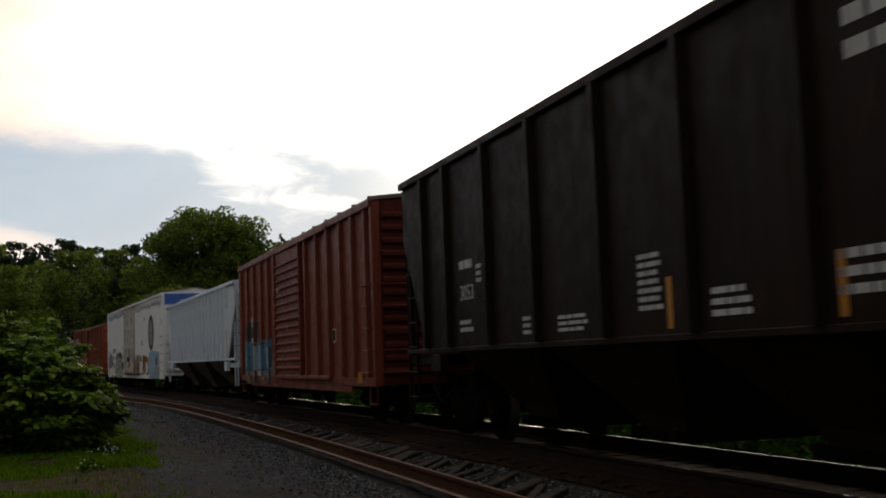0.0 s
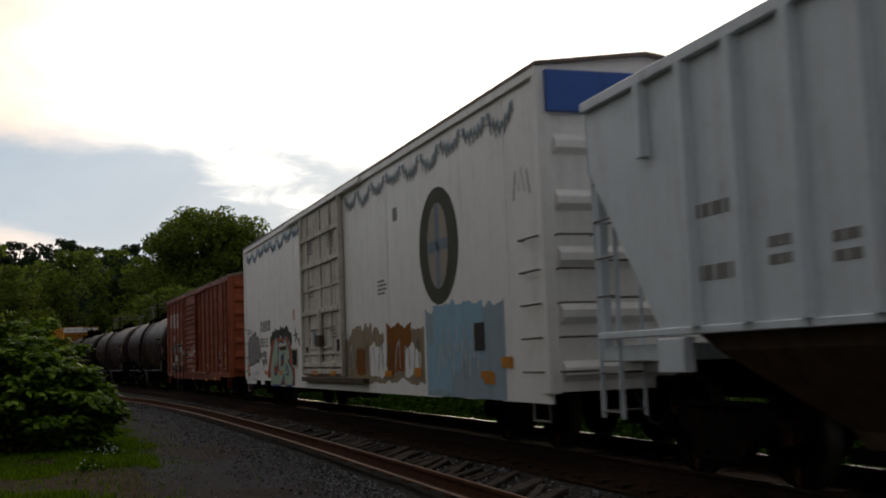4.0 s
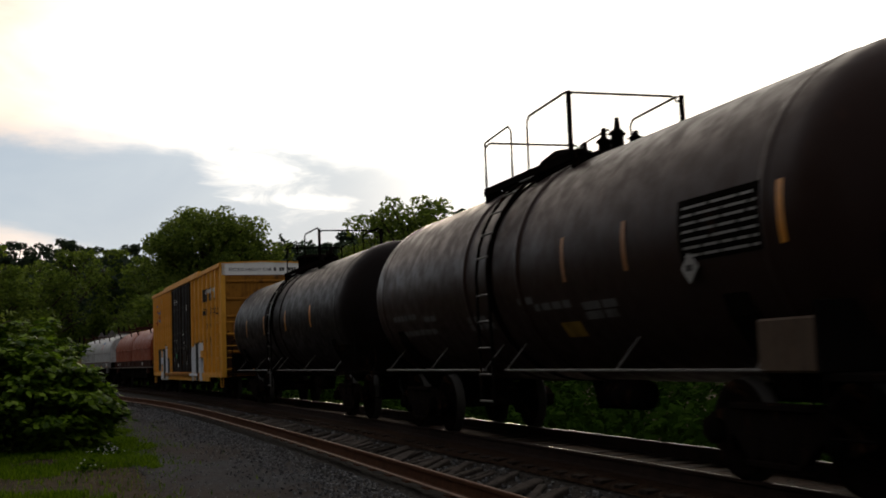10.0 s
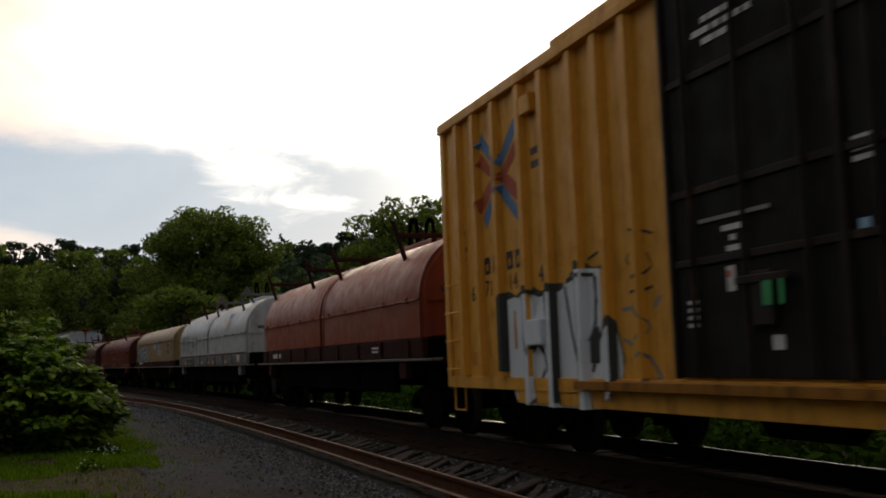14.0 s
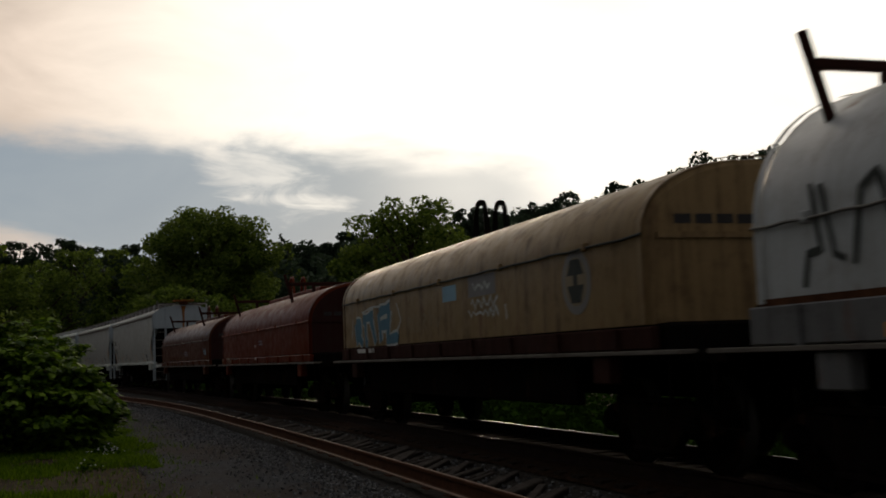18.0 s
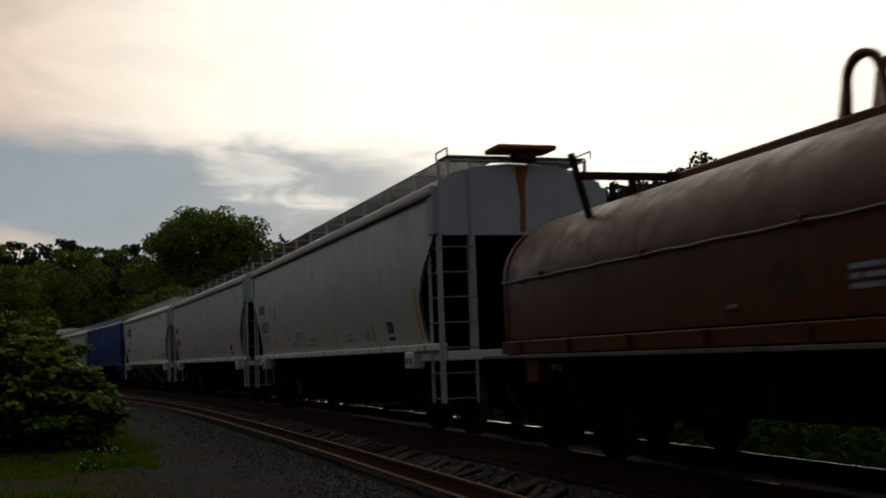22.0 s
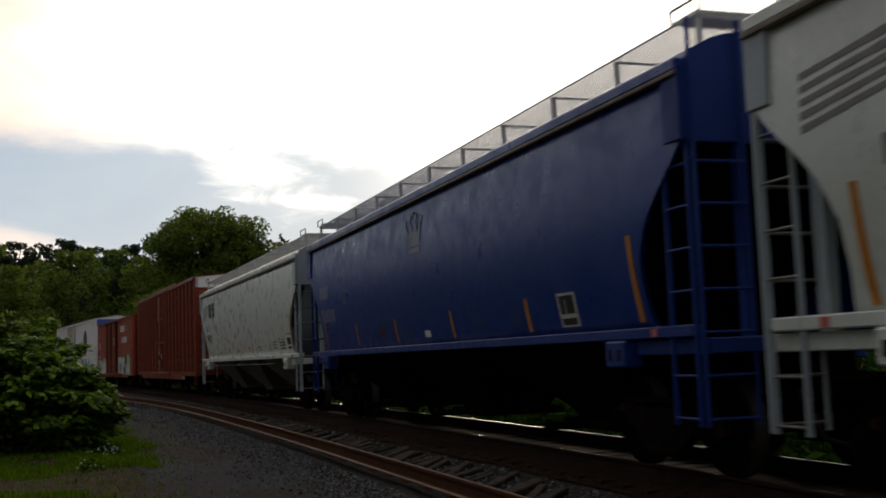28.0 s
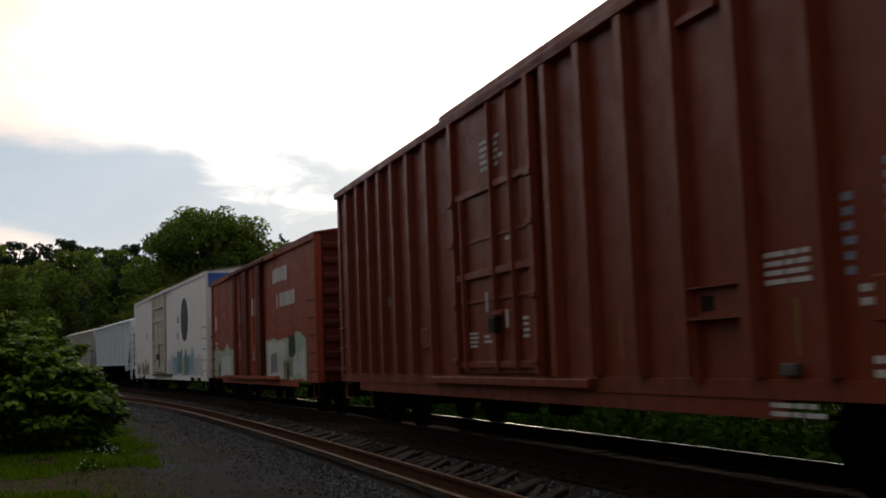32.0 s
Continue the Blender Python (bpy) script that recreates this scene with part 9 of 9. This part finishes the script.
def tree(x, y, height, width, label, seed, base=0.35, leaf=(0.22, 0.42), per=62, clumps=70, mat="tree", cone=False, z=None, inner=0):
    rng = np.random.default_rng(seed)
    z0 = float(hill(np.array([x]), np.array([y]))[0]) if z is None else z
    t = tagged(new("tree"), label, "tree")
    t.matrix_basis = Matrix.Translation((x, y, z0 - 0.1))
    mb = MB()
    lean = rng.uniform(-0.03, 0.03, 2) * height
    n = 9
    rows = []
    for i in range(n):
        f = i / (n - 1)
        r = width * 0.035 * (1 - f * 0.85) * (1.5 if i == 0 else 1)
        rows.append([(lean[0] * f + r * math.cos(a), lean[1] * f + r * math.sin(a), f * height * 0.86) for a in np.linspace(0, 2 * math.pi, 9)[:-1]])
    mb.grid(rows, True, True)
    C, R = [], []
    for k in range(clumps):
        f = rng.uniform(base, 1.0) ** 0.9
        if cone:
            q = width / 2 * (1.05 - f) * 1.3
        else:
            u = (f - base) / (1 - base)
            q = width / 2 * math.sqrt(max(0.02, 1 - (1.75 * u - 0.75) ** 2 * (0.9 if u > 0.43 else 0.35)))
        a = rng.uniform(0, 2 * math.pi)
        d = q * rng.uniform(0.3, 1.12) ** 0.7
        c = np.array([lean[0] * f + d * math.cos(a), lean[1] * f + d * math.sin(a), f * height * 0.95])
        C.append(c), R.append(rng.uniform(0.06, 0.13) * width * (0.6 if cone else 1))
        if k % 3 == 0:
            zz = max(0.15, f - 0.18) * height * 0.86
            p0 = Vector((lean[0] * f * 0.8, lean[1] * f * 0.8, zz))
            p1 = Vector(c)
            mid = p0.lerp(p1, 0.55) + Vector((0, 0, 0.05 * height * rng.uniform(-0.3, 0.6)))
            mb.tube([p0, mid, p1], width * 0.008, 5, False)
    for k in range(inner):            # the dense heart of the crown
        f = rng.uniform(base, 0.9)
        a, d = rng.uniform(0, 2 * math.pi), width * 0.36 * math.sqrt(rng.uniform(0, 1))
        C.append(np.array([d * math.cos(a), d * math.sin(a), f * height * 0.92])), R.append(rng.uniform(0.08, 0.13) * width)
    part("trunk", mb, "bark", t, fix=False)
    P = clump_points(C, R, per, rng)
    part("crown", quads_mesh("crown", leaf_quads(P, leaf, rng, 0.1, 0.6, 0.4), mat), "", t)
    return t


def at_view(az_px, dist):
    """Plan place by bearing (in thousandths of the forward distance) and distance."""
    return az_px * dist, dist


TREES = [  # bearing, distance, height, width, kind
    (-0.214, 122, 19.5, 15.5, "broad dark green tree with a ragged round crown"),
    (-0.262, 128, 14.5, 10.5, "dark broadleaf tree standing among the wood"),
    (-0.180, 130, 14.5, 10.0, "dark broadleaf tree standing among the wood"),
    (-0.332, 132, 16.2, 9.5, "tall dark tree with a narrow top"),
    (-0.300, 140, 17.5, 6.5, "thin airy tree with a feathery top"),
    (-0.365, 125, 14.2, 10.5, "dark broadleaf tree standing among the wood"),
    (-0.405, 108, 12.0, 10.0, "dark broadleaf tree standing among the wood"),
    (-0.240, 100, 9.0, 9.5, "fresh green young tree before the wood"),
    (-0.195, 104, 8.6, 7.0, "fresh green young tree before the wood"),
    (-0.140, 150, 18.5, 6.5, "slender dark conifer rising over the wood"),
    (-0.031, 96, 16.5, 12.6, "ragged broadleaf tree with the low sun behind it"),
    (-0.064, 99, 12.5, 8.5, "dark broadleaf tree beside the ragged one"),
    (-0.008, 100, 14.0, 9.5, "dark broadleaf tree beside the ragged one"),
    (0.020, 120, 15.5, 11.0, "dark broadleaf tree below the hill"),
]
for i, (b, d, h, w, lab) in enumerate(TREES):
    x, y = at_view(b, d)
    tree(x, y, h, w, lab, 100 + i, cone="conifer" in lab, mat="tree_light" if i == 0 else "tree", inner=110 if i == 0 else 10 if i == 10 else 40, base=0.08 if i == 0 else 0.2 if i == 10 else 0.06, clumps=170 if i == 0 else 120 if i == 10 else 95, per=95 if w > 9 else 150, leaf=(0.25, 0.5))
RIDGE = [  # bearing, height of the top over the distance, width, kind
    (-0.405, 0.112, 13, ""), (-0.383, 0.119, 12, ""), (-0.360, 0.117, 12, ""), (-0.336, 0.122, 12, ""), (-0.31, 0.117, 12, ""), (-0.285, 0.113, 12, ""),
    (-0.143, 0.1235, 6.0, "slender dark conifer on the far ridge"), (-0.128, 0.112, 9, ""), (-0.113, 0.111, 10, ""), (-0.097, 0.112, 9, ""), (-0.083, 0.122, 10, ""), (-0.070, 0.117, 9, ""),
    (0.021, 0.143, 11, ""), (0.036, 0.144, 10, ""), (0.053, 0.137, 11, ""), (0.069, 0.139, 10, ""), (0.084, 0.147, 9, ""), (0.111, 0.156, 10.5, ""), (0.134, 0.150, 8, ""),
    (0.157, 0.164, 9, ""), (0.180, 0.158, 10, ""), (0.200, 0.163, 12, ""), (0.225, 0.167, 13, ""), (0.255, 0.179, 14, ""), (0.281, 0.183, 14, ""), (0.311, 0.186, 15, ""), (0.35, 0.19, 16, ""), (0.39, 0.195, 16, "")]
for i, (b, top, w, lab) in enumerate(RIDGE):
    x, y = at_view(b, 230)
    h = top * 230 + 1.6 - float(hill(np.array([x]), np.array([y]))[0])
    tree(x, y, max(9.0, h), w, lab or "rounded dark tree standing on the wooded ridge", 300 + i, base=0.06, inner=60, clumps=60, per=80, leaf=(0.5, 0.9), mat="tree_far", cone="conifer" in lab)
tree(-15.95, 34.0, 6.4, 5.2, "leafy tree at the roadside, its outer twigs in view", 77, base=0.3, leaf=(0.14, 0.26), per=160)
# Three trees added out of view to block sky light on the near cars.
for i, (x, y, h, w) in enumerate(((-13.5, 14.5, 12.0, 8.5), (-11.0, 5.5, 13.0, 9.0), (-9.5, -4.0, 12.0, 9.0))):
    tree(x, y, h, w, "added unseen tree that keeps sky light off the near cars", 80 + i, base=0.06, leaf=(0.2, 0.36), per=110, inner=70, clumps=90)


def far_woods():
    """The wooded hillside: many crowns in one mesh."""
    rng = np.random.default_rng(8)
    C, R = [], []
    for k in range(900):
        az = math.radians(rng.uniform(-34, 34))
        d = rng.uniform(150, 330) if az > math.radians(-8) else rng.uniform(140, 230)
        x, y = d * math.sin(az), d * math.cos(az)
        if abs(track_place(np.array([x]), np.array([y]))[1][0]) < 9:
            continue
        z = float(hill(np.array([x]), np.array([y]))[0])
        h, w = rng.uniform(11, 17), rng.uniform(7, 11)
        for q in range(9):
            f = rng.uniform(0.25, 1)
            a, dd = rng.uniform(0, 6.28), w / 2 * rng.uniform(0.1, 0.9) * (1.15 - f * 0.6)
            C.append((x + dd * math.cos(a), y + dd * math.sin(a), z + f * h))
            R.append(w * rng.uniform(0.14, 0.24))
    for k in range(320):
        az, d = math.radians(rng.uniform(-88, -34)), rng.uniform(70, 150)
        x, y, h, w = d * math.sin(az), d * math.cos(az), rng.uniform(8, 15), rng.uniform(6, 10)
        for q in range(9):
            f = rng.uniform(0.1, 1)
            a, dd = rng.uniform(0, 6.28), w / 2 * rng.uniform(0.1, 0.9) * (1.15 - f * 0.6)
            C.append((x + dd * math.cos(a), y + dd * math.sin(a), f * h))
            R.append(w * rng.uniform(0.16, 0.26))
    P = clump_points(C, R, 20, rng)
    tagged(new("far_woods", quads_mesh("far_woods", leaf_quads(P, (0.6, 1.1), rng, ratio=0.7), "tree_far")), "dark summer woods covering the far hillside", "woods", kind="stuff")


far_woods()


def bush(x, y, rx, ry, top, label, seed, stems=120, leaf=(0.12, 0.24), mat="bush"):
    """Arching shoots from one stool, each with leaves in tiers along its upper part; top(x) is the height of the growth."""
    rng = np.random.default_rng(seed)
    t = tagged(new("bush"), label, "bush")
    t.matrix_basis = Matrix.Translation((x, y, 0))
    P, D = [], []
    for k in range(stems):
        a, d = rng.uniform(0, 2 * math.pi), math.sqrt(rng.uniform(0, 1))
        b = np.array([rx * d * math.cos(a) * 0.85, ry * d * math.sin(a) * 0.75, 0.0])
        out = np.array([math.cos(a), math.sin(a), 0]) * (0.15 + 0.55 * d) * rng.uniform(0.5, 1.3)
        e = b + out
        e[0] = max(-rx * 1.02, min(rx * 1.02, e[0]))
        h = top(x + e[0]) * rng.uniform(0.55, 1.0) ** 0.5 * math.sqrt(max(0.15, 1 - 0.55 * (e[1] / ry) ** 2)) * rng.uniform(0.88, 1.06)
        c = b * 0.6 + e * 0.4 + np.array([0, 0, h * 1.05])
        e = e + np.array([0, 0, h * rng.uniform(0.72, 0.98)])
        pts = [b * (1 - f) ** 2 + 2 * c * f * (1 - f) * 0.5 + (b * 0 + c) * f * (1 - f) + e * f * f for f in np.linspace(0, 1, 7)]
        mb = MB()
        mb.tube([Vector(q) for q in pts], 0.011, 4, False)
        part("stem", mb, "bark", t, fix=False)
        m = int(125 * (0.5 + h / 2.5))
        f = rng.uniform(0.01, 1.0, m) ** 0.85
        Q = np.array([np.interp(f, np.linspace(0, 1, 7), [q[i] for q in pts]) for i in range(3)]).T
        ang = rng.uniform(0, 2 * np.pi, m)
        off = np.column_stack([np.cos(ang), np.sin(ang), rng.uniform(-0.35, 0.30, m)]) * rng.uniform(0.06, 0.30, (m, 1))
        P.append(Q + off), D.append(np.column_stack([np.cos(ang), np.sin(ang), rng.uniform(-0.75, 0.05, m)]))
    P, D = np.concatenate(P), np.concatenate(D)
    D /= np.linalg.norm(D, axis=1, keepdims=True)
    n = len(P)
    S = np.cross(D, np.array([0, 0, 1.0]) + rng.normal(0, 0.28, (n, 3)))
    S /= np.linalg.norm(S, axis=1, keepdims=True)
    L = rng.uniform(leaf[0], leaf[1], (n, 1))
    part("foliage", quads_mesh("foliage", np.stack([P - D * L * 0.4, P + S * L * 0.34, P + D * L * 0.6, P - S * L * 0.34], 1), mat), "", t)


def growth(v):
    return float(np.interp(v, [-13, -9.0, -8.5, -7.85, -7.3, -6.9, -6.6, -6.3], [2.35, 2.5, 2.42, 2.22, 2.02, 1.65, 1.15, 0.45]))


bush(-9.5, 22.9, 2.65, 1.6, growth, "dense leafy green bush beside the gravel track", 5, 190)
bush(-7.45, 22.6, 0.72, 1.0, lambda v: growth(v) * 0.95, "lower leafy bush at the edge of the gravel", 6, 60)
bush(-12.4, 29.5, 2.6, 1.8, lambda v: 3.2, "tall leafy bush behind the roadside growth", 9, 90)


def blades(name, label, place, n, hgt, wid, seed, mat):
    """Upright blades, each one pointed leaf."""
    rng = np.random.default_rng(seed)
    B = np.array([place(rng) for _ in range(n)])
    h = rng.uniform(hgt[0], hgt[1], (n, 1))
    a = rng.uniform(0, 2 * np.pi, n)
    lean = np.column_stack([np.cos(a), np.sin(a), np.zeros(n)]) * rng.uniform(0.1, 0.6, (n, 1)) * h
    side = np.column_stack([-np.sin(a), np.cos(a), np.zeros(n)]) * rng.uniform(wid[0], wid[1], (n, 1))
    up = np.array([0, 0, 1.0])
    mid, tip = B + up * h * 0.5 + lean * 0.25, B + up * h + lean
    tagged(new(name, quads_mesh(name, np.stack([B, mid + side, tip, mid - side], 1), mat)), label, name.replace("_", " "), kind="stuff")


def ground_z(x, y):
    return float(hill(np.array([x]), np.array([y]))[0])


def verge(rng):
    while True:
        s = rng.uniform(-14, 14)
        p = on(s, 5.55 + 0.55 * noise.noise((s * 0.5, 7.0, 1.0)) + abs(rng.normal(0, 2.6)) - (rng.exponential(0.28) if rng.uniform() < 0.25 else 0))
        n = noise.noise((p.x * 0.5, p.y * 0.5, 2.0)) + 0.6 * noise.noise((p.x * 1.6, p.y * 1.2, 4.0))
        bare = math.exp(-((p.y - 16.3 - 0.25 * (p.x + 6)) / 1.15) ** 2) * 1.3 + (0.5 if p.x > -4.6 else 0)
        if p.y > 9 and (n > -0.35 + bare or rng.uniform() < 0.04):
            return (p.x, p.y, ground_z(p.x, p.y) - 0.01)


def verge_dry(rng):
    p = on(rng.uniform(-12, 10), rng.uniform(5.0, 9))
    return (p.x, p.y, ground_z(p.x, p.y) - 0.01)


def beyond(rng):
    p = on(rng.uniform(-24, 45), -rng.uniform(3.3, 10.5))
    return (p.x, p.y, ground_z(p.x, p.y) - 0.03)


blades("grass", "short bright green grass on the verge", verge, 60000, (0.04, 0.13), (0.006, 0.014), 11, "grass")
blades("dry_grass", "thin dry grass and litter on bare soil", verge_dry, 5000, (0.02, 0.07), (0.005, 0.01), 12, "straw")
blades("weeds", "rank green weeds beyond the line", beyond, 5000, (0.15, 0.6), (0.02, 0.05), 13, "weed")


def flower_patch(x, y, r, n, seed):
    rng = np.random.default_rng(seed)
    t = tagged(new("wild_flowers"), "low clump of weeds with small white flowers", "flowers")
    t.matrix_basis = Matrix.Translation((x, y, 0))
    a, d = rng.uniform(0, 6.28, n * 8), r * rng.uniform(0, 1, n * 8) ** 0.6
    P = np.column_stack([d * np.cos(a), d * np.sin(a), rng.uniform(0.03, 0.24, n * 8) * (1.1 - d / r)])
    part("foliage", quads_mesh("foliage", leaf_quads(P, (0.05, 0.10), rng), "weed"), "", t)
    mb = MB()
    for k in range(n):
        q = P[rng.integers(len(P))]
        mb.disc_body([(q[2] + 0.05, 0.0), (q[2] + 0.055, 0.016), (q[2] + 0.065, 0.018), (q[2] + 0.07, 0)], "z", 6, (q[0], q[1], 0))
    part("blossom", mb, "petal", t, fix=False)


def thicket():
    """Rank growth along the foot of the slope beyond the line."""
    rng = np.random.default_rng(21)
    C, R = [], []
    for k in range(1000):
        p = on(rng.uniform(-45, 90), -rng.uniform(3.6, 17))
        h = rng.uniform(1.2, 3.6) if abs(track_place(np.array([p.x]), np.array([p.y]))[1][0]) > 8 else rng.uniform(0.3, 1.0)
        for q in range(4):
            C.append((p.x + rng.normal(0, 0.5), p.y + rng.normal(0, 0.5), -0.2 + h * rng.uniform(0.15, 0.95)))
            R.append(rng.uniform(0.45, 0.9))
    P = clump_points(C, R, 80, rng)
    P = P[P[:, 2] > -0.3]
    tagged(new("thicket", quads_mesh("thicket", leaf_quads(P, (0.14, 0.30), rng, 0.3, 0.6, 0.6), "weed")), "dense green thicket beyond the railway line", "thicket", kind="stuff")


thicket()
flower_patch(-6.35, 21.2, 0.42, 26, 1)
flower_patch(-8.75, 22.0, 0.4, 16, 2)
flower_patch(-5.7, 18.2, 0.25, 8, 3)


# ================= what moves =================
def run(t):
    """Metres the train has come on by the time t, counted from 15 s."""
    u = t - 15.0
    return 10.738106 * u - 0.01428365 * u * u / 2


def motions():
    times = [i * 1.0 for i in range(33)]
    spin = [i / 16 for i in range(513)]
    for car, a, wheels in CARS:
        rows = []
        for t in times:
            x, y, h = line(a - run(t))
            rows.append((t, pose(x, y, RAIL_Z, -math.degrees(CANT), 0, math.degrees(h))))
        walk(car, rows)
    for car, a, wheels in CARS:
        for w, dx in wheels:
            walk(w, [(t, Matrix.Translation((dx, 0, WHEEL_R)) @ Matrix.Rotation(-(run(t) - run(0)) / WHEEL_R, 4, "Y")) for t in spin])


motions()
